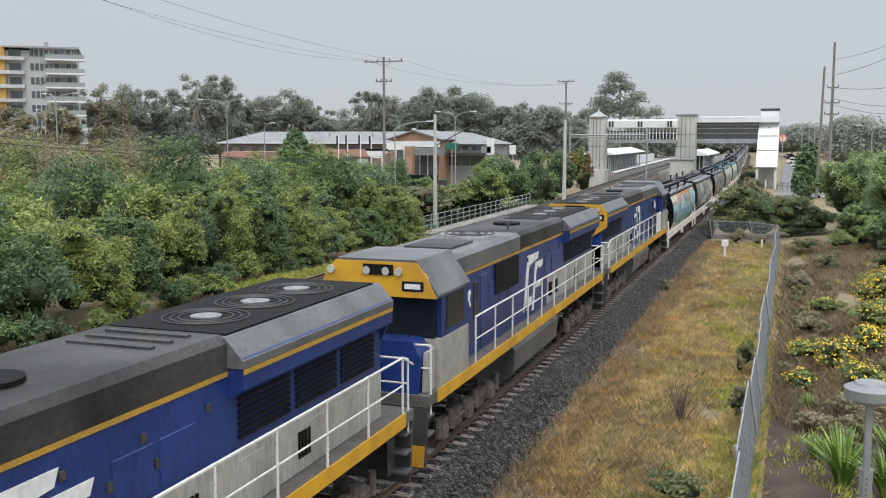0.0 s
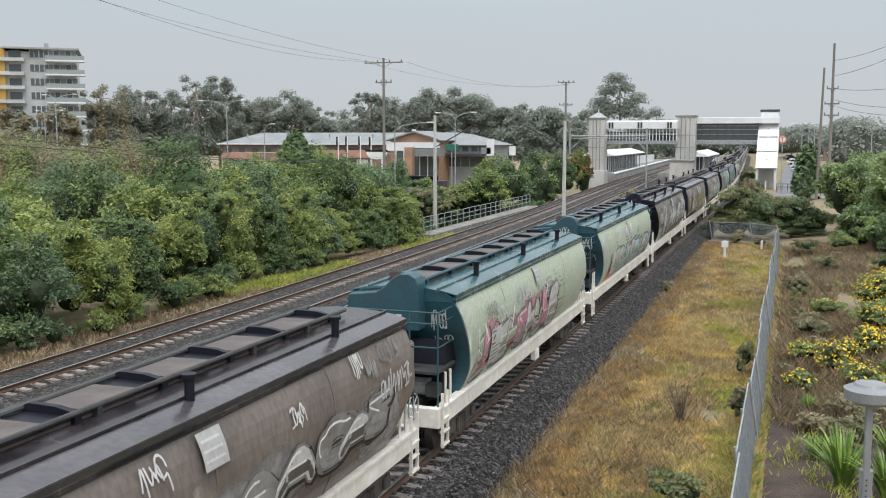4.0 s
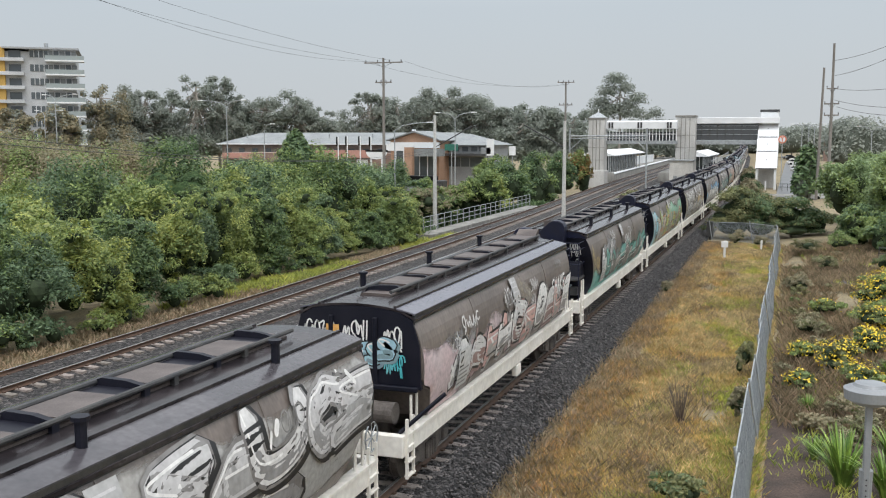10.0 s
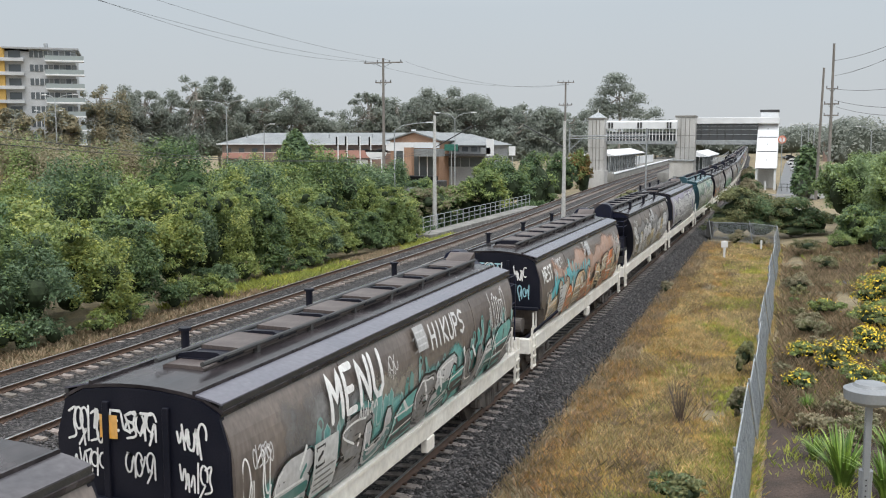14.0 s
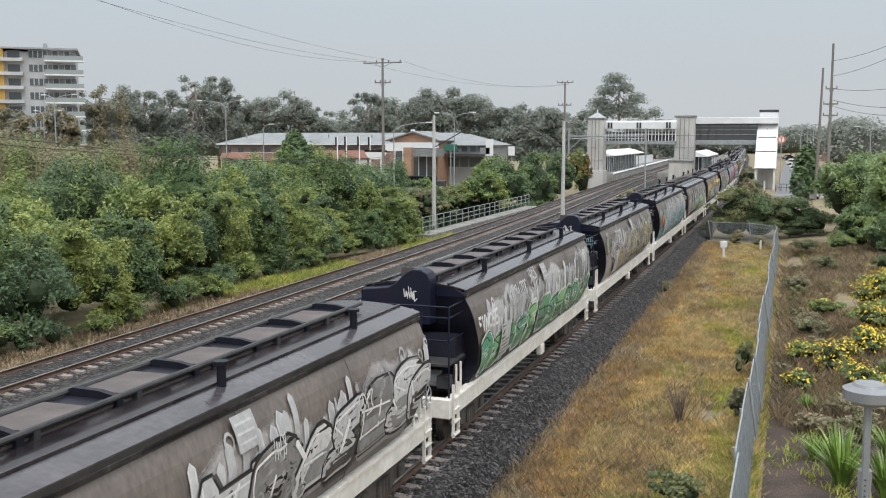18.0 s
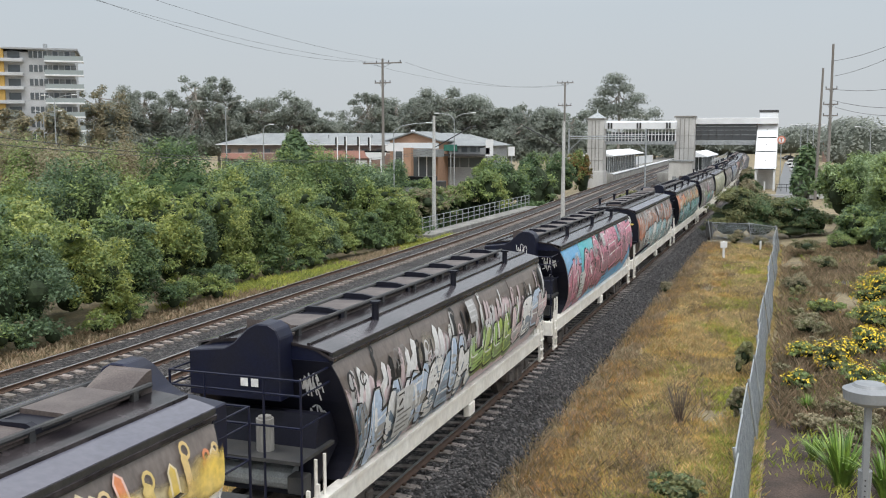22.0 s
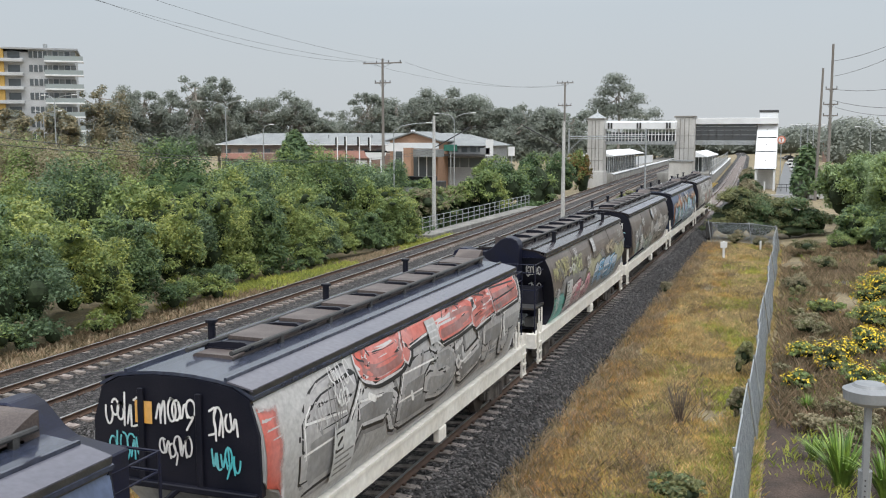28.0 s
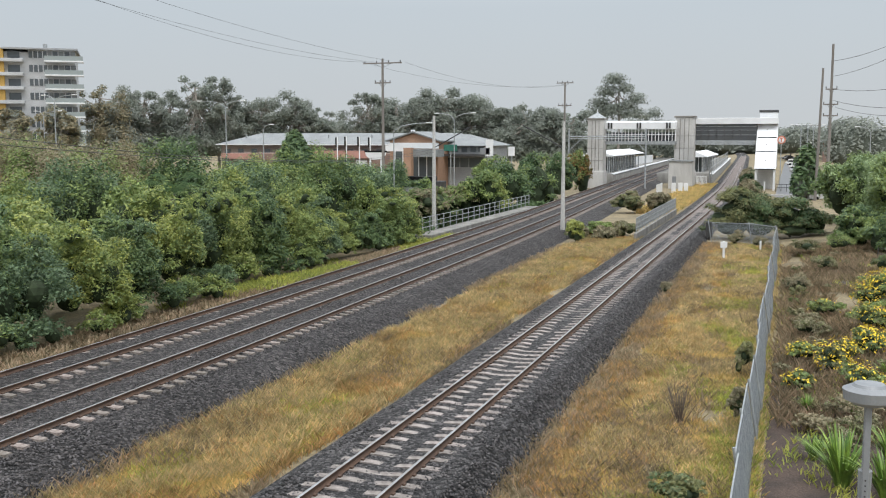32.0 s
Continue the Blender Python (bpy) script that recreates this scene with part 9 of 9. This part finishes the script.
def tufts(name, label, xs, ys, n, h, m, seed, spread=0.10, wide=0.012, bias=1.5, keep=None, blades=4):
    """Clumps of thin bent blades over a strip of ground."""
    r = np.random.default_rng(seed)
    y = ys[0] + (ys[1] - ys[0]) * r.random(n) ** bias
    x = xs[0] + (xs[1] - xs[0]) * r.random(n)
    if keep is not None:
        k = np.array([keep(a, b) for a, b in zip(x, y)])
        x, y = x[k], y[k]
        n = len(x)
    z = np.array([height(a, b) for a, b in zip(x, y)])
    x, y, z = (np.repeat(q, blades) for q in (x, y, z))
    n *= blades
    a = r.random(n) * math.tau
    x = x + spread * r.normal(size=n)
    y = y + spread * r.normal(size=n)
    hh = h * (0.4 + 0.9 * r.random(n))
    lean = hh * (0.2 + 0.8 * r.random(n))
    w = wide * (0.6 + 0.8 * r.random(n)) * (1 + y / 60)
    dx, dy = np.cos(a), np.sin(a)
    base = np.stack([x, y, z - 0.03], -1)
    side = np.stack([-dy, dx, np.zeros(n)], -1) * (w * 1.0)[:, None]
    mid = base + np.stack([dx * lean * 0.3, dy * lean * 0.3, hh * 0.5], -1)
    tip = base + np.stack([dx * lean, dy * lean, hh], -1)
    v = np.stack([base, mid + side, tip, mid - side], 1).reshape(-1, 3)
    i = (np.arange(n) * 4)[:, None]
    f = np.concatenate([i + [[0, 1, 2]], i + [[0, 2, 3]]])
    return tagged(new(name, soup(name, v, f, m)), label, "grass", kind="stuff")


def patch(s, t):
    return lambda x, y: noise.noise((x * 0.22 * s, y * 0.12 * s, s)) > t


right = (2.5, 7.9)
def wander(y, k=1.0):
    return 0.55 * noise.noise((k, y * 0.16, 1.7)) + 0.3 * noise.noise((k, y * 0.6, 4.1))


tufts("dry_grass", "dry golden grass beside the track", right, (13, 76), 60000, 0.16, M_GRASS, 1, bias=1.35, wide=0.007, keep=lambda x, y: x > 3.55 + wander(y) + 0.4 * noise.noise((x * 2, y * 1.1, 5)) and noise.noise((x * 0.55, y * 0.28, 8)) > -0.28)
tufts("rusty_grass", "rust-coloured dry grass along the ballast's edge", (2.35, 5.6), (13, 76), 24000, 0.18, M_GRASS_RUST, 21, bias=1.35, wide=0.007, keep=lambda x, y: noise.noise((x * 0.8, y * 0.3, 18)) > -0.1 and x > 2.6 + 0.35 * wander(y, 2.0))
tufts("pale_grass", "pale straw grass with seed heads", (3.6, 7.9), (13, 76), 24000, 0.24, M_GRASS_PALE, 22, bias=1.35, wide=0.006, keep=lambda x, y: noise.noise((x * 0.7, y * 0.35, 28)) > 0.0)
tufts("green_grass", "yellow-green grass patches beside the fence", (4.6, 7.9), (13, 76), 14000, 0.22, M_GRASS_GREEN, 2, wide=0.008, keep=lambda x, y: noise.noise((x * 0.4, y * 0.22, 3)) + 0.5 * noise.noise((x * 1.6, y * 0.9, 6)) > 0.12)
tufts("green_grass", "bright green grass at the foot of the fence", (4.8, 7.9), (13, 34), 15000, 0.17, M_GRASS_GREEN, 12, wide=0.008, keep=lambda x, y: x > 5.3 + 0.12 * (y - 14) + 0.9 * noise.noise((x * 0.8, y * 0.5, 2)))
tufts("brown_weeds", "brown weeds in the dry grass", (2.3, 7.8), (13, 76), 16000, 0.24, M_GRASS_BROWN, 3, wide=0.007, keep=lambda x, y: x < 3.4 + wander(y) or noise.noise((x * 0.5, y * 0.25, 2.1)) > 0.05 or noise.noise((x * 1.5, y * 1.2, 3.3)) > 0.3)
tufts("dry_grass", "dry pale grass between the tracks", (-7.0, -2.75), (13, 78), 36000, 0.2, M_GRASS, 4, bias=1.35, wide=0.007, keep=lambda x, y: abs(x + 4.85) < 1.75 + 0.5 * wander(y, 3.0) + 0.3 * noise.noise((x * 2, y, 9)))
tufts("pale_grass", "pale straw seed heads between the tracks", (-6.9, -2.8), (13, 78), 22000, 0.3, M_GRASS_PALE, 23, bias=1.35, wide=0.006, keep=lambda x, y: noise.noise((x * 0.6, y * 0.3, 33)) > -0.1)
tufts("rusty_grass", "pinkish brown grass between the tracks", (-6.9, -2.8), (13, 78), 20000, 0.26, M_GRASS_RUST, 24, bias=1.35, wide=0.006, keep=lambda x, y: noise.noise((x * 0.6, y * 0.3, 41)) > -0.02)
tufts("brown_weeds", "brown weeds between the tracks", (-7.6, -2.5), (13, 78), 15000, 0.26, M_GRASS_BROWN, 5, wide=0.008, keep=patch(1.7, -0.05))
tufts("green_grass", "green tufts between the tracks", (-6.8, -3.0), (14, 76), 5000, 0.25, M_GRASS_GREEN, 6, wide=0.008, keep=patch(2.3, 0.08))
tufts("far_grass", "dry grass along the far line", (-7.0, -3.0), (104, 170), 5000, 0.5, M_GRASS, 7, bias=1.0, wide=0.02)
tufts("hedge_grass", "rank green grass at the foot of the hedge", (-19.6, -16.7), (38, 74), 4200, 0.42, M_GRASS_GREEN, 8, bias=1.0, wide=0.016, keep=patch(1.6, -0.1))
tufts("hedge_grass", "dry weeds at the foot of the hedge", (-18.8, -16.5), (20, 74), 3800, 0.3, M_GRASS_BROWN, 9, bias=1.0, wide=0.02)
tufts("bank_weeds", "green weeds on the bank below the bridge railing", (-40, -18.8), (68, 112), 6000, 0.9, M_LEAF_DARK, 26, bias=1.0, wide=0.05)
tufts("garden_weeds", "brown and green garden weeds beyond the fence", (8.2, 22), (14, 74), 30000, 0.42, M_GRASS_BROWN, 10, wide=0.007, keep=lambda x, y: y > 27 + 3 * noise.noise((x, 0, 0)) and noise.noise((x * 0.5, y * 0.4, 7)) > -0.3)
tufts("garden_grass", "short green weeds in the garden", (8.2, 22), (13, 74), 7000, 0.26, M_GRASS_GREEN, 11, keep=patch(1.9, 0.02))


def flax(x, y, s, seed, label):
    """A strappy clump: broad bending blades from one base."""
    r = np.random.default_rng(seed)
    t = thing("strappy_plant", label, "plant")
    z0 = height(x, y)
    v, f = [], []
    for i in range(110):
        a = r.uniform(0, math.tau)
        L, w, out = s * r.uniform(0.7, 1.25), 0.022 * s * r.uniform(0.8, 1.3), r.uniform(0.15, 0.95)
        bx, by = x + 0.10 * s * math.cos(a), y + 0.10 * s * math.sin(a)
        k0 = len(v)
        for j in range(6):
            q = j / 5
            d, h = L * out * q ** 1.5 * 0.8, L * (q - 0.42 * out * q ** 2.4)
            ww = w * (1 - q ** 2.5)
            px, py = bx + d * math.cos(a), by + d * math.sin(a)
            v += [(px - ww * math.sin(a), py + ww * math.cos(a), z0 + h), (px + ww * math.sin(a), py - ww * math.cos(a), z0 + h)]
            if j:
                k = k0 + 2 * j
                f += [(k - 2, k - 1, k + 1, k)]
    c = new("foliage", soup("foliage", v, f, M_STRAP))
    c.parent = t
    return t


M_STRAP = mat("strap_leaf", (0.20, 0.30, 0.05), (0.13, 0.22, 0.04), rough=0.45, scale=1.5, fine=8, bump=0.05, island=0.35)
for i, (x, y, s) in enumerate(((9.75, 23.0, 1.35), (10.6, 22.2, 1.2), (10.3, 28.5, 0.9), (9.2, 24.8, 0.7), (10.9, 24.6, 1.0), (11.6, 33.0, 0.8), (9.1, 29.0, 0.6))):
    flax(x, y, s, 820 + i, "green strappy garden plant with arching blades")


def daisy_bush(x, y, h, w, n, seed):
    r = np.random.default_rng(seed)
    z0 = height(x, y)
    bl = clump(r, x, y, z0, h, w, 4)
    t = plant("daisy_bush", "garden bush covered with yellow daisies", "bush", bl, 3200, 0.06, M_LEAF, seed, cores=0.45, group="yellow daisy bushes", second=M_LEAF_OLIVE, share=0.4, tuft=8, deep=0.8)
    v, f = leaves(r, [(b[0], b[1], b[2] + 0.05, b[3] * 1.08, b[4] * 1.08, b[5] * 1.12) for b in bl], n, 0.055, 1.6)
    fl = new("blossom", soup("blossom", v, f, M_FLOWER))
    fl.parent = t
    fl["label"], fl["kind"] = "yellow daisy flowers", "stuff"
    return t


for i, (x, y, h, w, n) in enumerate(((10.0, 34.5, 1.1, 1.0, 420), (11.2, 36.5, 1.1, 0.9, 420), (11.9, 41, 1.3, 1.2, 260), (12.4, 47, 1.5, 1.3, 700), (13.4, 50, 1.5, 1.3, 700), (9.0, 36.0, 0.8, 0.7, 200), (8.9, 31.5, 0.7, 0.6, 90), (11.6, 30.0, 0.9, 0.8, 160), (9.9, 44.5, 0.9, 0.9, 70), (14.2, 44.0, 1.4, 1.2, 500), (10.6, 31.5, 0.9, 0.8, 150))):
    daisy_bush(x, y, h, w, n, 850 + i)
for i, (x, y, h, w, m) in enumerate(((6.45, 20.4, 0.95, 0.8, M_LEAF_DARK), (7.1, 19.4, 0.85, 0.75, M_LEAF_OLIVE), (7.3, 27.5, 1.1, 0.4, M_LEAF_BROWN), (7.2, 33.5, 1.2, 0.5, M_LEAF_BROWN), (9.2, 40, 0.9, 0.8, M_LEAF_BROWN), (9.0, 52, 0.9, 0.9, M_LEAF_BROWN), (10.5, 60, 1.0, 1.0, M_LEAF_BROWN), (9.6, 68, 1.3, 1.3, M_LEAF_BROWN), (11.5, 68, 1.6, 1.4, M_LEAF), (6.6, 73.0, 1.0, 0.8, M_LEAF_BROWN), (5.0, 75.0, 1.2, 1.0, M_LEAF_BROWN), (2.6, 50.5, 0.7, 0.4, M_LEAF_BROWN), (12.8, 39.0, 1.2, 1.0, M_LEAF), (13.8, 58, 1.3, 1.1, M_LEAF_DARK))):
    plant("garden_shrub", "small twiggy shrub in the dry grass", "shrub", clump(r0, x, y, height(x, y), h, w, 4), 3400, 0.05, m, 900 + i, cores=0.4, second=M_LEAF_OLIVE, share=0.3, group="small shrubs", tuft=8, deep=0.8)
rs = np.random.default_rng(77)
for i in range(70):
    x, y = 8.4 + 8 * rs.random() ** 1.3, 22 + 44 * rs.random()
    if 53.5 < y < 61.5 and x > 9.4:
        continue
    h = rs.uniform(0.3, 0.85)
    m = (M_LEAF_BROWN, M_LEAF_OLIVE, M_LEAF_BROWN, M_LEAF_OLIVE, M_LEAF)[i % 5]
    plant("garden_shrub", "low tangled garden shrub with dry stems" if i % 5 < 3 else "low leafy green garden shrub", "shrub", clump(rs, x, y, height(x, y), h, h * 0.8, 3), 1200, 0.05, m, 1000 + i, cores=0, second=M_LEAF_BROWN, share=0.4, group="small shrubs", tuft=7, deep=0.9)
tw = thing("bare_shrub", "bare brown twiggy shrub in the golden grass", "shrub")
bm = B()
rt = np.random.default_rng(5)
for i in range(34):
    a, k = rt.uniform(0, math.tau), rt.uniform(0.1, 0.45)
    b = Vector((5.75 + k * math.cos(a), 27.0 + k * math.sin(a), -0.75 + rt.uniform(0.6, 1.25)))
    rod(bm, (5.75, 27.0, -0.85), b, 0.012, 0.005, n=4)
    rod(bm, b.lerp(Vector((5.75, 27.0, -0.8)), 0.4), b + Vector((rt.uniform(-.2, .2), rt.uniform(-.2, .2), rt.uniform(0, .2))), 0.006, 0.003, n=4)
part("stem", bm, M_BARK, tw)
gp = sheet("gravel_path", list(np.arange(9.6, 26, 0.8)), list(np.arange(54.5, 60.6, 0.6)), lambda x, y: height(x, y) + 0.04, gravel("path_gravel", (0.12, 0.105, 0.10), (0.24, 0.215, 0.20), 0.05))
tagged(gp, "grey gravel patch in the garden", "path", kind="structure")
# dark mulch under the garden plants
mulch = sheet("garden_mulch", list(np.arange(8.05, 22, 0.7)), list(np.arange(10, 40, 0.8)), lambda x, y: height(x, y) + 0.035, mat("bark_mulch", (0.085, 0.058, 0.045), (0.05, 0.036, 0.03), rough=0.95, scale=1.2, fine=22, bump=0.9, grit=0.5, depth=0.04))
tagged(mulch, "dark brown bark mulch in the garden", "mulch", kind="structure")
pf2 = thing("dark_garden_fence", "low dark mesh fence behind the garden", "fence")
for i in range(9):
    part("post", rod(B(), (13.5 + i * 1.5, 63, -0.6), (13.5 + i * 1.5, 63, 0.75), 0.03, n=6), M_DARKSTEEL, pf2)
for z in (0.0, 0.35, 0.7):
    part("bar", rod(B(), (13.5, 63, z), (25.5, 63, z), 0.02, n=5), M_DARKSTEEL, pf2)


# ---- what moves ----
def on_line(s, length):
    """The pose of a vehicle whose front coupling is s metres along the line."""
    y0, y1 = s + 2.7, s + length - 2.7
    a, b = Vector((line_1(y0), y0, 0)), Vector((line_1(y1), y1, 0))
    d = (b - a).normalized()
    rot = math.atan2(-d.x, d.y)
    return Matrix.Translation(a - d * 2.7) @ Matrix.Rotation(rot, 4, "Z")


def motions():
    for ob, s0 in TRAIN:
        length = 21.0 if ob.name.startswith("diesel") else 17.1
        walk(ob, [(t, on_line(s0 - SPEED * t, length)) for t in range(0, 33)])


motions()
